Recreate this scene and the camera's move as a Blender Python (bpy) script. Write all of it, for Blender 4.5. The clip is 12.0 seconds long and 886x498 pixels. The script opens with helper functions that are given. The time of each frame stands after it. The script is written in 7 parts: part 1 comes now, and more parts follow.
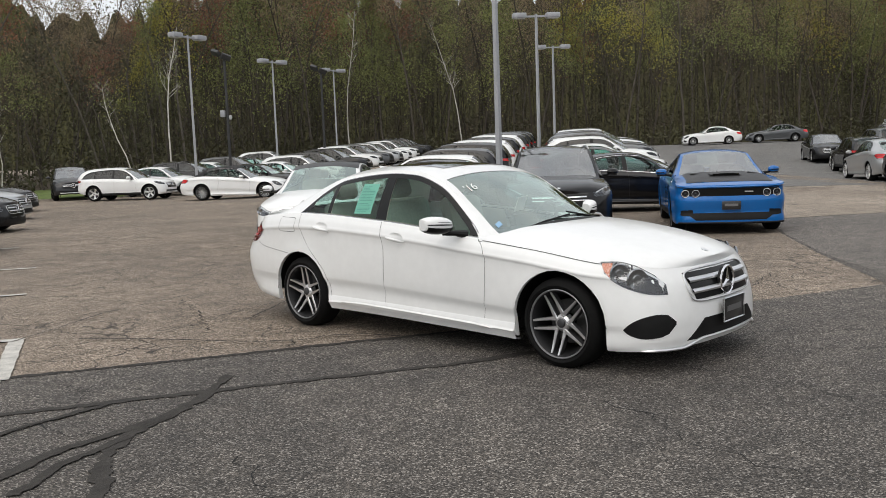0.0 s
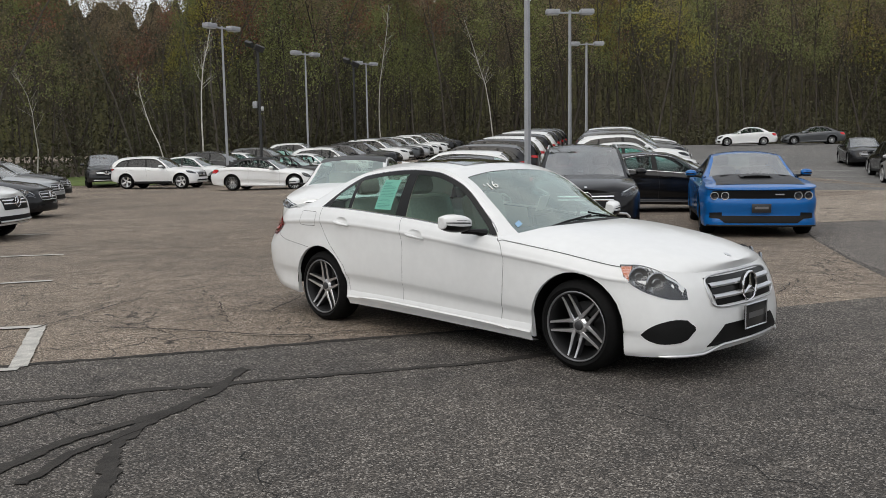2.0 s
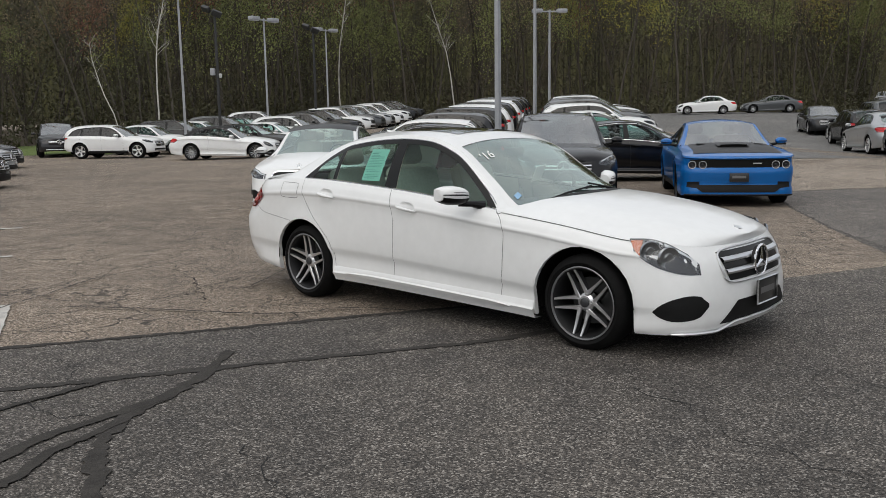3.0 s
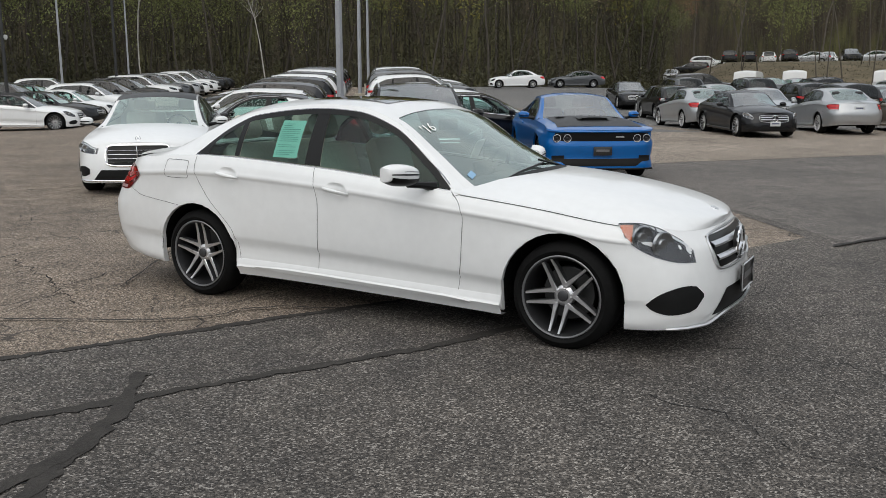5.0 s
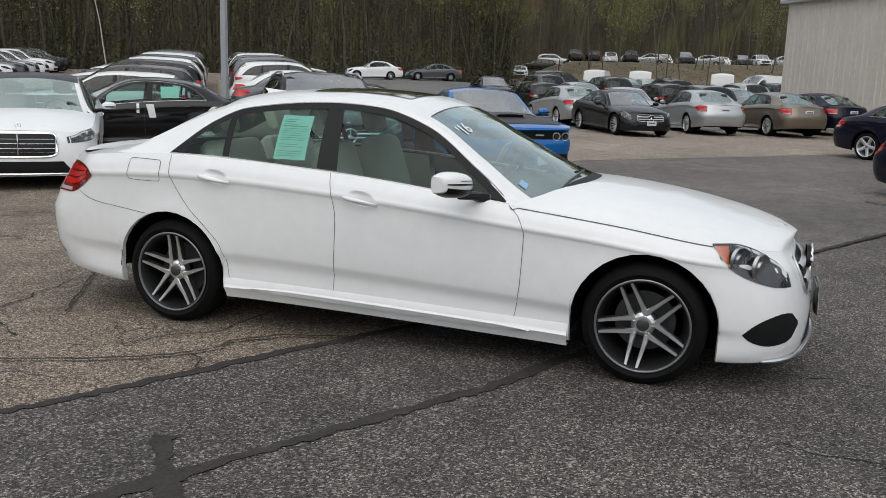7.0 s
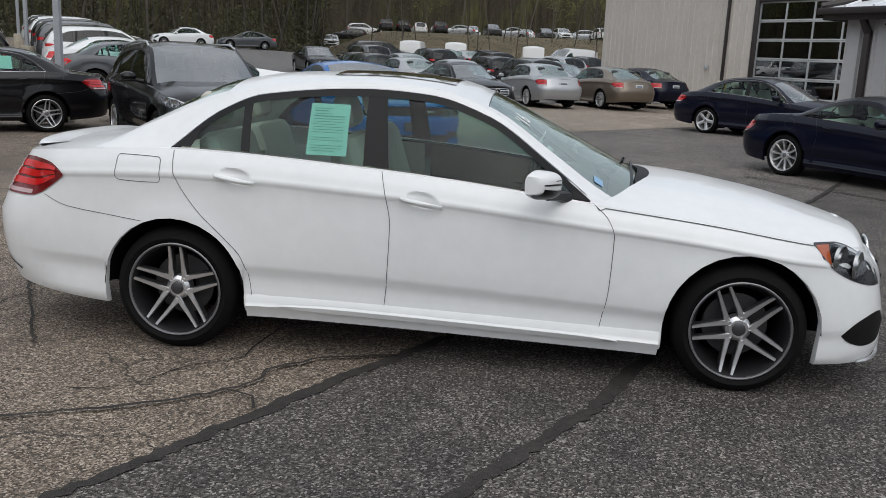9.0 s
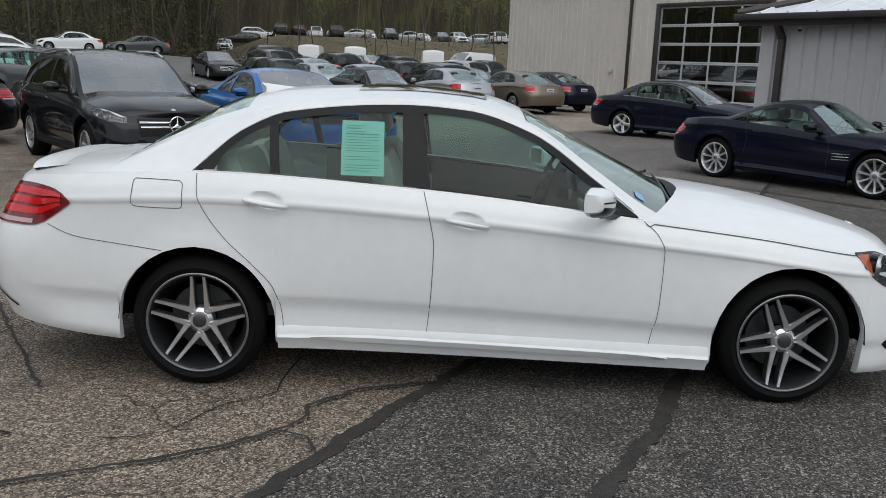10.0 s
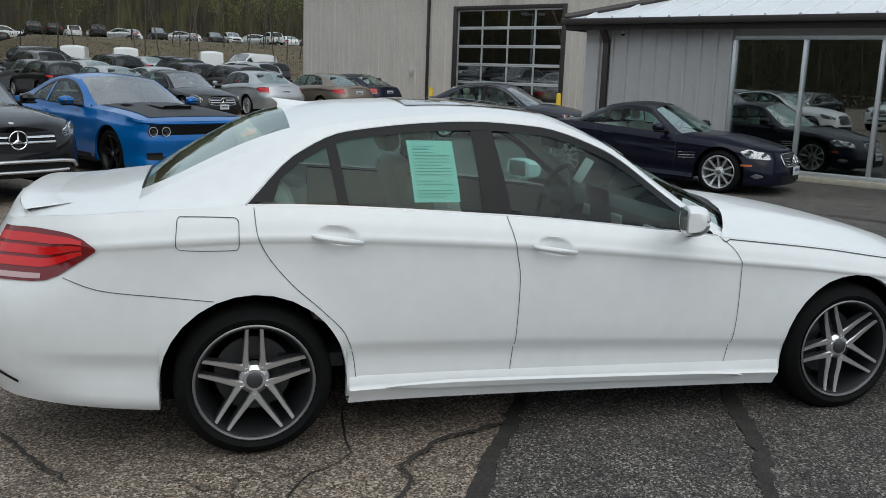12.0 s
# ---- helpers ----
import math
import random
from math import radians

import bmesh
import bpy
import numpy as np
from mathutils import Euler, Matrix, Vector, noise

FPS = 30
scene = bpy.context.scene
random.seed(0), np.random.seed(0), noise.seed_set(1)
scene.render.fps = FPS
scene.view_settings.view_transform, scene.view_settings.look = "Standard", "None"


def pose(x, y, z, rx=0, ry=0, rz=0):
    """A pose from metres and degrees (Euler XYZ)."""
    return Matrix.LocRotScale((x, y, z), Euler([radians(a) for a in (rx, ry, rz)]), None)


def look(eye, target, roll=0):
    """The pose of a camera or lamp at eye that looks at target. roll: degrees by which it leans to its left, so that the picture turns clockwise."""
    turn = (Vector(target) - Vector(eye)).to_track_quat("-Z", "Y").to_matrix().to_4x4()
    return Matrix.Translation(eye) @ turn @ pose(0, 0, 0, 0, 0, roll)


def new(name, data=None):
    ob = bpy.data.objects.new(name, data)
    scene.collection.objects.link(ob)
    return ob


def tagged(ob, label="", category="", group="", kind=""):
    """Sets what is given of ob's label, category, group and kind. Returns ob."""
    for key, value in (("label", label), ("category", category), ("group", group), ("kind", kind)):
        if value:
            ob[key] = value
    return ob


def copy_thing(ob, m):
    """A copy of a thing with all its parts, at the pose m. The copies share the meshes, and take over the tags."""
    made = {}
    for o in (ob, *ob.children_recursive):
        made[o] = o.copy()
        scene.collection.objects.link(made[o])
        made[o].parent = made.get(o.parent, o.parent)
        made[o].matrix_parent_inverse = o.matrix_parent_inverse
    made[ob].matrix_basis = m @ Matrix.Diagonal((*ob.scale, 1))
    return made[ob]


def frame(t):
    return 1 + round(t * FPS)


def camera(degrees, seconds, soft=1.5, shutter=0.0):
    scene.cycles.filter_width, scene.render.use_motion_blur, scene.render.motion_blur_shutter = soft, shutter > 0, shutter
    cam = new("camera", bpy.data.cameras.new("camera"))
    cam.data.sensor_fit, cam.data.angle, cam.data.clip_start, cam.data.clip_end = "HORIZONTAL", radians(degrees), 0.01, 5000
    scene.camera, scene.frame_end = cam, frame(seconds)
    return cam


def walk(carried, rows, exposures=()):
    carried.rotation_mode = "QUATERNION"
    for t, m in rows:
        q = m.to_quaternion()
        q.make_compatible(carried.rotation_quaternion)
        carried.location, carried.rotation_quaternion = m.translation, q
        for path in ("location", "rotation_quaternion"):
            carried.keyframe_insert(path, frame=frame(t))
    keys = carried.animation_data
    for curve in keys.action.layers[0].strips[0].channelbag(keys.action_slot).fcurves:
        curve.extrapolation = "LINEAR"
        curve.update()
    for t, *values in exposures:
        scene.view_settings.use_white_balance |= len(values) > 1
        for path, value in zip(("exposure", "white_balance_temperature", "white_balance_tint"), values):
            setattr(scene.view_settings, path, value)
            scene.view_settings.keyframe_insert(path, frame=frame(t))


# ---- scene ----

cam = camera(53.8, 12.0, soft=0.45)
PATH = [
    (0, (-0.05, 0.013, 1.531), (-0.039, 2.002, 1.318), -2.1),
    (0.5, (-0.054, 0.005, 1.53), (-0.055, 1.995, 1.327), -2.3),
    (1, (-0.051, 0.005, 1.528), (-0.052, 1.994, 1.325), -2.6),
    (1.5, (-0.017, 0.029, 1.537), (-0.014, 2.019, 1.341), -2.0),
    (2, (0.032, 0.071, 1.547), (-0.024, 2.058, 1.324), -0.9),
    (2.5, (-0.055, 0.186, 1.53), (-0.109, 2.165, 1.247), -0.9),
    (2.7, (-0.13, 0.274, 1.548), (-0.149, 2.253, 1.259), -1.0),
    (4.3, (-0.794, 1.02, 1.518), (-0.529, 2.975, 1.191), 0.4),
    (4.5, (-0.894, 1.128, 1.53), (-0.553, 3.07, 1.197), 0.0),
    (5, (-1.09, 1.399, 1.52), (-0.617, 3.309, 1.16), -0.1),
    (5.5, (-1.277, 1.678, 1.527), (-0.724, 3.565, 1.165), 1.1),
    (6, (-1.546, 1.948, 1.547), (-0.899, 3.807, 1.19), 1.3),
    (6.5, (-1.768, 2.237, 1.526), (-1.045, 4.07, 1.18), 1.5),
    (7, (-1.97, 2.526, 1.527), (-1.159, 4.316, 1.152), 1.8),
    (7.2, (-2.072, 2.644, 1.524), (-1.22, 4.411, 1.136), 1.7),
    (8.8, (-2.801, 3.595, 1.568), (-1.649, 5.172, 1.137), 2.8),
    (9, (-2.877, 3.706, 1.556), (-1.691, 5.259, 1.131), 2.6),
    (9.5, (-3.061, 4.005, 1.575), (-1.812, 5.514, 1.173), 2.7),
    (10, (-3.303, 4.318, 1.578), (-1.937, 5.721, 1.17), 2.3),
    (10.5, (-3.467, 4.64, 1.574), (-2.033, 5.981, 1.192), 2.6),
    (11, (-3.642, 4.977, 1.568), (-2.146, 6.241, 1.166), 2.6),
    (11.5, (-3.774, 5.316, 1.576), (-2.167, 6.437, 1.176), 2.0),
    (12, (-3.848, 5.642, 1.583), (-2.166, 6.652, 1.195), 2.0),
]
walk(cam, [(t, look(eye, target, roll)) for t, eye, target, roll in PATH],
     [(0, 0.26, 6650, 9), (1.1, 0.27, 6620, 9), (2.0, 0.03, 6570, 9), (2.5, 0.0, 6550, 9), (5.5, 0.06, 6420, 8), (9.0, -0.03, 6250, 9), (12, -0.11, 6050, 4)])

# ---------------------------------------------------------------- world and light
world = bpy.data.worlds.new("sky")
scene.world = world
world.use_nodes = True
wn = world.node_tree
wn.nodes.clear()
w_sky = wn.nodes.new("ShaderNodeTexSky")
w_sky.sky_type, w_sky.sun_disc = "NISHITA", False
w_sky.sun_elevation, w_sky.sun_rotation = radians(52), radians(205)
w_sky.air_density, w_sky.dust_density, w_sky.ozone_density = 1.0, 4.0, 1.0
w_map = wn.nodes.new("ShaderNodeTexCoord")
w_cloud = wn.nodes.new("ShaderNodeTexNoise")
w_cloud.inputs["Scale"].default_value, w_cloud.inputs["Detail"].default_value = 2.2, 5
w_ramp = wn.nodes.new("ShaderNodeValToRGB")
w_ramp.color_ramp.elements[0].position, w_ramp.color_ramp.elements[0].color = 0.35, (6.2, 6.6, 7.2, 1)
w_ramp.color_ramp.elements[1].position, w_ramp.color_ramp.elements[1].color = 0.65, (9.5, 9.6, 9.8, 1)
w_mix = wn.nodes.new("ShaderNodeMixRGB")
w_mix.inputs[0].default_value = 0.8
w_bg = wn.nodes.new("ShaderNodeBackground")
w_bg.inputs["Strength"].default_value = 0.105
w_out = wn.nodes.new("ShaderNodeOutputWorld")
wn.links.new(w_map.outputs["Generated"], w_cloud.inputs["Vector"])
wn.links.new(w_cloud.outputs["Fac"], w_ramp.inputs[0])
wn.links.new(w_sky.outputs[0], w_mix.inputs[1])
wn.links.new(w_ramp.outputs[0], w_mix.inputs[2])
wn.links.new(w_mix.outputs[0], w_bg.inputs[0])
wn.links.new(w_bg.outputs[0], w_out.inputs[0])
sun = new("sun", bpy.data.lights.new("sun", "SUN"))
sun.data.energy, sun.data.angle, sun.data.color = 1.1, radians(75), (1.0, 0.97, 0.92)
sun.matrix_world = look((-20, -25, 50), (0, 0, 0))


# ---------------------------------------------------------------- materials
def mat(name, color, rough=0.5, metal=0.0, coat=0.0, spec=0.5, vary=0.0, scale=8.0, bump=0.0, bump_scale=60.0,
        color2=None, emit=None):
    """A principled material with two scales of colour variation and a fine relief."""
    m = bpy.data.materials.new(name)
    m.use_nodes = True
    nt = m.node_tree
    p = nt.nodes["Principled BSDF"]
    p.inputs["Base Color"].default_value = (*color, 1)
    p.inputs["Roughness"].default_value = rough
    p.inputs["Metallic"].default_value = metal
    p.inputs["Coat Weight"].default_value = coat
    p.inputs["Coat Roughness"].default_value = 0.04
    p.inputs["Specular IOR Level"].default_value = spec
    if emit:
        p.inputs["Emission Color"].default_value = (*emit[:3], 1)
        p.inputs["Emission Strength"].default_value = emit[3]
    if vary or bump:
        tc = nt.nodes.new("ShaderNodeTexCoord")
    if vary:
        n1, n2 = nt.nodes.new("ShaderNodeTexNoise"), nt.nodes.new("ShaderNodeTexNoise")
        n1.inputs["Scale"].default_value, n2.inputs["Scale"].default_value = scale, scale * 9
        n1.inputs["Detail"].default_value = n2.inputs["Detail"].default_value = 4
        add = nt.nodes.new("ShaderNodeMath")
        add.operation = "ADD"
        nt.links.new(tc.outputs["Object"], n1.inputs["Vector"])
        nt.links.new(tc.outputs["Object"], n2.inputs["Vector"])
        nt.links.new(n1.outputs["Fac"], add.inputs[0])
        nt.links.new(n2.outputs["Fac"], add.inputs[1])
        ramp = nt.nodes.new("ShaderNodeValToRGB")
        c2 = color2 or tuple(c * (1 - vary) for c in color)
        c1 = color if color2 else tuple(min(1, c * (1 + vary)) for c in color)
        ramp.color_ramp.elements[0].position, ramp.color_ramp.elements[0].color = 0.35, (*c2, 1)
        ramp.color_ramp.elements[1].position, ramp.color_ramp.elements[1].color = 0.65, (*c1, 1)
        half = nt.nodes.new("ShaderNodeMath")
        half.operation, half.inputs[1].default_value = "MULTIPLY", 0.5
        nt.links.new(add.outputs[0], half.inputs[0])
        nt.links.new(half.outputs[0], ramp.inputs[0])
        nt.links.new(ramp.outputs[0], p.inputs["Base Color"])
    if bump:
        nb = nt.nodes.new("ShaderNodeTexNoise")
        nb.inputs["Scale"].default_value, nb.inputs["Detail"].default_value = bump_scale, 3
        bp = nt.nodes.new("ShaderNodeBump")
        bp.inputs["Strength"].default_value, bp.inputs["Distance"].default_value = bump, 0.01
        nt.links.new(tc.outputs["Object"], nb.inputs["Vector"])
        nt.links.new(nb.outputs["Fac"], bp.inputs["Height"])
        nt.links.new(bp.outputs[0], p.inputs["Normal"])
    return m


def glass_mat(name, tint, gloss=0.9, f0=0.07):
    """Thin tinted pane: clear behind, mirror-like at grazing angles."""
    m = bpy.data.materials.new(name)
    m.use_nodes = True
    nt = m.node_tree
    nt.nodes.clear()
    tr, gl = nt.nodes.new("ShaderNodeBsdfTransparent"), nt.nodes.new("ShaderNodeBsdfGlossy")
    tr.inputs[0].default_value = (*tint, 1)
    gl.inputs[0].default_value, gl.inputs["Roughness"].default_value = ((*gloss, 1) if isinstance(gloss, tuple) else (gloss, gloss, gloss, 1)), 0.01
    fr, mx, out = nt.nodes.new("ShaderNodeLayerWeight"), nt.nodes.new("ShaderNodeMixShader"), nt.nodes.new("ShaderNodeOutputMaterial")
    fr.inputs[0].default_value = 0.5
    pw, ad = nt.nodes.new("ShaderNodeMath"), nt.nodes.new("ShaderNodeMath")
    pw.operation, pw.inputs[1].default_value = "POWER", 5.0
    ad.operation, ad.inputs[1].default_value, ad.inputs[2].default_value = "MULTIPLY_ADD", 1 - f0, f0
    nt.links.new(fr.outputs["Facing"], pw.inputs[0])
    nt.links.new(pw.outputs[0], ad.inputs[0])
    nt.links.new(ad.outputs[0], mx.inputs[0])
    nt.links.new(tr.outputs[0], mx.inputs[1])
    nt.links.new(gl.outputs[0], mx.inputs[2])
    nt.links.new(mx.outputs[0], out.inputs[0])
    return m


def paint(name, color, metal=0.0, rough=0.3, spec=0.15, coat=0.8):
    return mat(name, color, rough, metal, coat=coat, spec=spec, vary=0.03, scale=1.5)


M = {
    "white": paint("white_paint", (0.785, 0.79, 0.785), spec=0.4, coat=0.5),
    "black": paint("black_paint", (0.004, 0.004, 0.005), 0.0, 0.4, 0.08, 0.75),
    "navy": paint("navy_paint", (0.003, 0.004, 0.014), 0.0, 0.4, 0.08, 0.5),
    "grey": paint("grey_paint", (0.09, 0.095, 0.10), 0.5, 0.35),
    "dark": paint("graphite_paint", (0.022, 0.022, 0.024), 0.3, 0.3),
    "silver": paint("silver_paint", (0.42, 0.43, 0.44), 0.6, 0.35),
    "bronze": paint("bronze_paint", (0.19, 0.155, 0.12), 0.6, 0.35),
    "blue": paint("blue_paint", (0.005, 0.122, 0.40), 0.15, 0.35),
    "matte": mat("matte_black_hood", (0.012, 0.011, 0.012), 0.5, vary=0.1, scale=3),
    "trim": mat("black_trim", (0.006, 0.006, 0.006), 0.3, spec=0.22),
    "plastic": mat("black_plastic", (0.008, 0.008, 0.008), 0.55, spec=0.2, vary=0.2, scale=20),
    "under": mat("underbody", (0.005, 0.005, 0.005), 0.9, spec=0.1),
    "seam": mat("panel_gap", (0.07, 0.07, 0.07), 0.8),
    "moulding": mat("bright_moulding", (0.42, 0.42, 0.43), 0.25, 0.9),
    "wood_trim": mat("dark_walnut_trim", (0.05, 0.028, 0.018), 0.25, coat=0.8, vary=0.3, scale=14),
    "rubber": mat("tyre_rubber", (0.007, 0.007, 0.007), 0.75, spec=0.12, vary=0.25, scale=30),
    "alloy": mat("machined_alloy", (0.66, 0.66, 0.67), 0.28, 0.85, coat=0.3),
    "spoke_side": mat("grey_painted_spoke", (0.06, 0.06, 0.063), 0.4, 0.4),
    "alloy_dark": mat("grey_alloy", (0.22, 0.22, 0.225), 0.35, 0.6),
    "alloy_black": mat("dark_barrel", (0.014, 0.014, 0.015), 0.5, 0.3),
    "alloy_silver": mat("silver_alloy", (0.7, 0.7, 0.7), 0.3, 0.85),
    "disc": mat("brake_disc", (0.10, 0.10, 0.10), 0.45, 0.8),
    "chrome": mat("chrome", (0.85, 0.85, 0.86), 0.1, 1.0),
    "satin": mat("satin_aluminium", (0.7, 0.7, 0.71), 0.3, 0.9),
    "glass": glass_mat("car_glass", (0.54, 0.73, 0.69), 0.9, 0.025),
    "screen": glass_mat("windscreen_glass", (0.60, 0.72, 0.68), 0.95, 0.34),
    "screen_pale": glass_mat("coated_windscreen_glass", (0.74, 0.85, 0.79), (0.86, 0.96, 0.92), 0.38),
    "glass_dark": glass_mat("privacy_glass", (0.16, 0.18, 0.175), 0.9, 0.05),
    "lens": glass_mat("clear_lens", (0.93, 0.94, 0.95)),
    "lamp_in": mat("lamp_reflector", (0.36, 0.37, 0.38), 0.25, 0.9),
    "lamp_dark": mat("lamp_housing", (0.035, 0.036, 0.04), 0.22, 0.5),
    "red": mat("red_lens", (0.56, 0.008, 0.010), 0.15, coat=0.4),
    "red_dark": mat("dark_red_lens", (0.15, 0.004, 0.006), 0.12, coat=0.5),
    "pale_lens": mat("pale_rose_lens", (0.50, 0.34, 0.34), 0.2, coat=0.6),
    "amber": mat("amber_lens", (0.45, 0.085, 0.012), 0.2, coat=0.6),
    "beige": mat("beige_leather", (0.55, 0.51, 0.44), 0.55, vary=0.1, scale=6),
    "door_grey": mat("grey_door_trim", (0.13, 0.128, 0.12), 0.6, vary=0.1, scale=6),
    "leather": mat("grey_leather", (0.05, 0.05, 0.052), 0.55, vary=0.1, scale=6),
    "dash": mat("dashboard_plastic", (0.02, 0.021, 0.023), 0.6, vary=0.15, scale=12),
    "paper": mat("pale_green_paper", (0.42, 0.72, 0.62), 0.7, vary=0.04, scale=10),
    "ink": mat("printed_ink", (0.22, 0.42, 0.37), 0.8),
    "wpaper": mat("white_paper", (0.75, 0.77, 0.76), 0.7, vary=0.05, scale=10),
    "sticker": mat("blue_sticker", (0.25, 0.42, 0.6), 0.5),
    "plate": mat("dealer_plate", (0.02, 0.02, 0.02), 0.35, coat=0.4),
    "plate_w": mat("pale_plate", (0.6, 0.62, 0.62), 0.4),
    "bar": mat("plate_bar", (0.12, 0.13, 0.2), 0.6),
    "pole": mat("painted_pole", (0.33, 0.34, 0.36), 0.5, vary=0.12, scale=3),
    "pole_dark": mat("dark_pole", (0.03, 0.03, 0.03), 0.5, vary=0.12, scale=3),
    "lampglass": mat("lamp_glass", (0.6, 0.62, 0.63), 0.3),
    "line": mat("worn_white_line", (0.62, 0.60, 0.55), 0.8, vary=0.25, scale=9, bump=0.4, bump_scale=90, color2=(0.30, 0.29, 0.27)),
    "tar": mat("tar_sealant", (0.056, 0.051, 0.046), 0.8, spec=0.2, vary=0.3, scale=7, bump=0.5, bump_scale=120, color2=(0.029, 0.0265, 0.0245)),
    "crack": mat("crack_shadow", (0.010, 0.010, 0.010), 0.95),
    "yellow": mat("yellow_bollard", (0.75, 0.5, 0.02), 0.5, vary=0.1, scale=6),
    "orange": mat("orange_cone", (0.75, 0.13, 0.02), 0.6, vary=0.1, scale=6),
}


# ---------------------------------------------------------------- mesh helpers
def part(name, geo, material, parent=None, label="", smooth=True, angle=38):
    """Links (verts, faces) or a bmesh as one mesh object under a thing or a part."""
    me = bpy.data.meshes.new(name)
    if isinstance(geo, bmesh.types.BMesh):
        geo.to_mesh(me)
        geo.free()
    else:
        me.from_pydata([tuple(v) for v in geo[0]], [], [tuple(f) for f in geo[1]])
    me.materials.append(M[material] if isinstance(material, str) else material)
    if smooth:
        me.shade_smooth()
        me.set_sharp_from_angle(angle=radians(angle))
    else:
        me.shade_flat()
    ob = new(name, me)
    if parent is not None:
        ob.parent = parent
    if label:
        ob["label"] = label
    return ob


def empty(name, m, label, category, group="", kind=""):
    e = new(name)
    e.empty_display_size = 0.2
    e.matrix_world = m
    return tagged(e, label, category, group, kind)


def curve(*pts):
    """Monotone cubic through (x, z) points, as a function of arrays or numbers."""
    xs, zs = np.array([p[0] for p in pts], float), np.array([p[1] for p in pts], float)
    h, d = np.diff(xs), np.diff(zs) / np.diff(xs)
    m = np.zeros(len(xs))
    m[0], m[-1] = d[0], d[-1]
    for i in range(1, len(xs) - 1):
        if d[i - 1] * d[i] > 0:
            w1, w2 = 2 * h[i] + h[i - 1], h[i] + 2 * h[i - 1]
            m[i] = (w1 + w2) / (w1 / d[i - 1] + w2 / d[i])

    def f(x):
        x = np.clip(np.asarray(x, float), xs[0], xs[-1])
        i = np.clip(np.searchsorted(xs, x) - 1, 0, len(h) - 1)
        t = (x - xs[i]) / h[i]
        t2, t3 = t * t, t * t * t
        return (2 * t3 - 3 * t2 + 1) * zs[i] + (t3 - 2 * t2 + t) * h[i] * m[i] + (3 * t2 - 2 * t3) * zs[i + 1] + (t3 - t2) * h[i] * m[i + 1]
    return f


def grid(rows, wrap=False, flip=False):
    """Faces over rows of equal numbers of points."""
    n, k = len(rows), len(rows[0])
    verts = [tuple(p) for r in rows for p in r]
    faces = []
    for i in range(n if wrap else n - 1):
        a, b = i * k, ((i + 1) % n) * k
        for j in range(k - 1):
            f = (a + j, a + j + 1, b + j + 1, b + j)
            faces.append(f[::-1] if flip else f)
    return verts, faces


def merge(*geos):
    verts, faces = [], []
    for v, f in geos:
        o = len(verts)
        verts += list(v)
        faces += [tuple(i + o for i in q) for q in f]
    return verts, faces


def mirror(geo):
    v, f = geo
    return [(p[0], -p[1], p[2]) for p in v], [q[::-1] for q in f]


def moved(geo, m):
    return [tuple(m @ Vector(p)) for p in geo[0]], geo[1]


def box(x0, x1, y0, y1, z0, z1, bev=0.0):
    """A box with chamfered vertical and horizontal edges."""
    if bev <= 0:
        v = [(x, y, z) for x in (x0, x1) for y in (y0, y1) for z in (z0, z1)]
        return v, [(0, 1, 3, 2), (4, 6, 7, 5), (0, 4, 5, 1), (2, 3, 7, 6), (0, 2, 6, 4), (1, 5, 7, 3)]
    bm = bmesh.new()
    bmesh.ops.create_cube(bm, size=1)
    for v in bm.verts:
        v.co = (x0 + (v.co.x + 0.5) * (x1 - x0), y0 + (v.co.y + 0.5) * (y1 - y0), z0 + (v.co.z + 0.5) * (z1 - z0))
    bmesh.ops.bevel(bm, geom=bm.edges[:], offset=bev, segments=2, profile=0.5, affect="EDGES")
    out = [tuple(v.co) for v in bm.verts], [tuple(v.index for v in f.verts) for f in bm.faces]
    bm.free()
    return out


def lathe(profile, n=32, axis="y"):
    """Turns (radius, along) points round an axis."""
    rows = []
    for i in range(n):
        a = 2 * math.pi * i / n
        c, s = math.cos(a), math.sin(a)
        if axis == "y":
            rows.append([(r * c, h, r * s) for r, h in profile])
        elif axis == "z":
            rows.append([(r * c, r * s, h) for r, h in profile])
        else:
            rows.append([(h, r * c, r * s) for r, h in profile])
    return grid(rows, wrap=True)


def tube(pts, radii, n=6, caps=True):
    """A tapered tube along points."""
    pts = [Vector(p) for p in pts]
    if isinstance(radii, (int, float)):
        radii = [radii] * len(pts)
    rows = []
    for i, p in enumerate(pts):
        d = (pts[min(i + 1, len(pts) - 1)] - pts[max(i - 1, 0)]).normalized()
        u = d.cross(Vector((0, 0, 1)) if abs(d.z) < 0.9 else Vector((1, 0, 0))).normalized()
        w = d.cross(u)
        rows.append([tuple(p + radii[i] * (math.cos(2 * math.pi * k / n) * u + math.sin(2 * math.pi * k / n) * w)) for k in range(n + 1)])
    v, f = grid(rows)
    if caps:
        o = len(v)
        f = f + [tuple(range(n)), tuple(range(o - n - 1, o - 1))[::-1]]
    return v, f


def strip(pts, width, up=(0, 0, 1), lift=0.0):
    """A flat ribbon along points, lying square to up."""
    pts = [Vector(p) for p in pts]
    rows = []
    up = Vector(up)
    for i, p in enumerate(pts):
        d = (pts[min(i + 1, len(pts) - 1)] - pts[max(i - 1, 0)])
        s = d.cross(up).normalized() * (width if isinstance(width, (int, float)) else width[i]) / 2
        rows.append([tuple(p + s + lift * up), tuple(p - s + lift * up)])
    return grid(rows)


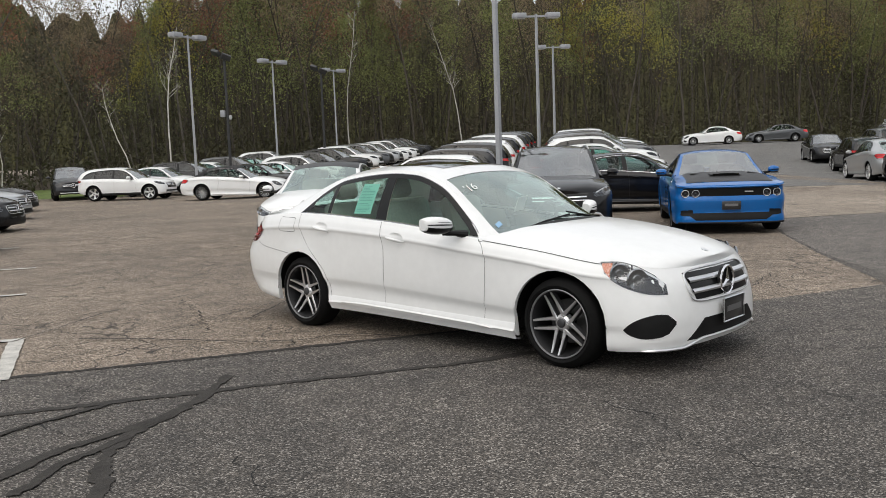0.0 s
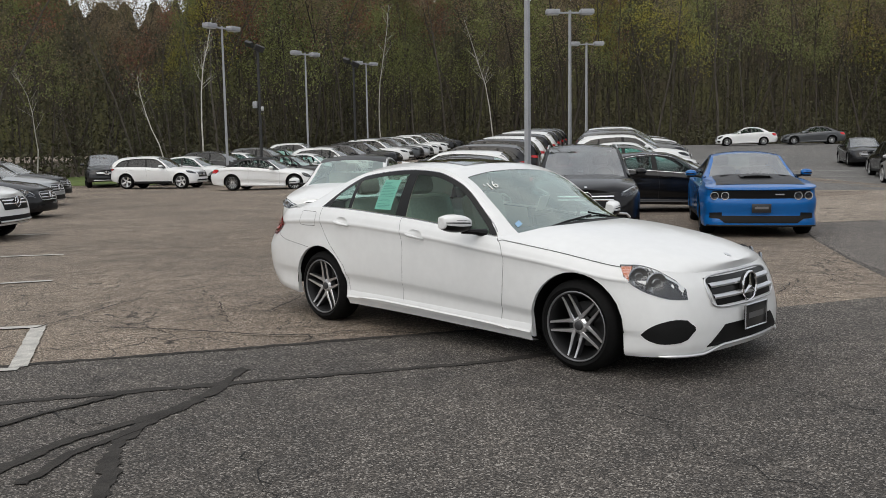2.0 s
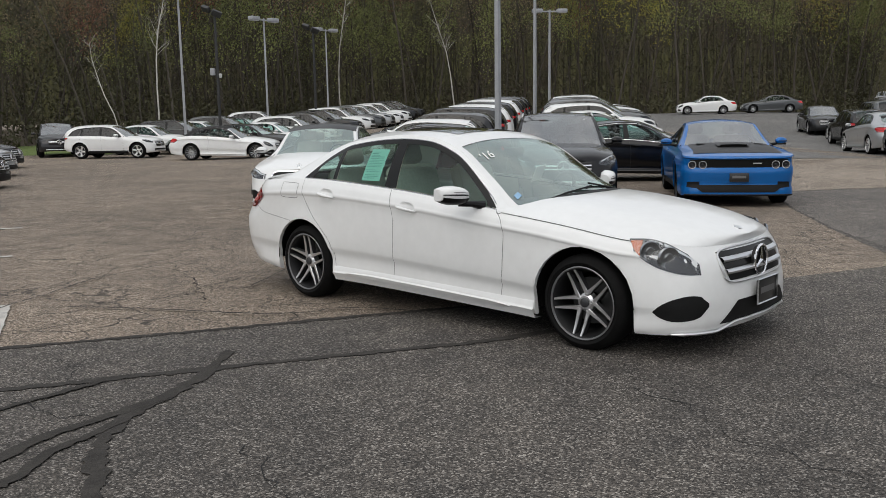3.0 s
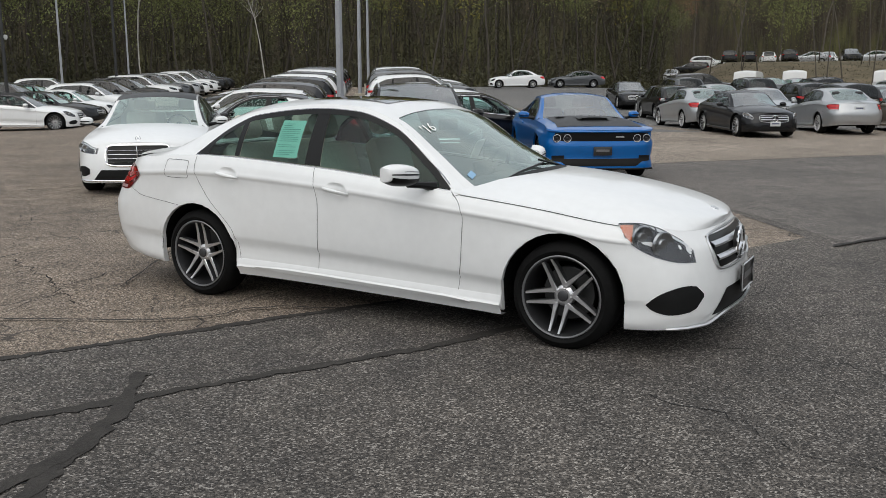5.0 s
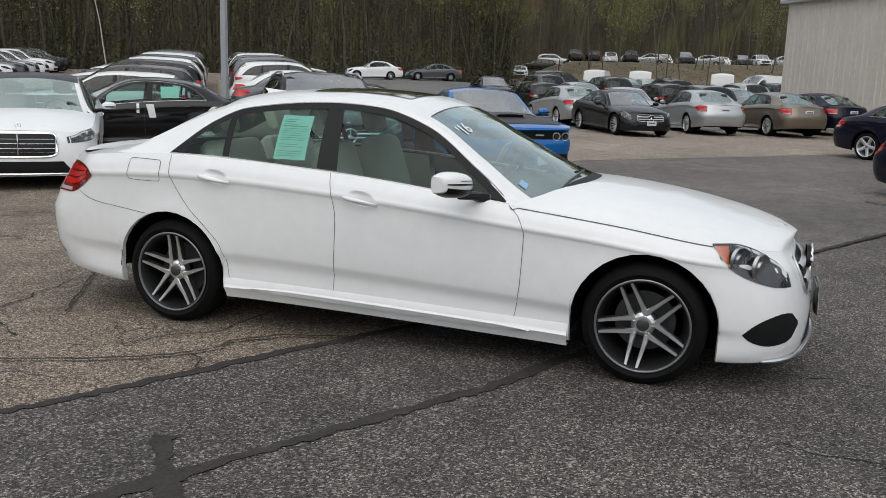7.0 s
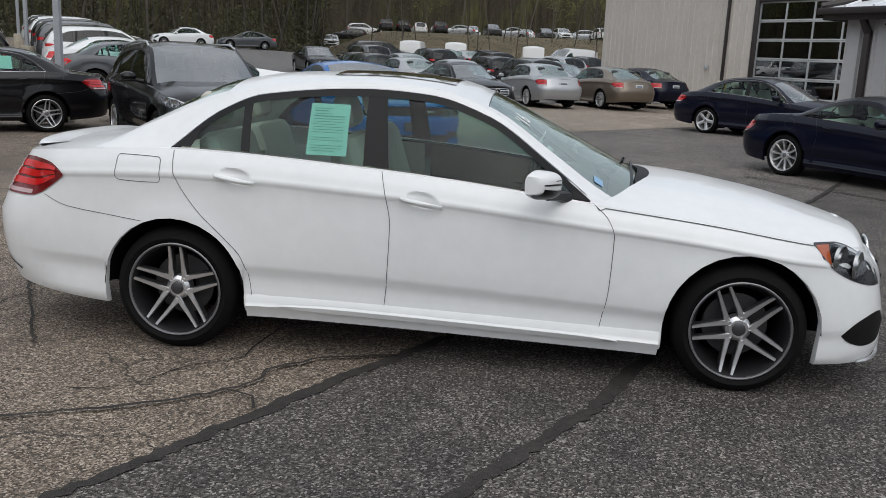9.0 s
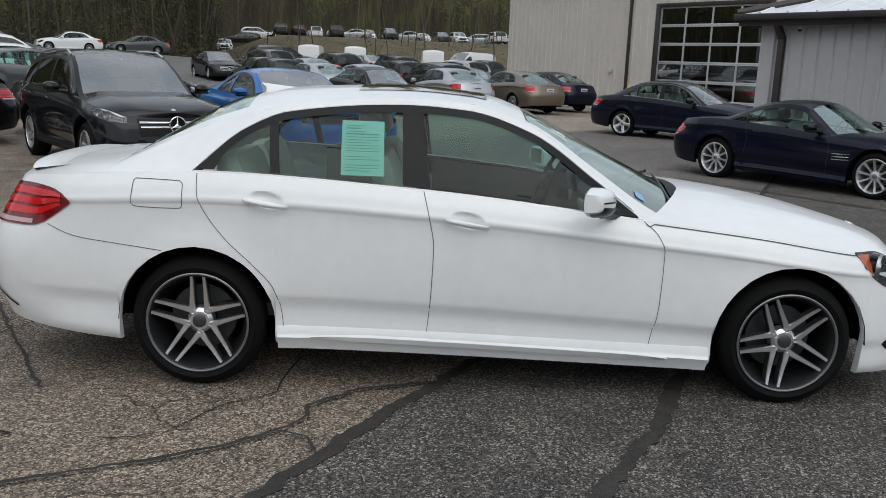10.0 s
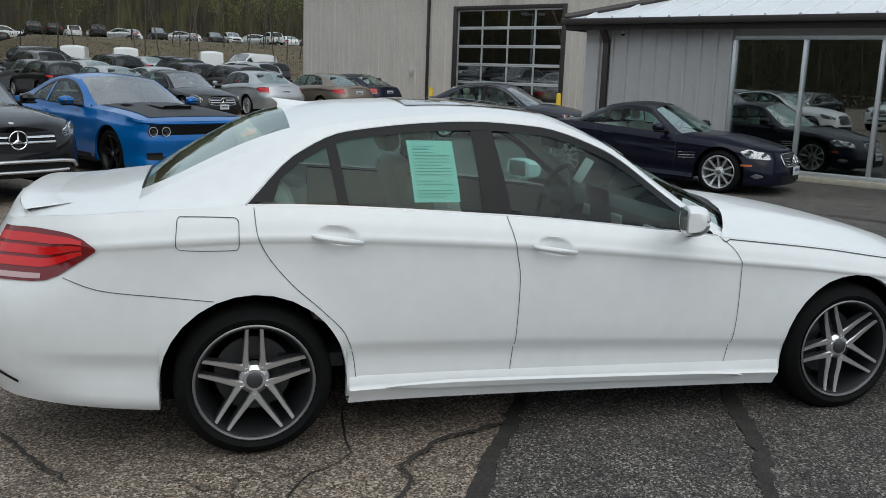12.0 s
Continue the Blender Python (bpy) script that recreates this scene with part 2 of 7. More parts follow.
# ---------------------------------------------------------------- vehicles
def smooth01(a, b, x):
    t = np.clip((np.asarray(x, float) - a) / (b - a), 0, 1)
    return t * t * (3 - 2 * t)


class Shape:
    """The outer skin of a vehicle: x ahead, y to its left, z up, from the ground under the middle of its wheelbase."""

    def __init__(self, k):
        self.k = k
        ctrl = k["plan"]
        d = np.r_[0, np.cumsum([math.dist(a, b) for a, b in zip(ctrl, ctrl[1:])])]
        fx, fy = curve(*zip(d, [c[0] for c in ctrl])), curve(*zip(d, [c[1] for c in ctrl]))
        self.t = np.linspace(0, d[-1], 1200)
        self.x, self.y = fx(self.t), fy(self.t)
        ker = np.ones(25) / 25
        px = np.r_[self.x[24:0:-1], self.x, self.x[-2:-26:-1]]
        py = np.r_[-self.y[24:0:-1], self.y, -self.y[-2:-26:-1]]
        self.x, self.y = np.convolve(px, ker, "same")[24:-24], np.convolve(py, ker, "same")[24:-24]
        self.y[0] = self.y[-1] = 0
        tx, ty = np.gradient(self.x), np.gradient(self.y)
        n = np.hypot(tx, ty)
        self.nx, self.ny = -ty / n, tx / n
        self.nx[0], self.ny[0], self.nx[-1], self.ny[-1] = -1, 0, 1, 0
        self.x = np.maximum.accumulate(self.x + np.arange(1200) * 1e-8)
        self.sill, self.top = curve(*k["sill"]), curve(*k["top"])
        self.i_side, self.i_front, self.i_rear = curve(*k["in_side"]), curve(*k["in_front"]), curve(*k["in_rear"])
        self.xr, self.xf = self.x[0], self.x[-1]
        self.crown = curve(*k["crown"])
        self.rail_z, self.rail_y, self.roof_z = curve(*k["rail_z"]), curve(*k["rail_y"]), curve(*k["roof_z"])

    def t_of_x(self, x):
        return np.interp(x, self.x, self.t)

    def t_of_front(self, y):
        h = self.t > self.t_of_x(0.0)
        return np.interp(-abs(y), -self.y[h], self.t[h])

    def t_of_rear(self, y):
        h = self.t < self.t_of_x(0.0)
        return np.interp(abs(y), self.y[h], self.t[h])

    def skin(self, t, z, off=0.0):
        """A point of the lower body on its left side."""
        x, y, nx, ny = (float(np.interp(t, self.t, a)) for a in (self.x, self.y, self.nx, self.ny))
        s, e = float(self.sill(x)), float(self.top(x))
        r = min(max((z - s) / (e - s), 0), 1)
        wf, wr = float(smooth01(self.xf - 0.62, self.xf - 0.2, x)), float(smooth01(self.xr + 0.62, self.xr + 0.2, x))
        ins = float(self.i_side(r)) * (1 - wf - wr) + float(self.i_front(r)) * wf + float(self.i_rear(r)) * wr
        for xw in (self.k["wb"] / 2, -self.k["wb"] / 2):
            dd = math.hypot(x - xw, z - self.k["rw"]) - self.k["ra"]
            ins -= self.k["flare"] * math.exp(-(dd / 0.07) ** 2)
        n = max(math.hypot(nx, ny), 1e-6)
        return (x - nx / n * (ins - off), y - ny / n * (ins - off), z)

    def side(self, x, z, off=0.0):
        return self.skin(self.t_of_x(x), z, off)

    def front(self, y, z, off=0.0):
        p = self.skin(self.t_of_front(y), z, off)
        return p if y >= 0 else (p[0], -p[1], p[2])

    def rear(self, y, z, off=0.0):
        p = self.skin(self.t_of_rear(y), z, off)
        return p if y >= 0 else (p[0], -p[1], p[2])

    def cabin(self, x, z, off=0.0):
        """A point of the side of the greenhouse, on the left."""
        b = self.side(x, float(self.top(x)))
        zs, yr = float(self.rail_z(x)), float(self.rail_y(x))
        f = min(max((z - b[2]) / max(zs - b[2], 0.02), 0.0), 1.1)
        ledge = 0.012 * float(smooth01(self.k["dlo_top"][0][0] - 0.3, self.k["dlo_top"][0][0], x)) + 0.003
        bulge = 0.02 * math.sin(math.pi * min(max(f, 0), 1))
        return (x, b[1] - ledge + (yr - b[1] + ledge) * f + bulge + off, z)

    def roof(self, x, f, off=0.0):
        """A point of the roof, windscreen or rear window; f runs from -1 (right rail) over 0 (middle) to 1 (left rail)."""
        zs, zc, yr = float(self.rail_z(x)), float(self.roof_z(x)), float(self.rail_y(x))
        return (x, yr * f, zs + (zc - zs) * (1 - abs(f) ** 2.4) + off)

    def patch(self, fn, x0, x1, zb, zt, nx=10, nz=6, off=0.0, slant=(0, 0)):
        """A grid over a four-sided field of a skin; zb and zt may be functions of x; slant moves the upper ends."""
        rows = []
        for i in range(nx + 1):
            u = i / nx
            row = []
            for j in range(nz + 1):
                v = j / nz
                x = (x0 + slant[0] * v) * (1 - u) + (x1 + slant[1] * v) * u
                b, t = (float(c(x)) if callable(c) else c for c in (zb, zt))
                row.append(fn(x, b + (max(t, b + 0.001) - b) * v, off))
            rows.append(row)
        return grid(rows)


def ribbon(fn, pts, width, off):
    """A narrow band on a skin along (x, z) points, for gaps and trim strips."""
    rows = []
    for i, (x, z) in enumerate(pts):
        a, b = pts[max(i - 1, 0)], pts[min(i + 1, len(pts) - 1)]
        dx, dz = b[0] - a[0], b[1] - a[1]
        n = math.hypot(dx, dz)
        ox, oz = -dz / n * width / 2, dx / n * width / 2
        rows.append([fn(x - ox, z - oz, off), fn(x + ox, z + oz, off)])
    return grid(rows)


def bez(pts, n=14):
    """A smooth run of points through (x, z) points."""
    d = np.r_[0, np.cumsum([math.dist(a, b) for a, b in zip(pts, pts[1:])])]
    fx, fz = curve(*zip(d, [p[0] for p in pts])), curve(*zip(d, [p[1] for p in pts]))
    return [(float(fx(t)), float(fz(t))) for t in np.linspace(0, d[-1], n)]


def both(name, geo, material, parent, label=""):
    """The same part on the left and on the right."""
    return [part(name, g, material, parent, label) for g in (geo, mirror(geo))]


WHEELS = {}


def wheel_meshes(style, R, rim, fine):
    """Meshes of a wheel: tyre, barrel, spokes, cap and brake disc; the outer face looks along +y."""
    key = (style, R, rim, fine)
    if key in WHEELS:
        return WHEELS[key]
    n = 64 if fine else 28
    hw = 0.118
    tyre = lathe([(rim - 0.005, -hw + 0.02), (rim + 0.01, -hw), (R - 0.05, -hw - 0.012), (R - 0.014, -hw + 0.015), (R, -hw + 0.045),
                  (R, hw - 0.045), (R - 0.014, hw - 0.015), (R - 0.05, hw + 0.010), (rim + 0.012, hw + 0.002), (rim - 0.004, hw - 0.012), (rim - 0.008, hw - 0.03)], n)
    barrel = lathe([(rim - 0.003, hw - 0.006), (rim - 0.012, hw - 0.004), (rim - 0.018, hw - 0.012), (rim - 0.028, hw - 0.05), (rim - 0.05, 0.0), (rim - 0.05, -hw + 0.02)], n)
    lip = lathe([(rim + 0.003, hw + 0.002), (rim - 0.002, hw + 0.005), (rim - 0.007, hw + 0.003), (rim - 0.011, hw - 0.008)], n)
    count = {"twin": 5, "five": 5, "ten": 10, "multi": 7}[style]
    spokes, edges = [], []

    def spoke(a0, r0, r1, w0, w1, shift0, shift1, y0, y1, dep=0.035):
        rows = []
        for f in (0, 0.33, 0.66, 1):
            r, w, y, s = r0 + (r1 - r0) * f, w0 + (w1 - w0) * f, y0 + (y1 - y0) * f ** 1.6, shift0 + (shift1 - shift0) * f
            c = []
            for dx, dy in ((-0.5, -dep), (-0.5, -0.006), (-0.36, 0), (0.36, 0), (0.5, -0.006), (0.5, -dep), (-0.5, -dep)):
                px, pz = s + dx * w, r
                ca, sa = math.cos(a0), math.sin(a0)
                c.append((px * ca - pz * sa, y + dy, px * sa + pz * ca))
            rows.append(c)
        return grid(rows)

    for i in range(count):
        a = 2 * math.pi * i / count
        if style == "twin":
            for sgn in (-1, 1):
                k_r = rim / 0.246
                edges.append(spoke(a, 0.04 * k_r, 0.105 * k_r, 0.036, 0.025, sgn * 0.036 * k_r, sgn * 0.0345 * k_r, hw - 0.040, hw - 0.032, 0.04))
                edges.append(spoke(a, 0.10 * k_r, rim - 0.004, 0.026, 0.0155, sgn * 0.0345 * k_r, sgn * 0.029 * k_r, hw - 0.0325, hw - 0.006, 0.05))
        elif style == "five":
            spokes.append(spoke(a, 0.05, rim - 0.008, 0.07, 0.085, 0, 0, hw - 0.04, hw - 0.012))
        elif style == "ten":
            spokes.append(spoke(a, 0.05, rim - 0.008, 0.026, 0.034, 0, 0, hw - 0.04, hw - 0.01))
        else:
            for sgn in (-1, 1):
                spokes.append(spoke(a, 0.05, rim - 0.008, 0.022, 0.022, sgn * 0.012, sgn * 0.05, hw - 0.04, hw - 0.01))
    sides = []
    for v, f in edges:
        spokes.append((v, [q for i, q in enumerate(f) if i % 6 in (1, 2, 3)]))
        sides.append((v, [q for i, q in enumerate(f) if i % 6 in (0, 4, 5)]))
    hr = 0.82 if style == "twin" else 1.0
    hub = lathe([(0.0, hw - 0.036), (0.055 * hr, hw - 0.038), (0.076 * hr, hw - 0.052), (0.08 * hr, hw - 0.1)], n // 2)
    bolts = []
    for i in range(5):
        a = 2 * math.pi * (i + 0.5) / 5
        bolts.append(moved(lathe([(0.0105, hw - 0.034), (0.008, hw - 0.042), (0, hw - 0.044)], 8), Matrix.Translation((0.053 * math.sin(a), 0, 0.053 * math.cos(a)))))
    cap = lathe([(0, hw - 0.026), (0.026, hw - 0.026), (0.032, hw - 0.03), (0.034, hw - 0.04)], n // 2)
    disc = lathe([(0.06, -0.02), (0.16, -0.02), (0.162, -0.028), (0.162, -0.045), (0.06, -0.045)], n // 2)
    out = {}
    for nm, geo in (("tyre", tyre), ("rim", barrel), ("rim_lip", lip), ("spokes", merge(*spokes, hub, *bolts)), ("hub_cap", cap), ("brake_disc", disc), ("spoke_sides", merge(*sides))):
        if not geo[0]:
            continue
        me = bpy.data.meshes.new(nm)
        me.from_pydata(geo[0], [], geo[1])
        me.shade_smooth()
        me.set_sharp_from_angle(angle=radians(35))
        out[nm] = me
    WHEELS[key] = out
    return out


def add_wheel(car, x, y, R, rim, style, mats, fine, turn=0.0, tiny=False):
    w = new("wheel")
    w.empty_display_size = 0.1
    w.parent = car
    side = 1 if y > 0 else -1
    w.matrix_local = pose(x, y, R - 0.004, 0, turn, 0 if side > 0 else 180)
    names = ("tyre", "rim", "rim_lip", "spokes", "spoke_sides", "hub_cap", "brake_disc") if fine else (("tyre", "spokes") if tiny else ("tyre", "rim", "spokes"))
    meshes = wheel_meshes(style, R, rim, fine)
    cols = {"tyre": "rubber", "rim": mats[0], "rim_lip": mats[2] if len(mats) > 2 else mats[1], "spokes": mats[1], "hub_cap": "spoke_side" if mats[-1] == "alloy_dark" else "alloy_dark", "brake_disc": "disc", "spoke_sides": "spoke_side"}
    for nm in names:
        if nm not in meshes:
            continue
        me = meshes[nm]
        o = new(nm, me)
        if not me.materials:
            me.materials.append(M[cols[nm]])
        o.parent = w
        o.material_slots[0].link = "OBJECT"
        o.material_slots[0].material = M[cols[nm]]
    return w


def ring_badge(c, r, tilt=0.0, face="x"):
    """A ring with three bars, seen from the front."""
    pts = [(0.004, r * math.cos(2 * math.pi * i / 28), r * math.sin(2 * math.pi * i / 28)) for i in range(29)]
    g = [tube(pts, r * 0.085, 6, caps=False)]
    for a in (90, 210, 330):
        u = Vector((0, math.cos(radians(a)), math.sin(radians(a))))
        g.append(tube([Vector((0.004, 0, 0)), u * r * 0.5 + Vector((0.004, 0, 0)), u * r * 0.97 + Vector((0.004, 0, 0))], [r * 0.16, r * 0.09, r * 0.03], 4))
    return moved(merge(*g), Matrix.Translation(c) @ pose(0, 0, 0, 0, tilt, 0))


def seat_geo(x, y, z, w=0.5, back=0.62, head=True, lean=18):
    """A car seat: cushion, backrest and headrest."""
    m = Matrix.Translation((x, y, z))
    cush = moved(box(-0.02, 0.5, -w / 2, w / 2, 0, 0.16, 0.05), m)
    bk = moved(box(-0.075, 0.075, -w / 2, w / 2, 0, back, 0.068), m @ pose(0, 0, 0.08, 0, -lean, 0))
    out = [cush, bk]
    if head:
        out.append(moved(box(-0.055, 0.06, -0.13, 0.13, back + 0.03, back + 0.22, 0.055), m @ pose(0, 0, 0.08, 0, -lean, 0)))
    return merge(*out)


def build_car(k, m, name, label, category, body="white", group="", fine=0, tiny=False):
    """One vehicle from its table of shape k. fine: 2 the subject, 1 near, 0 far."""
    car = empty(name, m, label, category, group)
    S = Shape(k)
    wb, rw, ra = k["wb"], k["rw"], k["ra"]
    hw = max(S.y)
    seg = (1.0, 0.7, 0.45)[2 - fine] if fine else 0.4

    # lower body, with round wheel openings
    stations = []
    ta = S.t_of_x(S.xr + 0.45)
    nend = 16 if fine == 2 else 9
    for t in np.linspace(0, ta, nend, endpoint=False):
        stations.append((t, None))
    xs = set(np.arange(S.xr + 0.45, S.xf - 0.5, 0.09 if fine == 2 else 0.2))
    side = []
    arcs = [-1, -0.985, -0.94, -0.86, -0.74, -0.58, -0.4, -0.2, 0] if fine else [-1, -0.95, -0.8, -0.5, 0]
    arcs += [-a for a in arcs[-2::-1]]
    for x in xs:
        if all(abs(x - s * wb / 2) > ra + 0.03 for s in (1, -1)):
            side.append((x, 0, None))
    for s in (1, -1):
        xw = s * wb / 2
        side.append((xw - ra, -1, None))
        for a in arcs:
            side.append((xw + a * ra + 1e-5 * a, 0, rw + ra * math.sqrt(max(0, 1 - a * a))))
        side.append((xw + ra, 1, None))
    if fine == 2:
        for hx, _ in k["handles"]:
            for x in np.arange(hx - 0.096, hx + 0.097, 0.012):
                dd = min(abs(x - wb / 2), abs(x + wb / 2))
                if dd > ra + 0.012:
                    side.append((x, 0, None))
                elif dd < ra - 0.012:
                    side.append((x, 0, rw + math.sqrt(ra * ra - dd * dd)))
    side.sort(key=lambda q: (round(q[0], 4), q[1]))
    for x, _, z in side:
        if S.t_of_x(x) < S.t[-1]:
            stations.append((float(S.t_of_x(x)), z))
    tlast = max(q[0] for q in stations)
    for t in np.linspace(tlast, S.t[-1], nend + 1)[1:]:
        stations.append((t, None))
    rr = [0, 0.03, 0.08, 0.14, 0.2, 0.265, 0.305, 0.42, 0.54, 0.66, 0.74, 0.80, k["crease"] - 0.015, k["crease"], k["crease"] + 0.015, 0.895, 0.93, 0.965, 1.0] if fine else [0, 0.06, 0.2, 0.4, 0.65, k["crease"], 1.0]
    if fine == 2:
        rr = [0, 0.03, 0.08, 0.14, 0.2, 0.25, 0.285, 0.32, 0.42, 0.54, 0.66, 0.74, 0.78] + list(np.arange(0.79, 0.94, 0.009)) + [0.96, 0.98, 1.0]

    def dent(x, z):
        d = 0.0
        for hx, hz in k["handles"] if fine == 2 else ():
            u, v = (x - hx - 0.005) / 0.082, (z - hz - 0.006 + 0.155 * (x - hx)) / 0.038
            d += 0.024 * max(0.0, 1 - u * u - v * v) ** 0.9
        return d

    half = []
    for t, zl in stations:
        x = float(np.interp(t, S.t, S.x))
        s, e = float(S.sill(x)), float(S.top(x))
        lo = s if zl is None else max(zl, s)
        r0 = (lo - s) / (e - s)
        cr = k["crease"] - 0.02
        col = [S.skin(t, lo, -0.028), S.skin(t, lo, -0.008)]
        for r in rr:
            q = r0 + (cr - r0) * (r / cr) if r < cr and r0 < cr else max(r, r0)
            col.append(S.skin(t, s + (e - s) * q, -dent(x, s + (e - s) * q)))
        inn = S.skin(t, e, -0.02)
        col.append((inn[0], inn[1], e + 0.002))
        half.append(col)
    other = [[(p[0], -p[1], p[2]) for p in c] for c in half[-2:0:-1]]
    shell = part("body", grid(half + other, wrap=True, flip=True), body, car)

    # hood and boot lid
    def lid(x_in, front):
        ts = [q[0] for q in stations if (S.x[np.searchsorted(S.t, q[0]).clip(0, 1199)] >= x_in if front else S.x[np.searchsorted(S.t, q[0]).clip(0, 1199)] <= x_in)]
        ts = sorted(set([float(S.t_of_x(x_in))] + ts))
        nh = 9 if fine else 4
        rows = []
        for t in ts:
            x0 = float(np.interp(t, S.t, S.x))
            E = S.skin(t, float(S.top(x0)), -0.0005)
            row = []
            for j in range(2 * nh + 1):
                g = 1 - j / nh
                f = 1 - abs(g)
                x = E[0] + ((S.xf - E[0]) / (S.xf - x_in) * k["bow"] * (1 - g * g) if front else 0)
                z = E[2] + (float(S.crown(x)) - E[2]) * (1 - abs(g) ** 2.3)
                if front and k.get("ridge"):
                    z += k["ridge"] * math.exp(-((abs(g) - 0.62) / 0.09) ** 2) * float(smooth01(S.xf, S.xf - 0.5, x))
                row.append((x, E[1] * g, z + 0.0008 + 0.0022 * (1 - g ** 4)))
            rows.append(row)
        return grid(rows, flip=True)

    hood = part("hood", lid(k["hood_x"], True), k.get("hood_paint", body), car)
    if k.get("deck_x") is not None:
        part("boot_lid", lid(k["deck_x"], False), body, car)

    # greenhouse
    xA, xBt, xCt, xD = k["screen"]
    dlo_top, sill_line = curve(*k["dlo_top"]), (lambda x: float(S.top(x)) + 0.012)
    x0, x1 = k["dlo_top"][0][0], k["dlo_top"][-1][0]
    low = lambda x: max(float(S.top(x)) - 0.01, float(dlo_top(x)) if x0 < x < x1 else 0)
    n1, n2 = (44, 5) if fine == 2 else ((26, 3) if fine else (14, 2))
    frame_g = S.patch(S.cabin, xD, xA - 0.02, low, S.rail_z, n1, 2)
    both("roof_frame", frame_g, k.get("frame_paint", body), car)
    nx, nf = (16, 14) if fine == 2 else (8, 8)

    def roof_patch(xa, xb, f0, f1, off=0.0, nx=nx, nf=nf):
        rows = []
        for i in range(nx + 1):
            x = xa + (xb - xa) * i / nx
            a, b = (q(x) if callable(q) else q for q in (f0, f1))
            rows.append([S.roof(x, a + (b - a) * j / nf, off) for j in range(nf + 1)])
        return grid(rows, flip=True)

    part("roof", roof_patch(xCt, xBt, -1, 1), k.get("roof_paint", body), car)
    fa, fcm = k.get("pillar", (0.92, 0.86))
    fc = lambda x: fcm - 0.16 * max(0.0, 1 - (x - xD) / 0.18) ** 2.2
    neg = lambda q: (lambda x: -q(x)) if callable(q) else -q
    for nm, xa, xb, f in (("front_pillar", xBt, xA, fa), ("rear_pillar", xD, xCt, fc)):
        p = roof_patch(xa, xb, f, 1.0, nf=2)
        both(nm, p, k.get("frame_paint", body) if nm == "rear_pillar" else body, car)
    for nm, xa, xb, f in (("windscreen", xBt, xA, fa), ("rear_window", xD, xCt, fc)):
        g = part(nm, roof_patch(xa, xb, neg(f), f), k.get("rear_glass", "glass") if nm == "rear_window" else k.get("screen_glass", "screen"), car)
        g.visible_shadow = False
        if fine == 2:
            b0 = roof_patch(xa, xa + (0.005 if nm == "windscreen" else 0.014) * (1 if xb > xa else -1), neg(f), f, 0.003, nx=2)
            part("glass_border", b0, "trim", car)
    glass = k.get("glass", "glass")
    for nm, a, b, sl in k["windows"]:
        g = S.patch(S.cabin, a, b, sill_line, dlo_top, n1 // 3, n2, -0.006, sl)
        for geo in (g, mirror(g)):
            o = part(nm, geo, k.get("rear_side_glass", glass) if a < -0.3 else glass, car)
            o.visible_shadow = False
    for a, b, sl in k["pillars"]:
        g = S.patch(S.cabin, a, b, sill_line, dlo_top, 2, n2, 0.001, sl)
        both("door_pillar", g, k.get("pillar_paint", "trim"), car)
    if fine:
        pts = [(x, float(dlo_top(x)) - 0.013) for x in np.linspace(x0 + 0.01, x1 - 0.05, n1)]
        both("window_trim", ribbon(S.cabin, pts, 0.036, 0.002), "trim", car)
        pts = [(x, float(dlo_top(x)) + 0.008) for x in np.linspace(x0, x1 - 0.05, n1)]
        both("window_moulding", ribbon(S.cabin, pts, 0.0045, 0.004), k.get("belt", "moulding"), car)
        pts = [(x, float(S.top(x)) + 0.004) for x in np.linspace(x0, x1, n1)]
        g = ribbon(S.cabin, pts, 0.0065, 0.010)
        both("belt_strip", g, k.get("belt", "moulding"), car)

    if fine == 2:
        both("pillar_foot", grid([[S.roof(x, 1.0, 0.001), S.side(x, float(S.top(x)) - 0.002, 0.001)] for x in np.linspace(0.668, 1.0, 12)], flip=True), body, car)

    # wheels, wheel housings, underside
    for s in (1, -1):
        for sd in (1, -1):
            add_wheel(car, s * wb / 2, sd * (hw - 0.148 + k.get("poke", 0)), rw, k["rim"], k["wheel"], k.get("alloy", ("alloy_dark", "alloy_silver")), fine, turn=(0 if s < 0 else 25) if fine == 2 else s * 17 + sd * 9, tiny=tiny)
            rows = []
            for i in range(13):
                a = math.pi * i / 12
                rows.append([(s * wb / 2 + (ra + 0.004) * math.cos(a), sd * yy, rw + (ra + 0.004) * math.sin(a)) for yy in (hw - 0.03, hw - 0.36)])
            c = len(rows)
            v, f = grid(rows)
            inner = [r[1] for r in rows]
            v, f = merge((v, f), (inner + [(inner[0][0], inner[0][1], 0.15), (inner[-1][0], inner[-1][1], 0.15)], [tuple(range(c)) + (c + 1, c)]))
            if not tiny:
                part("wheel_housing", (v, f), "under", car)
    smid = float(S.sill(0.0))
    part("underside", merge(box(-wb / 2 + ra, wb / 2 - ra, -hw + 0.1, hw - 0.1, smid + 0.01, smid + 0.14, 0.02),
                            box(S.xr + 0.3, S.xf - 0.3, -hw + 0.36, hw - 0.36, smid + 0.03, smid + 0.2, 0.02)), "under", car)

    # cabin
    inside = k.get("inside", "leather")
    zf = smid + 0.12
    cabin = [box(xD + 0.55, xA - 0.25, -hw + 0.13, hw - 0.13, zf, zf + 0.06)]
    part("cabin_floor", merge(*cabin), "dash", car)
    inw = S.patch(S.side, max(xD + 0.5, -wb / 2 + ra + 0.03), min(xA - 0.15, wb / 2 - ra - 0.03), smid + 0.12, lambda x: float(S.top(x)) - 0.01, 8, 3, -0.09)
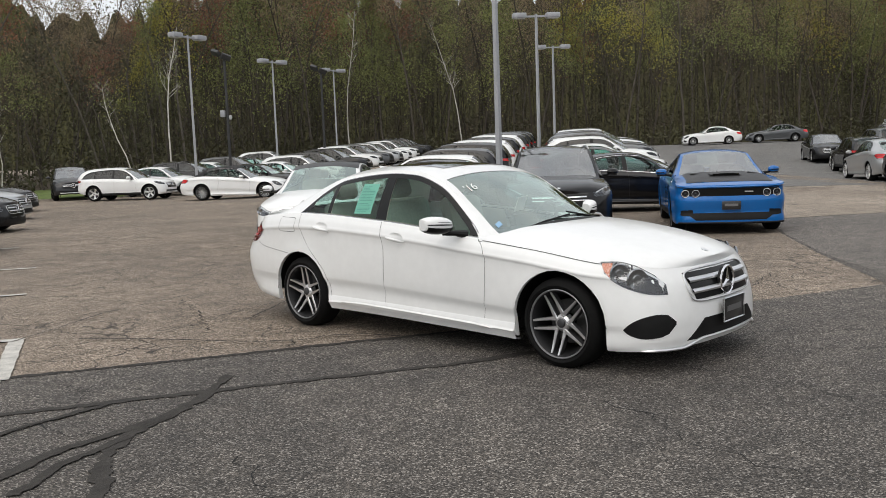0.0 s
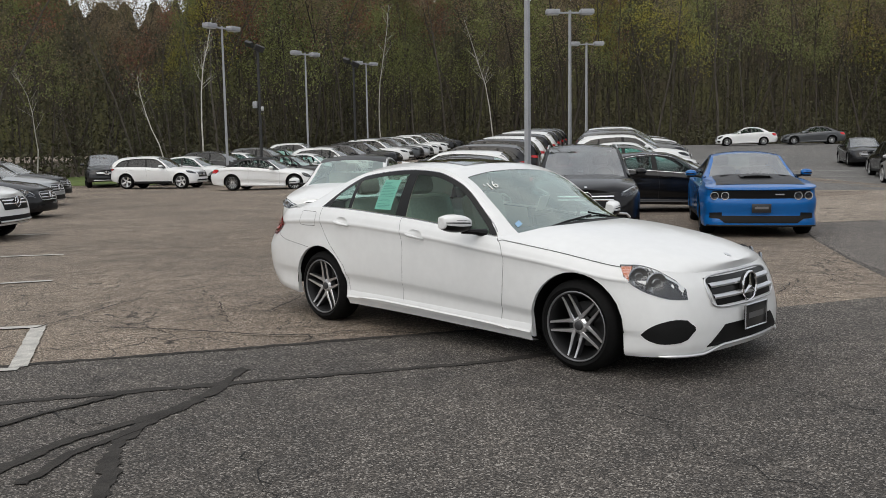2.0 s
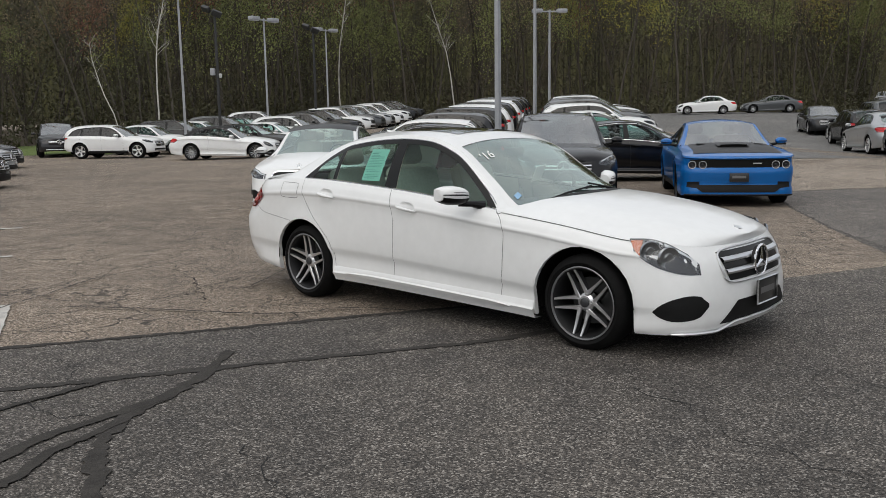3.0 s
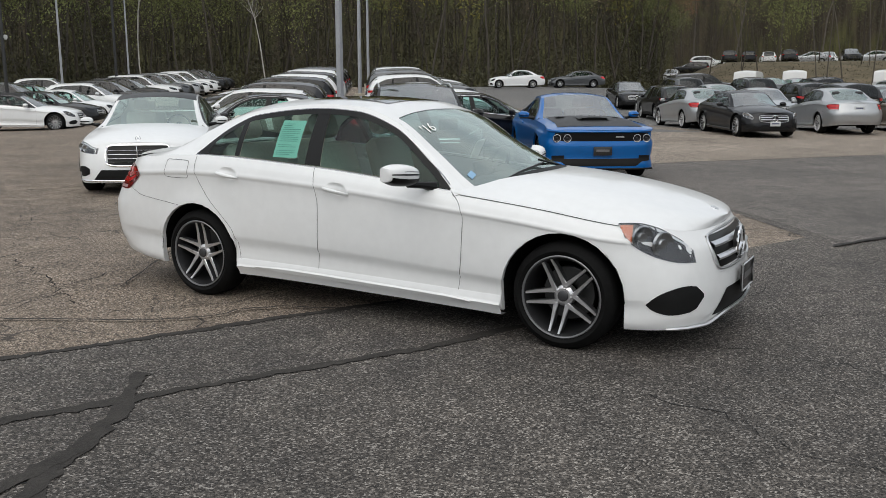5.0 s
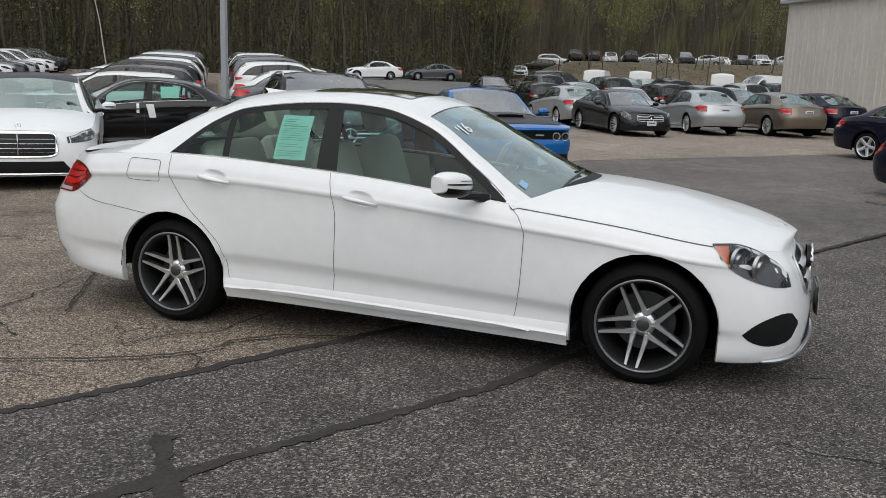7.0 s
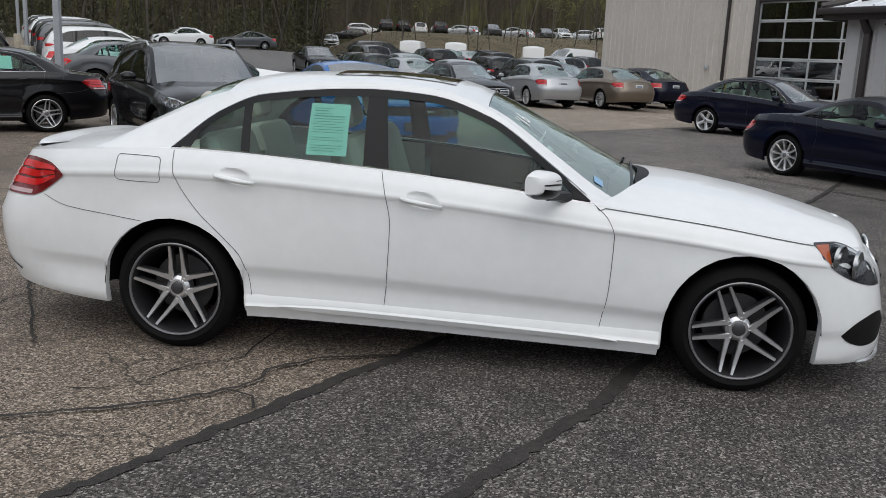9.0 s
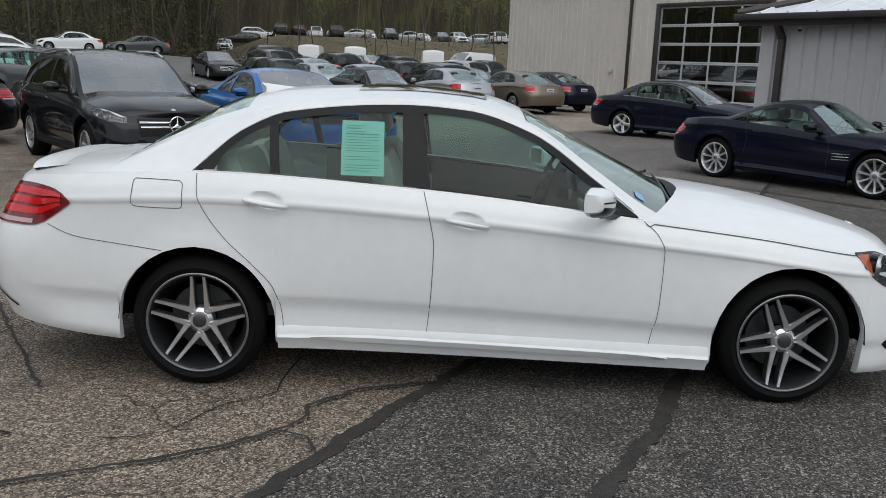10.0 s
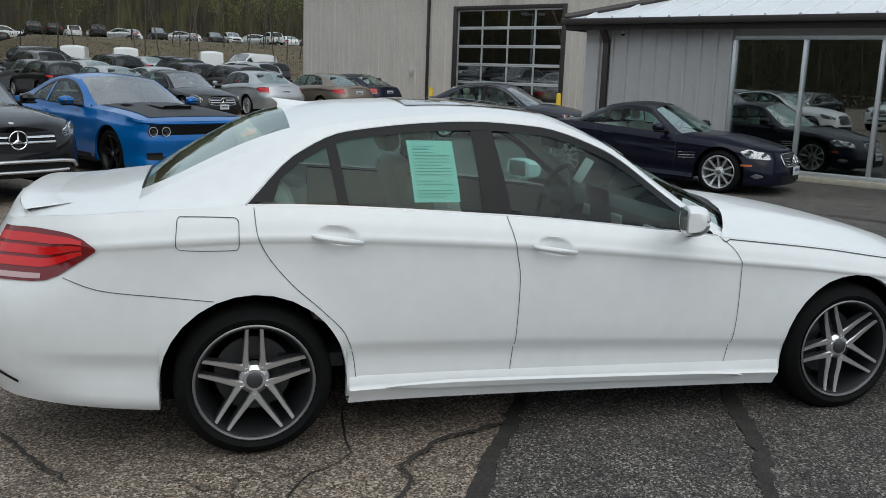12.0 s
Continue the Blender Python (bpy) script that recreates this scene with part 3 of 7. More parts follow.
    if fine:
        if fine == 2:
            for xa, xb, material in ((-1.03, -0.37, inside), (-0.33, 0.88, "door_grey")):
                both("door_lining", S.patch(S.side, xa, xb, smid + 0.12, lambda x: float(S.top(x)) - 0.01, 6, 3, -0.09), material, car)
        else:
            both("door_lining", inw, inside, car)
        xl = max(xD + 0.5, -wb / 2 + ra + 0.03)
        both("door_top", S.patch(S.side, xl, min(xA - 0.3, 0.75), lambda x: float(S.top(x)) - 0.11, lambda x: float(S.top(x)) - 0.004, 10, 2, -0.075), "dash", car)
    bt = float(S.top(0.5))
    xI = k.get("dash_x", xA)
    part("dashboard", merge(box(xI - 0.62, xI - (0.34 if fine else 0.12), -hw + (0.32 if fine else 0.16), hw - (0.32 if fine else 0.16), bt - 0.28, bt + (0.02 if fine else -0.03), 0.05)), "dash", car)
    if fine and xD + 0.72 < -0.5:
        part("parcel_shelf", box(xD + 0.05, xD + 0.62, -hw + 0.3, hw - 0.3, float(S.top(xD)) - 0.1, float(S.top(xD)) - 0.06), inside, car)
    sx = k.get("seat_x", -0.42)
    for sd in () if tiny else (1, -1):
        part("front_seat", seat_geo(sx, sd * 0.38, zf + 0.13, 0.5, k.get("seat_back", 0.62)), inside, car)
        if fine and k.get("rear_seat", True):
            part("rear_seat", seat_geo(sx - 0.74, sd * 0.36, zf + 0.15, 0.62, 0.58, True, 20), inside, car)
    if fine:
      st = [(0.0, 0.185 * math.cos(2 * math.pi * i / 24), 0.185 * math.sin(2 * math.pi * i / 24)) for i in range(25)]
      g = moved(merge(tube(st, 0.016, 6, False), box(-0.02, 0.02, -0.17, 0.17, -0.025, 0.025, 0.01), lathe([(0, -0.03), (0.06, -0.02), (0.06, 0.02)], 12, "x")),
              pose(xI - 0.74, 0.38, bt + 0.005, 0, 22, 0))
      part("steering_wheel", g, "dash", car)

    # doors: gaps and handles
    for gap in k["gaps"]:
        if fine:
            both("panel_gap", ribbon(S.side, bez(gap, 90 if fine == 2 else 26), 0.0031, 0.0020), "seam", car)
    for (hx, hz) in k["handles"]:
        if not fine:
            continue
        rows = []
        for i in range(15):
            u = i / 14
            o = 0.004 + 0.028 * math.sin(math.pi * u) ** 0.45
            tp = (0.25 + 0.75 * math.sin(math.pi * (0.04 + 0.92 * u)) ** 0.5)
            c = []
            for a in range(13):
                q = 2 * math.pi * a / 12
                p = S.side(hx - 0.105 + 0.21 * u, hz + 0.008 - 0.033 * u + 0.0145 * tp * math.sin(q), o + 0.010 * tp * math.cos(q))
                c.append(p)
            rows.append(c)
        g = grid(rows)
        for geo in (g, mirror(g)):
            h = part("door_handle", geo, k.get("handle_paint", body), car)
        if fine == 2:
            kx = hx - 0.097
            part("lock_cover", moved(lathe([(0, 0.004), (0.010, 0.003), (0.012, -0.002)], 10), Matrix.Translation(S.side(kx, hz + 0.007, 0.010))), body, h)

    # lamps
    for (a, b, zb, zt, sl, kind) in k["heads"]:
        fb, ft = curve(*zb), curve(*zt)
        back = S.patch(S.side, a, b, fb, ft, 10, 4, 0.0015, sl)
        lens = S.patch(S.side, a, b, fb, ft, 10, 4, 0.008, sl)
        for flipit in (False, True):
            h = part("headlight", mirror(back) if flipit else back, k.get("head_back", "lamp_dark"), car)
            if not fine:
                continue
            pods = []
            for u in ((0.34, 0.62) if kind == "twin" else (0.55,)):
                x = a + (b - a) * u
                zc = (float(fb(x)) + float(ft(x))) / 2
                hgt = (float(ft(x)) - float(fb(x)))
                c = Vector(S.side(x, zc, 0.004))
                t = float(S.t_of_x(x))
                yaw = math.degrees(math.atan2(float(np.interp(t, S.t, S.ny)), float(np.interp(t, S.t, S.nx)))) * 0.55
                pods.append(moved(lathe([(0, 0.010), (hgt * 0.16, 0.012), (hgt * 0.2, 0.002), (hgt * 0.32, 0.006), (hgt * 0.42, 0.014), (hgt * 0.46, 0.0)], 18, "x"), Matrix.Translation(c) @ pose(0, 0, 0, 0, 0, yaw)))
            pg = merge(*pods)
            part("projector", mirror(pg) if flipit else pg, "lamp_in", h)
            strip_g = S.patch(S.side, a + (b - a) * 0.3, b - (b - a) * 0.05, lambda x: float(ft(x)) - 0.022, lambda x: float(ft(x)) - 0.006, 8, 1, 0.005, sl)
            part("light_strip", mirror(strip_g) if flipit else strip_g, "lampglass", h)
            am = k.get("amber")
            if am:
                ag = S.patch(S.side, a + 0.012, a + am, lambda x: float(fb(x)) + 0.012, lambda x: float(ft(x)) - 0.012, 4, 3, 0.005, sl)
                part("side_reflector", mirror(ag) if flipit else ag, "amber", h)
            ln = part("lens", mirror(lens) if flipit else lens, "lens", h)
            ln.visible_shadow = False
    for (a, b, zb, zt, sl) in k["tails"]:
        fb, ft = curve(*zb), curve(*zt)
        g = S.patch(S.side, a, b, fb, ft, 10, 5, 0.006, sl)
        bars = [S.patch(S.side, a + 0.01, b - 0.05, lambda x, q=q: float(fb(x)) + (float(ft(x)) - float(fb(x))) * q, lambda x, q=q: float(fb(x)) + (float(ft(x)) - float(fb(x))) * (q + 0.17), 10, 1, 0.009, sl) for q in ((0.27, 0.50, 0.73) if fine == 2 else (0.22, 0.47, 0.70))]
        for flipit in (False, True):
            h = part("tail_light", mirror(g) if flipit else g, "red_dark" if fine else "red", car)
            if fine:
                for bg in bars:
                    part("light_bar", mirror(bg) if flipit else bg, "red", h)
                rs = S.patch(S.side, a + 0.01, a + (b - a) * 0.56, lambda x: float(fb(x)) + 0.010, lambda x: float(fb(x)) + 0.030, 8, 1, 0.0085, sl)
                part("reversing_lens", mirror(rs) if flipit else rs, "pale_lens", h)
    for (ya, yb, zb, zt) in k.get("tail_in", ()):
        g = S.patch(S.rear, ya, yb, zb, zt, 6, 3, 0.006)
        for geo in (g, mirror(g)):
            part("tail_light", geo, "red", car)

    # grille, air intakes, plates
    for (nm, w0, w1, zb, zt, material, off) in k["fronts"]:
        rows = []
        for i in range(13):
            u = -1 + i / 6
            row = []
            for j in range(5):
                v = j / 4
                w = w0 + (w1 - w0) * v
                row.append(S.front(u * w, zb + (zt - zb) * v, off))
            rows.append(row)
        part(nm, grid(rows), material, car)
    for (w, z, th, material) in () if tiny else k["slats"]:
        g = grid([[S.front(-w + 2 * w * i / 12, z + th * (math.cos(a) * 0.5), 0.008 + 0.018 * math.sin(a)) for a in np.linspace(0, math.pi, 5)] for i in range(13)])
        part("grille_slat", g, material, car)
    for ring in () if tiny else k.get("rings", ()):
        w, zb, zt, th, material = ring
        pts = []
        for q in np.linspace(0, 2 * math.pi, 41):
            c, s = math.cos(q), math.sin(q)
            yy = w * (abs(c) ** 0.35) * (1 if c > 0 else -1)
            zz = (zb + zt) / 2 + (zt - zb) / 2 * (abs(s) ** 0.35) * (1 if s > 0 else -1)
            if zz < (zb + zt) / 2:
                yy *= 0.97
            pts.append(S.front(yy, zz, 0.008))
        part("grille_frame", tube(pts, th, 6, False), material, car)
    if k.get("badge") and not tiny:
        z, r = k["badge"]
        bd = part("badge", ring_badge(S.front(0, z, 0.03), r), "chrome", car)
        part("backing", moved(lathe([(0, 0.0), (r * 0.98, 0.0), (r, -0.02)], 20, "x"), Matrix.Translation(S.front(0, z, 0.026))), "trim", bd)
    for (a, b, zb, zt, material) in () if tiny else k.get("intakes", ()):
        fb, ft = curve(*zb), curve(*zt)
        g = S.patch(S.side, a, b, fb, ft, 10, 4, 0.002)
        for geo in (g, mirror(g)):
            part("air_intake", geo, material, car)
    if k.get("plate") and not tiny:
        z0, z1, material = k["plate"]
        p = S.front(0, (z0 + z1) / 2, 0.03)
        pl = part("number_plate", box(p[0] - 0.008, p[0] + 0.006, -0.155, 0.155, z0, z1, 0.004), material, car)
        part("plate_bar", box(p[0] + 0.007, p[0] + 0.009, -0.11, 0.11, z0 + 0.06, z0 + 0.10), "bar" if material == "plate_w" else "alloy_dark", pl)
    if k.get("rear_plate") and not tiny:
        z0, z1 = k["rear_plate"]
        p = S.rear(0, (z0 + z1) / 2, 0.012)
        pl = part("number_plate", box(p[0] - 0.008, p[0] + 0.008, -0.155, 0.155, z0, z1, 0.004), "plate_w", car)
        part("plate_bar", box(p[0] - 0.011, p[0] - 0.009, -0.11, 0.11, z0 + 0.05, z0 + 0.09), "bar", pl)

    # sills and mirrors
    if k.get("skirt") and not tiny:
        xa, xb = -wb / 2 + ra + 0.01, wb / 2 - ra - 0.01
        rows = []
        for i in range(17):
            x = xa + (xb - xa) * i / 16
            s = float(S.sill(x))
            rows.append([S.side(x, s + dz, dy) for dz, dy in ((-0.035, -0.07), (-0.03, 0.004), (-0.005, 0.014), (0.035, 0.012), (0.045, 0.004), (0.055, 0.002), (0.085, 0.004), (0.1, -0.004))])
        g = grid(rows)
        both("side_skirt", g, k.get("skirt_paint", body), car)
        if fine == 2:
            blade = []
            for i in range(41):
                u = i / 40
                x = xa + 0.16 + (xb - xa - 0.36) * u
                zc, th = float(S.sill(x)) + 0.030 + 0.012 * (1 - u), 0.019 * min(1, 6 * u, 9 * (1 - u)) ** 0.6 + 0.001
                blade.append([S.side(x, zc + th * q, o) for q, o in ((-1, 0.010), (-0.8, 0.019), (0.55, 0.024), (0.8, 0.018), (1, 0.010))])
            both("skirt_blade", grid(blade), body, car)
    mx, mz = k["mirror"]
    my = S.side(mx, float(S.top(mx)))[1]
    for sd in (1, -1) if fine == 2 else ():
        def housing(u, q, grow=0.0):
            """The mirror shell: flat behind, rounded ahead; u runs outwards, q round it."""
            rad = math.sin(math.pi * (0.10 + 0.80 * u)) ** 0.42
            c, z = math.cos(q), math.sin(q)
            px = mx - 0.012 - 0.075 * u + (0.105 * rad * c ** 0.75 if c > 0 else -0.02 * abs(c) ** 0.4) + grow
            pz = mz + 0.004 + (0.067 * rad + grow) * (abs(z) ** 0.62) * (1 if z > 0 else -1) - 0.012 * (1 - u)
            return (px, sd * (my + 0.08 + 0.205 * u), pz)
        rows = [[housing(i / 12, 2 * math.pi * a / 28) for a in range(29)] for i in range(13)]
        v, f = grid(rows)
        o = len(v)
        h = part("wing_mirror", (v, f + [tuple(range(28)), tuple(range(o - 29, o - 1))]), body, car, angle=50)
        band = lambda q0, q1, u0=0.04, u1=0.97, grow=0.002: grid([[housing(u0 + (u1 - u0) * i / 12, q0 + (q1 - q0) * a / 6, grow) for a in range(7)] for i in range(13)])
        part("mirror_base", band(-1.56, -0.14, 0.02, 0.985, 0.004), "trim", h)
        part("indicator", band(0.0, 0.045, 0.10, 0.99, 0.003), "lamp_dark", h)
        part("indicator_edge", band(0.16, 0.20, 0.10, 0.70, 0.003), "trim", h)
        part("mirror_foot", tube([(mx + 0.10, sd * (my - 0.03), mz - 0.088), (mx + 0.05, sd * (my + 0.05), mz - 0.072), (mx + 0.0, sd * (my + 0.14), mz - 0.066)], [0.034, 0.022, 0.018], 8), "trim", h)
        part("mirror_glass", grid([[(mx - 0.012 - 0.075 * u - 0.0225, sd * (my + 0.08 + 0.205 * u), mz + z) for z in (-0.046, 0.0, 0.05)] for u in (0.14, 0.5, 0.88)], flip=sd > 0), "chrome", h)
    for sd in () if tiny or fine == 2 else (1, -1):
        rows = []
        for i in range(9):
            u = i / 8
            rad = math.sin(math.pi * (0.06 + 0.88 * u)) ** 0.45
            yy = my + 0.085 + 0.195 * u
            c = []
            for a in range(13):
                q = 2 * math.pi * a / 12
                cx, cz = math.cos(q), math.sin(q)
                px = mx + 0.035 * u * -1 + 0.105 * rad * (abs(cx) ** 0.7) * (1 if cx > 0 else -0.55)
                c.append((px, sd * yy, mz + 0.068 * rad * (abs(cz) ** 0.7) * (1 if cz > 0 else -0.95)))
            rows.append(c)
        v, f = grid(rows)
        v2, f2 = v, f + [tuple(range(12)), tuple(range(len(v) - 13, len(v) - 1))]
        h = part("wing_mirror", (v2, f2), k.get("mirror_paint", body), car)
        if fine:
            part("mirror_base", box(mx - 0.05, mx + 0.08, min(sd * (my + 0.11), sd * (my + 0.262)), max(sd * (my + 0.11), sd * (my + 0.262)), mz - 0.072, mz - 0.042, 0.012), "trim", h)
        if fine:
            part("mirror_foot", tube([(mx + 0.06, sd * (my - 0.02), mz - 0.07), (mx + 0.03, sd * (my + 0.07), mz - 0.055), (mx + 0.01, sd * (my + 0.13), mz - 0.05)], [0.035, 0.024, 0.02], 8), "trim", h)
        if fine:
            part("mirror_glass", box(mx - 0.058, mx - 0.05, min(sd * (my + 0.105), sd * (my + 0.255)), max(sd * (my + 0.105), sd * (my + 0.255)), mz - 0.045, mz + 0.05, 0.003), "chrome", h)
            part("indicator", box(mx + 0.066, mx + 0.092, min(sd * (my + 0.125), sd * (my + 0.268)), max(sd * (my + 0.125), sd * (my + 0.268)), mz - 0.012, mz + 0.004, 0.004), "trim", h)
    return car, S


# shape of the subject, a mid-size saloon
SALOON = dict(
    wb=2.874, rw=0.324, ra=0.378, rim=0.246, flare=0.010, crease=0.85, bow=0.32, ridge=0.008,
    plan=[(-2.60, 0), (-2.585, 0.4), (-2.53, 0.65), (-2.40, 0.80), (-2.1, 0.885), (-1.44, 0.925), (0, 0.927), (0.9, 0.925), (1.44, 0.915), (1.85, 0.875), (2.08, 0.77), (2.2, 0.6), (2.27, 0.3), (2.29, 0)],
    sill=[(-2.6, 0.30), (-2.2, 0.25), (-1.8, 0.22), (-1.0, 0.235), (1.0, 0.195), (1.8, 0.165), (2.29, 0.185)],
    top=[(-2.6, 0.965), (-2.3, 0.99), (-2.1, 1.01), (-1.43, 1.05), (-0.37, 1.0), (0.7, 0.893), (1.27, 0.832), (1.75, 0.765), (2.05, 0.735), (2.29, 0.70)],
    crown=[(-2.62, 0.975), (-2.45, 1.002), (-2.2, 1.040), (-2.0, 1.064), (-1.86, 1.082), (0.7, 0.99), (1.1, 0.975), (1.57, 0.915), (1.9, 0.84), (2.15, 0.765), (2.29, 0.705)],
    in_side=[(0, 0.05), (0.05, 0.022), (0.14, 0.032), (0.255, 0.030), (0.285, 0.012), (0.32, 0.007), (0.5, 0.004), (0.66, 0.007), (0.76, 0.011), (0.82, 0.009), (0.845, 0.0025), (0.855, 0.0025), (0.88, 0.010), (0.93, 0.026), (1.0, 0.062)],
    in_front=[(0, 0.02), (0.12, 0.0), (0.3, 0.0), (0.55, 0.02), (0.8, 0.06), (1, 0.13)],
    in_rear=[(0, 0.07), (0.2, 0.02), (0.5, 0.0), (0.62, 0.025), (0.8, 0.092), (1, 0.17)],
    hood_x=0.70, deck_x=-1.84,
    screen=(1.03, 0.13, -1.26, -1.88),
    rail_z=[(-1.88, 1.052), (-1.7, 1.137), (-1.4, 1.265), (-1.03, 1.372), (-0.44, 1.42), (-0.17, 1.407), (0.15, 1.31), (0.475, 1.09), (0.72, 0.915), (1.12, 0.72)],
    rail_y=[(-1.88, 0.67), (-1.4, 0.62), (-0.5, 0.60), (0.0, 0.62), (0.5, 0.70), (0.85, 0.785), (1.12, 0.80)],
    roof_z=[(-1.88, 1.08), (-1.7, 1.205), (-1.3, 1.40), (-0.97, 1.45), (-0.5, 1.468), (-0.05, 1.437), (0.16, 1.368), (0.5, 1.205), (1.03, 0.948)],
    dlo_top=[(-1.46, 1.05), (-1.255, 1.235), (-1.03, 1.332), (-0.44, 1.383), (-0.17, 1.368), (0.15, 1.272), (0.475, 1.052), (0.69, 0.895)],
    windows=[("quarter_window", -1.36, -1.095, (0.05, -0.035)), ("rear_door_window", -1.05, -0.465, (-0.035, -0.02)), ("front_door_window", -0.335, 0.62, (-0.05, 0.0))],
    pillars=[(-1.455, -1.36, (0, 0.05)), (-1.095, -1.05, (-0.035, -0.035)), (-0.465, -0.335, (-0.02, -0.05)), (0.585, 0.664, (-0.02, 0))],
    gaps=[[(-0.365, 1.0), (-0.33, 0.86), (-0.309, 0.735), (-0.315, 0.5), (-0.33, 0.3)],
          [(0.69, 0.895), (0.76, 0.83), (0.792, 0.745), (0.785, 0.5), (0.755, 0.285)],
          [(-1.435, 1.045), (-1.425, 0.95), (-1.408, 0.9), (-1.304, 0.755), (-1.16, 0.62), (-1.07, 0.52), (-1.03, 0.4), (-1.02, 0.32)],
          [(-2.16, 0.775), (-2.013, 0.726), (-1.8, 0.70), (-1.595, 0.679)],
          [(-1.73, 1.0), (-1.735, 0.9), (-1.72, 0.885), (-1.6, 0.88), (-1.505, 0.882), (-1.495, 0.9), (-1.495, 0.99), (-1.51, 1.008), (-1.72, 1.012), (-1.73, 1.0)]],
    handles=[(-1.105, 0.93), (-0.155, 0.868)],
    heads=[(1.755, 2.178, [(1.755, 0.764), (1.80, 0.695), (1.88, 0.632), (2.0, 0.580), (2.12, 0.552), (2.178, 0.548)], [(1.755, 0.772), (1.86, 0.775), (1.98, 0.752), (2.1, 0.70), (2.15, 0.665), (2.178, 0.615)], (0, 0), "twin")], amber=0.085,
    tails=[(-2.52, -2.03, [(-2.52, 0.757), (-2.26, 0.758), (-2.21, 0.768), (-2.10, 0.832), (-2.03, 0.880)], [(-2.52, 0.945), (-2.3, 0.950), (-2.16, 0.946), (-2.07, 0.922), (-2.03, 0.893)], (0, 0))],
    fronts=[("grille", 0.40, 0.46, 0.49, 0.672, "trim", 0.004), ("lower_intake", 0.52, 0.34, 0.225, 0.36, "plastic", 0.003)],
    slats=[(0.44, 0.622, 0.034, "satin"), (0.43, 0.548, 0.034, "satin")],
    rings=[(0.47, 0.475, 0.688, 0.007, "satin")],
    badge=(0.582, 0.10), plate=(0.31, 0.465, "plate"), rear_plate=(0.66, 0.78),
    intakes=[(1.93, 2.195, [(1.93, 0.318), (1.97, 0.285), (2.06, 0.262), (2.14, 0.272), (2.18, 0.305), (2.195, 0.35)], [(1.93, 0.322), (1.97, 0.362), (2.05, 0.405), (2.13, 0.425), (2.175, 0.415), (2.195, 0.37)], "plastic")],
    dash_x=1.12, skirt=True, mirror=(0.455, 1.005), wheel="twin", alloy=("alloy_black", "alloy", "alloy_dark"), inside="beige", screen_glass="screen_pale", rear_glass="screen_pale",
)


def stretched(k, sx=1.0, sy=1.0, sz=1.0, **over):
    """A kindred shape: the table scaled along, across and up, with changes."""
    o = dict(k)
    two = lambda pts, a, b: [(p[0] * a, p[1] * b) for p in pts]
    o["wb"] = k["wb"] * sx
    o["plan"] = two(k["plan"], sx, sy)
    for n in ("sill", "top", "crown", "rail_z", "roof_z", "dlo_top"):
        o[n] = two(k[n], sx, sz)
    o["rail_y"] = two(k["rail_y"], sx, sy)
    o["screen"] = tuple(v * sx for v in k["screen"])
    o["hood_x"] = k["hood_x"] * sx
    o["dash_x"] = k.get("dash_x", k["screen"][0]) * sx
    o["deck_x"] = k["deck_x"] * sx if k.get("deck_x") is not None else None
    o["windows"] = [(n, a * sx, b * sx, tuple(v * sx for v in s)) for n, a, b, s in k["windows"]]
    o["pillars"] = [(a * sx, b * sx, tuple(v * sx for v in s)) for a, b, s in k["pillars"]]
    o["gaps"] = [two(g, sx, sz) for g in k["gaps"]]
    o["handles"] = two(k["handles"], sx, sz)
    o["heads"] = [(a * sx, b * sx, two(zb, sx, sz), two(zt, sx, sz), s, q) for a, b, zb, zt, s, q in k["heads"]]
    o["tails"] = [(a * sx, b * sx, two(zb, sx, sz), two(zt, sx, sz), s) for a, b, zb, zt, s in k["tails"]]
    o["fronts"] = [(n, w0 * sy, w1 * sy, zb * sz, zt * sz, m, q) for n, w0, w1, zb, zt, m, q in k["fronts"]]
    o["slats"] = [(w * sy, z * sz, th, m) for w, z, th, m in k["slats"]]
    o["rings"] = [(w * sy, zb * sz, zt * sz, th, m) for w, zb, zt, th, m in k.get("rings", ())]
    o["intakes"] = [(a * sx, b * sx, two(zb, sx, sz), two(zt, sx, sz), m) for a, b, zb, zt, m in k.get("intakes", ())]
    o["mirror"] = (k["mirror"][0] * sx, k["mirror"][1] * sz)
    for n, s in (("badge", (sz, sz)), ("rear_plate", (sz, sz))):
        if k.get(n):
            o[n] = (k[n][0] * s[0], k[n][1] * s[1])
    if k.get("plate"):
        o["plate"] = (k["plate"][0] * sz, k["plate"][1] * sz, k["plate"][2])
    o.update(over)
    return o


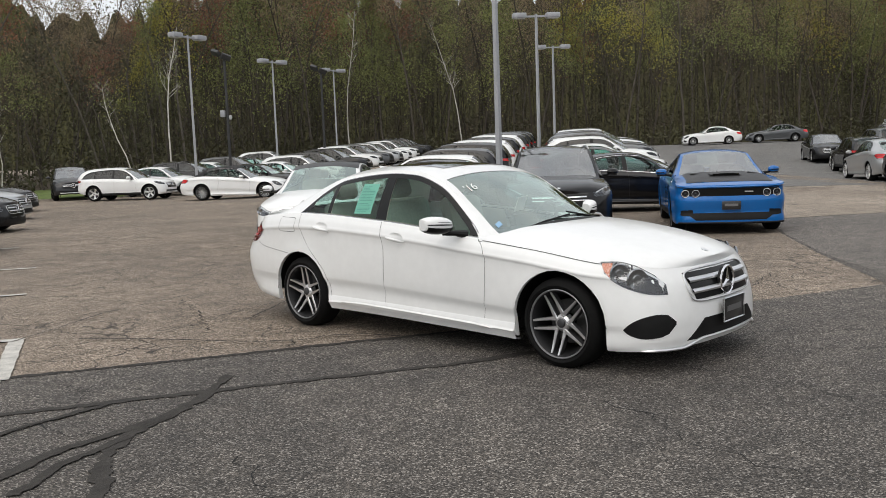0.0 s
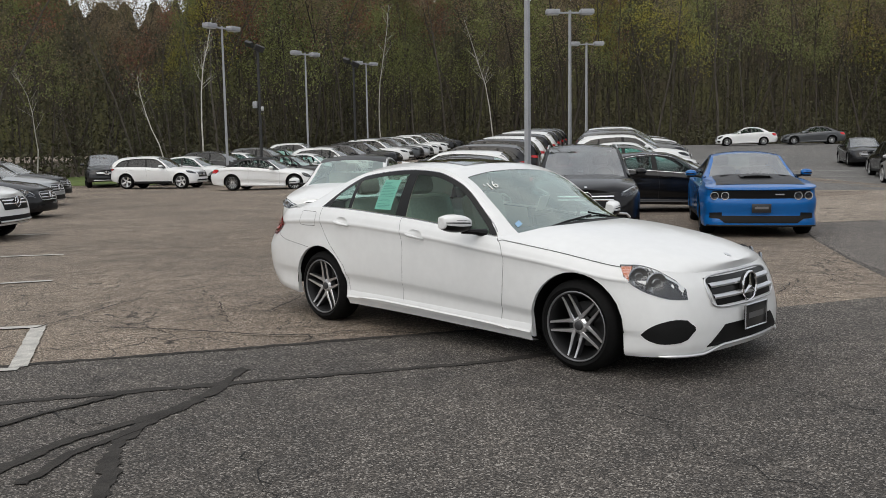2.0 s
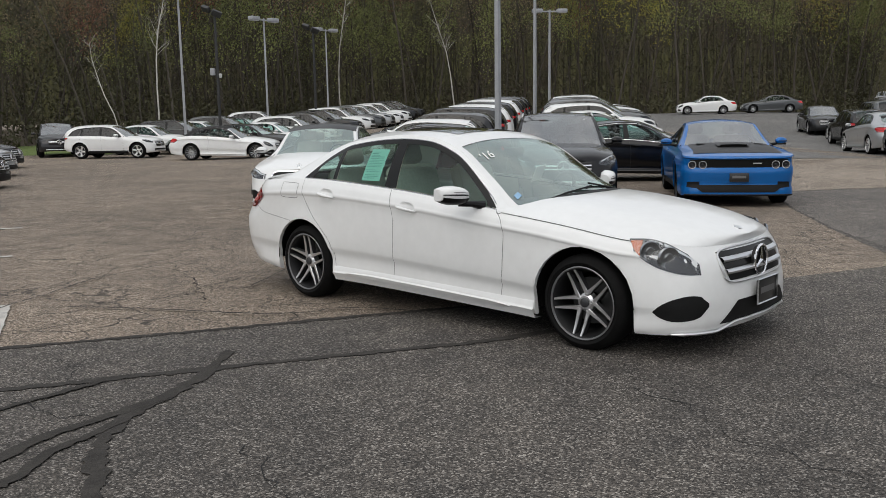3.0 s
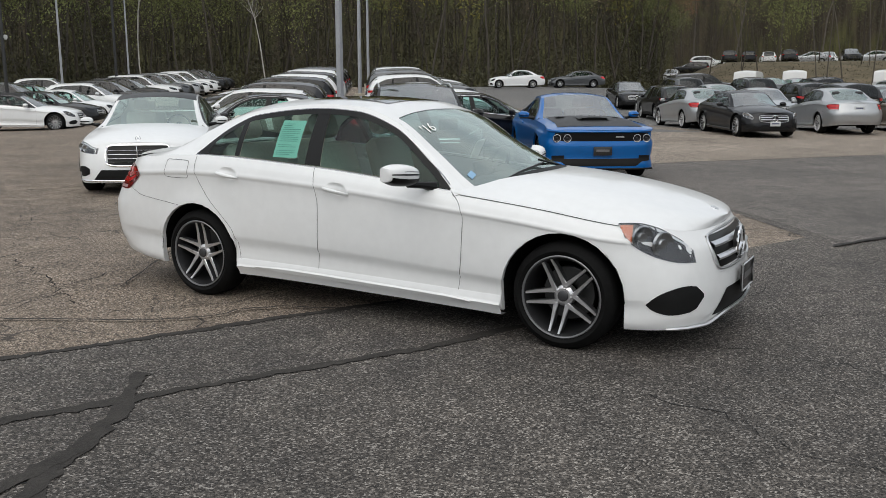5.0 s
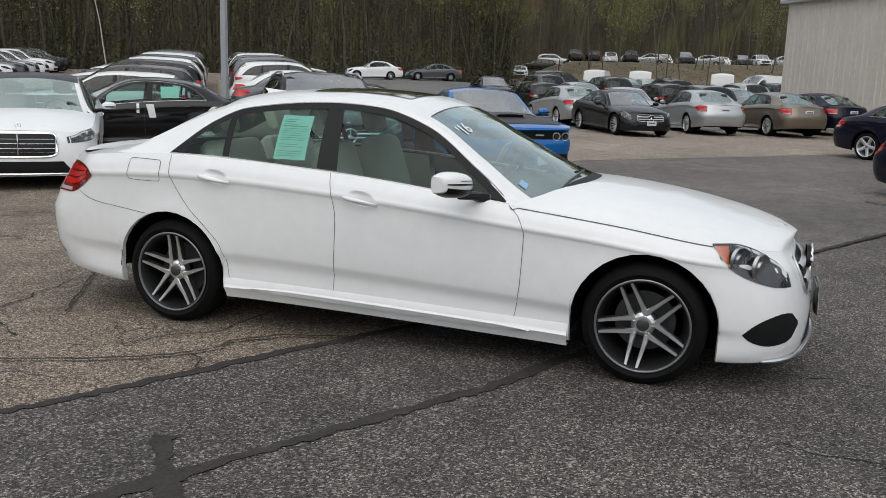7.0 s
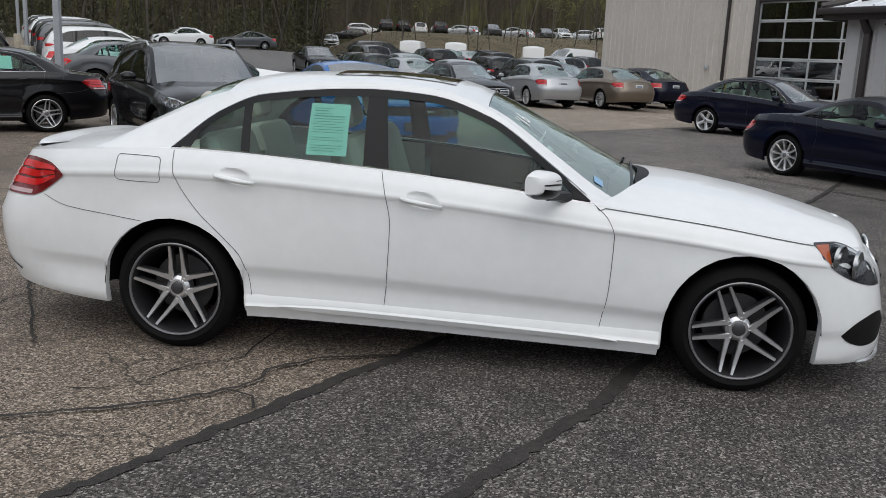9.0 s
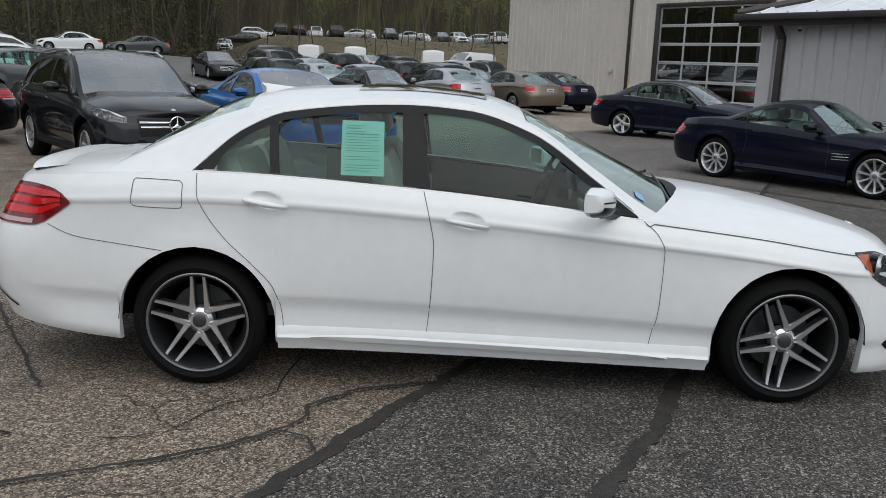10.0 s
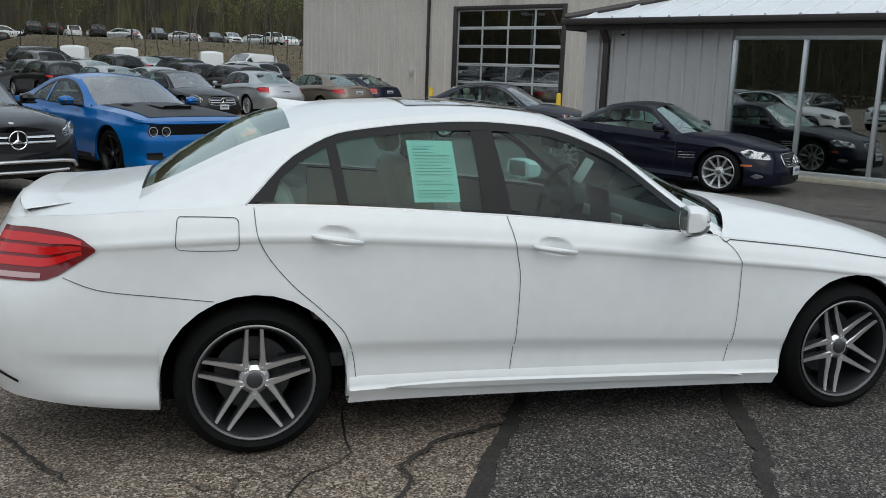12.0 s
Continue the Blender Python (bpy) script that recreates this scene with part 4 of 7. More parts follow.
SUV = dict(
    wb=2.873, rw=0.36, ra=0.425, rim=0.245, flare=0.014, crease=0.84, bow=0.36, ridge=0.012,
    plan=[(-2.40, 0), (-2.39, 0.45), (-2.35, 0.70), (-2.22, 0.85), (-1.95, 0.915), (-1.4, 0.94), (0, 0.945), (1.4, 0.94), (1.8, 0.91), (2.04, 0.81), (2.17, 0.62), (2.24, 0.3), (2.26, 0)],
    sill=[(-2.4, 0.42), (-1.9, 0.34), (-1.0, 0.29), (1.0, 0.29), (1.9, 0.27), (2.26, 0.30)],
    top=[(-2.4, 1.05), (-2.0, 1.10), (-1.0, 1.10), (0.6, 1.02), (1.2, 0.98), (1.75, 0.915), (2.05, 0.86), (2.26, 0.80)],
    crown=[(-2.4, 1.06), (0.8, 1.10), (1.1, 1.085), (1.7, 1.01), (2.0, 0.94), (2.15, 0.88), (2.26, 0.81)],
    in_side=[(0, 0.06), (0.06, 0.03), (0.16, 0.035), (0.3, 0.012), (0.55, 0.0), (0.8, 0.006), (0.86, 0.014), (1.0, 0.07)],
    in_front=[(0, 0.05), (0.12, 0.0), (0.3, 0.0), (0.55, 0.012), (0.8, 0.04), (1, 0.11)],
    in_rear=[(0, 0.06), (0.2, 0.0), (0.45, 0.0), (0.6, 0.03), (0.8, 0.04), (1, 0.06)],
    hood_x=0.72, deck_x=None, screen=(1.08, 0.08, -1.95, -2.36),
    rail_z=[(-2.36, 1.03), (-2.2, 1.28), (-2.0, 1.45), (-1.5, 1.53), (-0.5, 1.575), (0.0, 1.545), (0.35, 1.37), (0.72, 1.07), (0.85, 0.98), (1.08, 0.84)],
    rail_y=[(-2.36, 0.76), (-2.0, 0.65), (-0.5, 0.66), (0.1, 0.68), (0.6, 0.765), (1.08, 0.84)],
    roof_z=[(-2.36, 1.07), (-2.2, 1.37), (-1.98, 1.555), (-1.5, 1.62), (-0.5, 1.642), (0.0, 1.60), (0.2, 1.53), (1.08, 1.06)],
    dlo_top=[(-2.05, 1.10), (-1.86, 1.33), (-1.5, 1.46), (-0.5, 1.525), (0.0, 1.485), (0.35, 1.325), (0.66, 1.05)],
    windows=[("quarter_window", -2.03, -1.42, (0, 0.05)), ("rear_door_window", -1.36, -0.46, (0.05, -0.01)), ("front_door_window", -0.34, 0.60, (-0.04, 0))],
    pillars=[(-1.42, -1.36, (0.05, 0.05)), (-0.46, -0.34, (-0.01, -0.04)), (0.58, 0.66, (0, 0))],
    gaps=[[(-0.38, 1.06), (-0.34, 0.8), (-0.35, 0.36)], [(0.66, 1.0), (0.76, 0.85), (0.74, 0.36)], [(-1.42, 1.08), (-1.38, 0.9), (-1.12, 0.65), (-1.0, 0.4)]],
    handles=[(-1.15, 0.98), (-0.16, 0.95)],
    heads=[(1.70, 2.17, [(1.70, 0.87), (1.82, 0.81), (2.0, 0.765), (2.17, 0.745)], [(1.70, 0.915), (1.9, 0.905), (2.05, 0.875), (2.17, 0.82)], (0, 0), "twin")],
    tails=[(-2.36, -2.06, [(-2.36, 0.93), (-2.2, 0.945), (-2.06, 0.99)], [(-2.36, 1.02), (-2.2, 1.03), (-2.06, 1.01)], (0, 0))],
    fronts=[("grille", 0.46, 0.50, 0.58, 0.80, "trim", 0.004), ("lower_intake", 0.62, 0.6, 0.34, 0.47, "plastic", 0.003)],
    slats=[(0.47, 0.755, 0.03, "chrome"), (0.46, 0.695, 0.03, "chrome"), (0.6, 0.37, 0.04, "satin")],
    rings=[], badge=(0.725, 0.10), plate=None, rear_plate=(0.72, 0.84), intakes=[],
    skirt=True, skirt_paint="plastic", mirror=(0.48, 1.12), wheel="five", alloy=("alloy_dark", "alloy_silver"), inside="leather", rear_side_glass="glass_dark", screen_glass="screen",
    rear_glass="glass_dark",
)
LIMO = stretched(SALOON, 1.056, 1.027, 1.015, roof_paint="trim", plate=None, intakes=[(1.93, 2.28, [(1.93, 0.33), (2.0, 0.29), (2.2, 0.275), (2.31, 0.33)], [(1.93, 0.335), (2.0, 0.40), (2.2, 0.425), (2.31, 0.37)], "plastic")],
                 fronts=[("grille", 0.42, 0.46, 0.44, 0.715, "trim", 0.004), ("lower_intake", 0.66, 0.52, 0.20, 0.375, "plastic", 0.003)],
                 slats=[(0.43, z, 0.012, "chrome") for z in (0.49, 0.54, 0.60, 0.655)], rings=[(0.47, 0.43, 0.735, 0.014, "chrome")], badge=None,
                 heads=[(1.86, 2.33, [(1.86, 0.70), (2.0, 0.63), (2.33, 0.60)], [(1.86, 0.775), (2.1, 0.745), (2.33, 0.68)], (0, 0), "twin")], amber=None,
                 wheel="multi", alloy=("alloy_dark", "alloy_silver"), inside="beige")
SEDAN = stretched(SALOON, 1.0, 1.0, 0.99, screen_glass="screen", rw=0.33, ra=0.385, amber=None, plate=None, wheel="twin", alloy=("alloy_dark", "alloy_silver"), inside="leather")
COMPACT = stretched(SALOON, 0.955, 0.96, 0.985, screen_glass="screen", rw=0.32, ra=0.375, amber=None, plate=None, wheel="multi", alloy=("alloy_dark", "alloy_silver"), inside="leather", rear_plate=(0.74, 0.87))
COUPE = stretched(SALOON, 0.96, 0.965, 0.95, screen_glass="screen", rw=0.33, ra=0.385, amber=None, plate=(0.33, 0.47, "plate_w"), inside="leather", wheel="multi",
                  windows=[("quarter_window", -1.36, -0.62, (0, 0.04)), ("door_window", -0.58, 0.60, (0.04, 0))], pillars=[(-0.62, -0.58, (0.04, 0.04)), (0.57, 0.66, (0, 0))],
                  gaps=[[(0.66, 0.85), (0.75, 0.75), (0.73, 0.28)], [(-0.66, 0.98), (-0.6, 0.75), (-0.66, 0.45), (-0.6, 0.28)]], handles=[(-0.42, 0.86)])
CABRIO = dict(COUPE, roof_paint="plastic", frame_paint="plastic", rear_glass="glass_dark")
SMALL_SUV = stretched(SUV, 0.94, 0.95, 0.925, rw=0.345, ra=0.405, inside="leather", wheel="five")
VAN = stretched(SUV, 1.25, 1.04, 1.0, rw=0.35, ra=0.41, plate=None,
                top=[(-3.0, 1.25), (0.9, 1.2), (1.7, 1.12), (2.3, 1.02), (2.83, 0.9)], crown=[(-3.0, 1.26), (0.9, 1.3), (1.7, 1.28), (2.3, 1.12), (2.83, 0.92)],
                rail_z=[(-2.97, 1.2), (-2.93, 1.92), (-2.6, 2.02), (0.0, 2.04), (0.6, 1.97), (1.1, 1.65), (1.75, 1.1), (2.1, 0.95)],
                rail_y=[(-2.97, 0.90), (-2.6, 0.84), (0, 0.84), (0.6, 0.84), (1.75, 0.92), (2.1, 0.92)],
                roof_z=[(-2.97, 1.22), (-2.94, 2.0), (-2.6, 2.12), (0.0, 2.14), (0.6, 2.07), (1.1, 1.78), (2.1, 1.22)],
                dash_x=2.1, screen=(2.1, 0.62, -2.9, -2.97), hood_x=1.75, dlo_top=[(0.35, 1.2), (0.5, 1.75), (0.9, 1.68), (1.6, 1.2)],
                windows=[("door_window", 0.45, 1.45, (0.05, 0))], pillars=[(1.42, 1.5, (0, 0))], gaps=[], handles=[], mirror=(1.35, 1.5), seat_x=0.4, rear_seat=False,
                tails=[(-2.99, -2.85, [(-2.99, 0.75), (-2.85, 0.76)], [(-2.99, 0.95), (-2.85, 0.95)], (0, 0))], rear_glass="white")
ROADSTER = stretched(SALOON, 0.89, 0.985, 0.9, rw=0.325, ra=0.375, rim=0.243, hood_x=0.50, deck_x=-1.32, bow=0.34, amber=None,
                     screen=(0.84, 0.12, -0.78, -1.36),
                     rail_z=[(-1.36, 0.90), (-1.05, 1.05), (-0.7, 1.175), (-0.3, 1.235), (0.0, 1.215), (0.3, 1.03), (0.55, 0.85), (0.84, 0.70)],
                     rail_y=[(-1.36, 0.70), (-0.7, 0.57), (-0.2, 0.57), (0.2, 0.64), (0.6, 0.77), (0.84, 0.79)],
                     roof_z=[(-1.36, 0.935), (-1.05, 1.12), (-0.75, 1.245), (-0.3, 1.298), (0.05, 1.275), (0.25, 1.19), (0.84, 0.87)],
                     dlo_top=[(-1.12, 0.94), (-0.85, 1.08), (-0.6, 1.165), (-0.3, 1.20), (0.0, 1.175), (0.3, 0.99), (0.50, 0.83)],
                     windows=[("quarter_window", -1.10, -0.68, (0, 0.06)), ("door_window", -0.65, 0.45, (0.06, 0))], pillars=[(-0.68, -0.65, (0.06, 0.06)), (0.43, 0.50, (0, 0))],
                     top=[(-2.31, 0.86), (-1.9, 0.92), (-1.3, 0.945), (-0.4, 0.90), (0.6, 0.82), (1.2, 0.77), (1.6, 0.70), (2.04, 0.62)],
                     crown=[(-2.33, 0.90), (-1.3, 0.96), (0.6, 0.88), (1.1, 0.855), (1.6, 0.755), (2.04, 0.63)],
                     gaps=[[(0.52, 0.83), (0.60, 0.7), (0.58, 0.25)], [(-0.78, 0.92), (-0.72, 0.7), (-0.76, 0.4), (-0.68, 0.25)],
                           [(-1.30, 0.86), (-1.30, 0.78), (-1.22, 0.745), (-1.13, 0.78), (-1.13, 0.86), (-1.21, 0.895), (-1.30, 0.86)]],
                     handles=[(-0.52, 0.80)], heads=[(1.57, 1.76, [(1.57, 0.63), (1.66, 0.555), (1.76, 0.55)], [(1.57, 0.65), (1.66, 0.68), (1.76, 0.655)], (0, 0), "one"),
                                                     (1.765, 1.92, [(1.765, 0.55), (1.92, 0.54)], [(1.765, 0.65), (1.85, 0.645), (1.92, 0.60)], (0, 0), "one")],
                     tails=[(-2.28, -1.93, [(-2.28, 0.62), (-2.1, 0.63), (-1.93, 0.74)], [(-2.28, 0.80), (-2.1, 0.82), (-1.93, 0.80)], (0, 0))],
                     intakes=[(1.70, 1.84, [(1.70, 0.29), (1.77, 0.265), (1.84, 0.29)], [(1.70, 0.30), (1.77, 0.335), (1.84, 0.31)], "lamp_in")],
                     fronts=[("grille", 0.36, 0.40, 0.44, 0.60, "trim", 0.004), ("lower_intake", 0.5, 0.46, 0.2, 0.31, "plastic", 0.003)],
                     slats=[(0.37, z, 0.014, "chrome") for z in (0.47, 0.51, 0.55)], rings=[(0.40, 0.43, 0.615, 0.010, "chrome")], badge=(0.52, 0.085), plate=(0.30, 0.43, "plate_w"),
                     dash_x=0.84, mirror=(0.36, 0.935), wheel="ten", alloy=("alloy_silver", "alloy_silver"), seat_x=-0.48, seat_back=0.44, rear_seat=False, inside="beige", roof_paint="trim", belt="trim")


def longer_nose(k, x0, f):
    """The table with everything ahead of x0 drawn forwards."""
    g = lambda x: x if x < x0 else x0 + (x - x0) * f
    o = dict(k)
    for n in ("plan", "sill", "top", "crown"):
        o[n] = [(g(p[0]), p[1]) for p in k[n]]
    o["heads"] = [(g(a), g(b), [(g(x), z) for x, z in zb], [(g(x), z) for x, z in zt], sl, q) for a, b, zb, zt, sl, q in k["heads"]]
    o["intakes"] = [(g(a), g(b), [(g(x), z) for x, z in zb], [(g(x), z) for x, z in zt], m) for a, b, zb, zt, m in k["intakes"]]
    return o


ROADSTER = dict(longer_nose(ROADSTER, 1.5, 1.22), head_back="lamp_in")
MUSCLE = stretched(SALOON, 1.025, 1.03, 1.0, screen_glass="screen", rw=0.355, ra=0.405, rim=0.255, bow=0.36, ridge=0.0, amber=None, flare=0.02,
                   plan=[(-2.60, 0), (-2.59, 0.5), (-2.55, 0.75), (-2.42, 0.87), (-2.0, 0.945), (-1.5, 0.96), (-0.3, 0.935), (0.6, 0.935), (1.5, 0.955), (2.05, 0.93), (2.27, 0.88), (2.36, 0.75), (2.41, 0.4), (2.42, 0)],
                   sill=[(-2.6, 0.33), (-1.9, 0.24), (1.0, 0.22), (1.9, 0.18), (2.42, 0.20)],
                   top=[(-2.6, 0.96), (-2.2, 1.01), (-1.5, 1.03), (-0.4, 0.98), (0.7, 0.96), (1.5, 0.93), (2.1, 0.88), (2.42, 0.84)],
                   crown=[(-2.6, 1.0), (-2.0, 1.05), (0.7, 1.05), (1.2, 1.03), (1.8, 0.97), (2.2, 0.90), (2.42, 0.845)],
                   in_side=[(0, 0.05), (0.05, 0.02), (0.25, 0.01), (0.5, 0.0), (0.7, 0.0), (0.82, 0.008), (0.86, 0.03), (1.0, 0.075)],
                   in_front=[(0, 0.0), (0.1, 0.0), (0.3, 0.03), (0.55, 0.0), (0.66, 0.0), (0.7, 0.03), (0.93, 0.03), (0.96, 0.0), (1, 0.01)],
                   hood_x=0.62, deck_x=-1.88, screen=(1.0, -0.02, -1.0, -1.92),
                   rail_z=[(-1.92, 1.0), (-1.5, 1.17), (-1.0, 1.325), (-0.5, 1.39), (-0.1, 1.365), (0.25, 1.22), (0.6, 1.02), (0.8, 0.95), (1.0, 0.80)],
                   rail_y=[(-1.92, 0.72), (-1.0, 0.62), (-0.3, 0.62), (0.2, 0.68), (0.7, 0.79), (1.0, 0.82)],
                   roof_z=[(-1.92, 1.04), (-1.5, 1.24), (-1.05, 1.40), (-0.5, 1.455), (-0.05, 1.42), (0.15, 1.36), (1.0, 1.02)],
                   dlo_top=[(-1.25, 1.03), (-1.05, 1.20), (-0.8, 1.30), (-0.45, 1.345), (-0.1, 1.315), (0.25, 1.17), (0.55, 0.97)],
                   windows=[("quarter_window", -1.23, -0.72, (0, 0.05)), ("door_window", -0.66, 0.5, (0.05, 0))], pillars=[(-0.72, -0.66, (0.05, 0.05)), (0.47, 0.55, (0, 0))],
                   pillar_paint="blue", belt="trim",
                   gaps=[[(0.58, 0.95), (0.66, 0.8), (0.62, 0.28)], [(-0.78, 1.0), (-0.72, 0.75), (-0.8, 0.4), (-0.74, 0.28)]], handles=[(-0.58, 0.90)],
                   heads=[], tails=[], tail_in=[(0.25, 0.8, 0.78, 0.9)], intakes=[(2.30, 2.385, [(2.30, 0.34), (2.385, 0.32)], [(2.30, 0.42), (2.385, 0.43)], "plastic")],
                   fronts=[("grille", 0.80, 0.80, 0.65, 0.80, "trim", 0.006), ("lower_intake", 0.58, 0.76, 0.25, 0.375, "plastic", 0.004)], slats=[], rings=[], badge=None,
                   plate=(0.43, 0.575, "plate"), dash_x=1.0, mirror=(0.42, 1.05), wheel="five", alloy=("trim", "trim"), inside="dash", skirt_paint="plastic", rear_plate=None)


# ---------------------------------------------------------------- ground
def land(x, y):
    """Height of the ground: level in front, rising gently to the back, with a bank up to a terrace."""
    r = math.hypot(x, y)
    a = math.degrees(math.atan2(x, y))
    d = y + 0.25 * x
    far = float(smooth01(28, 42, x))
    hump = float(smooth01(-9, -4, x)) * float(smooth01(15, 10, x))
    rise = max(float(smooth01(37, 84, d)), hump * 0.62 * float(smooth01(25, 56, d)))
    z = 0.12 * float(smooth01(22, 34, d)) * float(smooth01(-8, 6, x)) + 1.6 * rise * (1 - 0.5 * far)
    bank = float(smooth01(86, 108, r)) * float(smooth01(25, 31, a)) * float(smooth01(120, 90, a))
    return z + (2.75 + 0.8 * far) * bank


def asphalt(name, base, stone, stain, grain=70.0, net=0.0):
    """Coarse asphalt: pale and dark chips, wide stains, bumpy."""
    m = bpy.data.materials.new(name)
    m.use_nodes = True
    nt = m.node_tree
    p = nt.nodes["Principled BSDF"]
    p.inputs["Roughness"].default_value = 0.8
    p.inputs["Specular IOR Level"].default_value = 0.38
    tc = nt.nodes.new("ShaderNodeTexCoord")
    big, mid, fine_n = (nt.nodes.new("ShaderNodeTexNoise") for _ in range(3))
    for n, sc, d in ((big, 0.35, 5), (mid, 3.0, 4), (fine_n, grain * 1.6, 2)):
        n.inputs["Scale"].default_value, n.inputs["Detail"].default_value = sc, d
        nt.links.new(tc.outputs["Object"], n.inputs["Vector"])
    vor = nt.nodes.new("ShaderNodeTexVoronoi")
    vor.inputs["Scale"].default_value = grain
    nt.links.new(tc.outputs["Object"], vor.inputs["Vector"])
    sep = nt.nodes.new("ShaderNodeSeparateColor")
    nt.links.new(vor.outputs["Color"], sep.inputs[0])
    chip = nt.nodes.new("ShaderNodeValToRGB")
    e = chip.color_ramp.elements
    e[0].position, e[0].color = 0.0, (*[c * 0.22 for c in base], 1)
    e[1].position, e[1].color = 1.0, (*stone, 1)
    for pos, q in ((0.58, 1.0), (0.85, 1.95)):
        chip.color_ramp.elements.new(pos).color = (*[c * q for c in base], 1)
    nt.links.new(sep.outputs[0], chip.inputs[0])
    st = nt.nodes.new("ShaderNodeValToRGB")
    st.color_ramp.elements[0].position, st.color_ramp.elements[0].color = 0.33, (*stain, 1)
    st.color_ramp.elements[1].position, st.color_ramp.elements[1].color = 0.68, (1.25, 1.22, 1.18, 1)
    mixf = nt.nodes.new("ShaderNodeMath")
    mixf.operation = "MULTIPLY_ADD"
    mixf.inputs[1].default_value, mixf.inputs[2].default_value = 0.45, 0.27
    nt.links.new(mid.outputs["Fac"], mixf.inputs[0])
    addf = nt.nodes.new("ShaderNodeMath")
    addf.operation = "MULTIPLY_ADD"
    addf.inputs[1].default_value = 0.55
    nt.links.new(big.outputs["Fac"], addf.inputs[0])
    nt.links.new(mixf.outputs[0], addf.inputs[2])
    sub = nt.nodes.new("ShaderNodeMath")
    sub.operation, sub.inputs[1].default_value = "SUBTRACT", 0.27
    nt.links.new(addf.outputs[0], sub.inputs[0])
    nt.links.new(sub.outputs[0], st.inputs[0])
    mul = nt.nodes.new("ShaderNodeMixRGB")
    mul.blend_type, mul.inputs[0].default_value = "MULTIPLY", 1.0
    nt.links.new(chip.outputs[0], mul.inputs[1])
    nt.links.new(st.outputs[0], mul.inputs[2])
    top = mul
    if net:
        warp, wmx, cells, thin, where, both_m, dark = (nt.nodes.new(n) for n in ("ShaderNodeTexNoise", "ShaderNodeMixRGB", "ShaderNodeTexVoronoi", "ShaderNodeValToRGB", "ShaderNodeValToRGB", "ShaderNodeMath", "ShaderNodeMixRGB"))
        warp.inputs["Scale"].default_value, warp.inputs["Detail"].default_value = 2.5, 5
        nt.links.new(tc.outputs["Object"], warp.inputs["Vector"])
        wmx.blend_type, wmx.inputs[0].default_value = "ADD", 0.55
        nt.links.new(tc.outputs["Object"], wmx.inputs[1])
        nt.links.new(warp.outputs["Color"], wmx.inputs[2])
        cells.feature = "DISTANCE_TO_EDGE"
        cells.inputs["Scale"].default_value = 0.95
        nt.links.new(wmx.outputs[0], cells.inputs["Vector"])
        thin.color_ramp.elements[0].position, thin.color_ramp.elements[0].color = 0.002, (1, 1, 1, 1)
        thin.color_ramp.elements[1].position, thin.color_ramp.elements[1].color = 0.013, (0, 0, 0, 1)
        nt.links.new(cells.outputs["Distance"], thin.inputs[0])
        where.color_ramp.elements[0].position, where.color_ramp.elements[0].color = 0.44, (0, 0, 0, 1)
        where.color_ramp.elements[1].position, where.color_ramp.elements[1].color = 0.56, (net, net, net, 1)
        nt.links.new(big.outputs["Fac"], where.inputs[0])
        both_m.operation = "MULTIPLY"
        nt.links.new(thin.outputs[0], both_m.inputs[0])
        nt.links.new(where.outputs[0], both_m.inputs[1])
        dark.inputs[2].default_value = (0.018, 0.016, 0.015, 1)
        nt.links.new(both_m.outputs[0], dark.inputs[0])
        nt.links.new(mul.outputs[0], dark.inputs[1])
        top = dark
    nt.links.new(top.outputs[0], p.inputs["Base Color"])
    hs = nt.nodes.new("ShaderNodeMath")
    hs.operation = "ADD"
    nt.links.new(vor.outputs["Distance"], hs.inputs[0])
    nt.links.new(fine_n.outputs["Fac"], hs.inputs[1])
    bp = nt.nodes.new("ShaderNodeBump")
    bp.inputs["Strength"].default_value, bp.inputs["Distance"].default_value = 0.7, 0.006
    nt.links.new(hs.outputs[0], bp.inputs["Height"])
    nt.links.new(bp.outputs[0], p.inputs["Normal"])
    return m


ASPHALT_TAN = asphalt("tan_asphalt", (0.206, 0.168, 0.132), (0.56, 0.50, 0.43), (0.52, 0.51, 0.51), 115, 0.9)
ASPHALT_DARK = asphalt("dark_asphalt", (0.089, 0.080, 0.0715), (0.40, 0.375, 0.345), (0.55, 0.55, 0.56), 115)
# cracked dark asphalt, its colour lightened for the sheen of a low view
ASPHALT_DARK_SHEEN = asphalt("worn_asphalt", (0.135, 0.124, 0.113), (0.42, 0.375, 0.345), (0.6, 0.6, 0.6), 115, 0.5)
# tan asphalt again, paler in colour for the sky sheen at a grazing view
ASPHALT_TAN_SHEEN = asphalt("pale_tan_asphalt", (0.275, 0.232, 0.19), (0.60, 0.54, 0.47), (0.6, 0.59, 0.58), 115, 0.8)
ASPHALT_GREY = asphalt("grey_asphalt", (0.15, 0.146, 0.140), (0.20, 0.20, 0.195), (0.75, 0.75, 0.76), 115)
xs = np.r_[np.arange(-900, -80, 40), np.arange(-80, 180, 2.5), np.arange(180, 920, 40)]
ys = np.r_[np.arange(-600, -20, 40), np.arange(-20, 180, 2.5), np.arange(180, 1300, 40)]
ground = part("ground", grid([[(float(x), float(y), land(x, y)) for y in ys] for x in xs], flip=True), ASPHALT_TAN)
tagged(ground, "old tan asphalt of a car lot, cracked and stained", "ground", kind="structure")


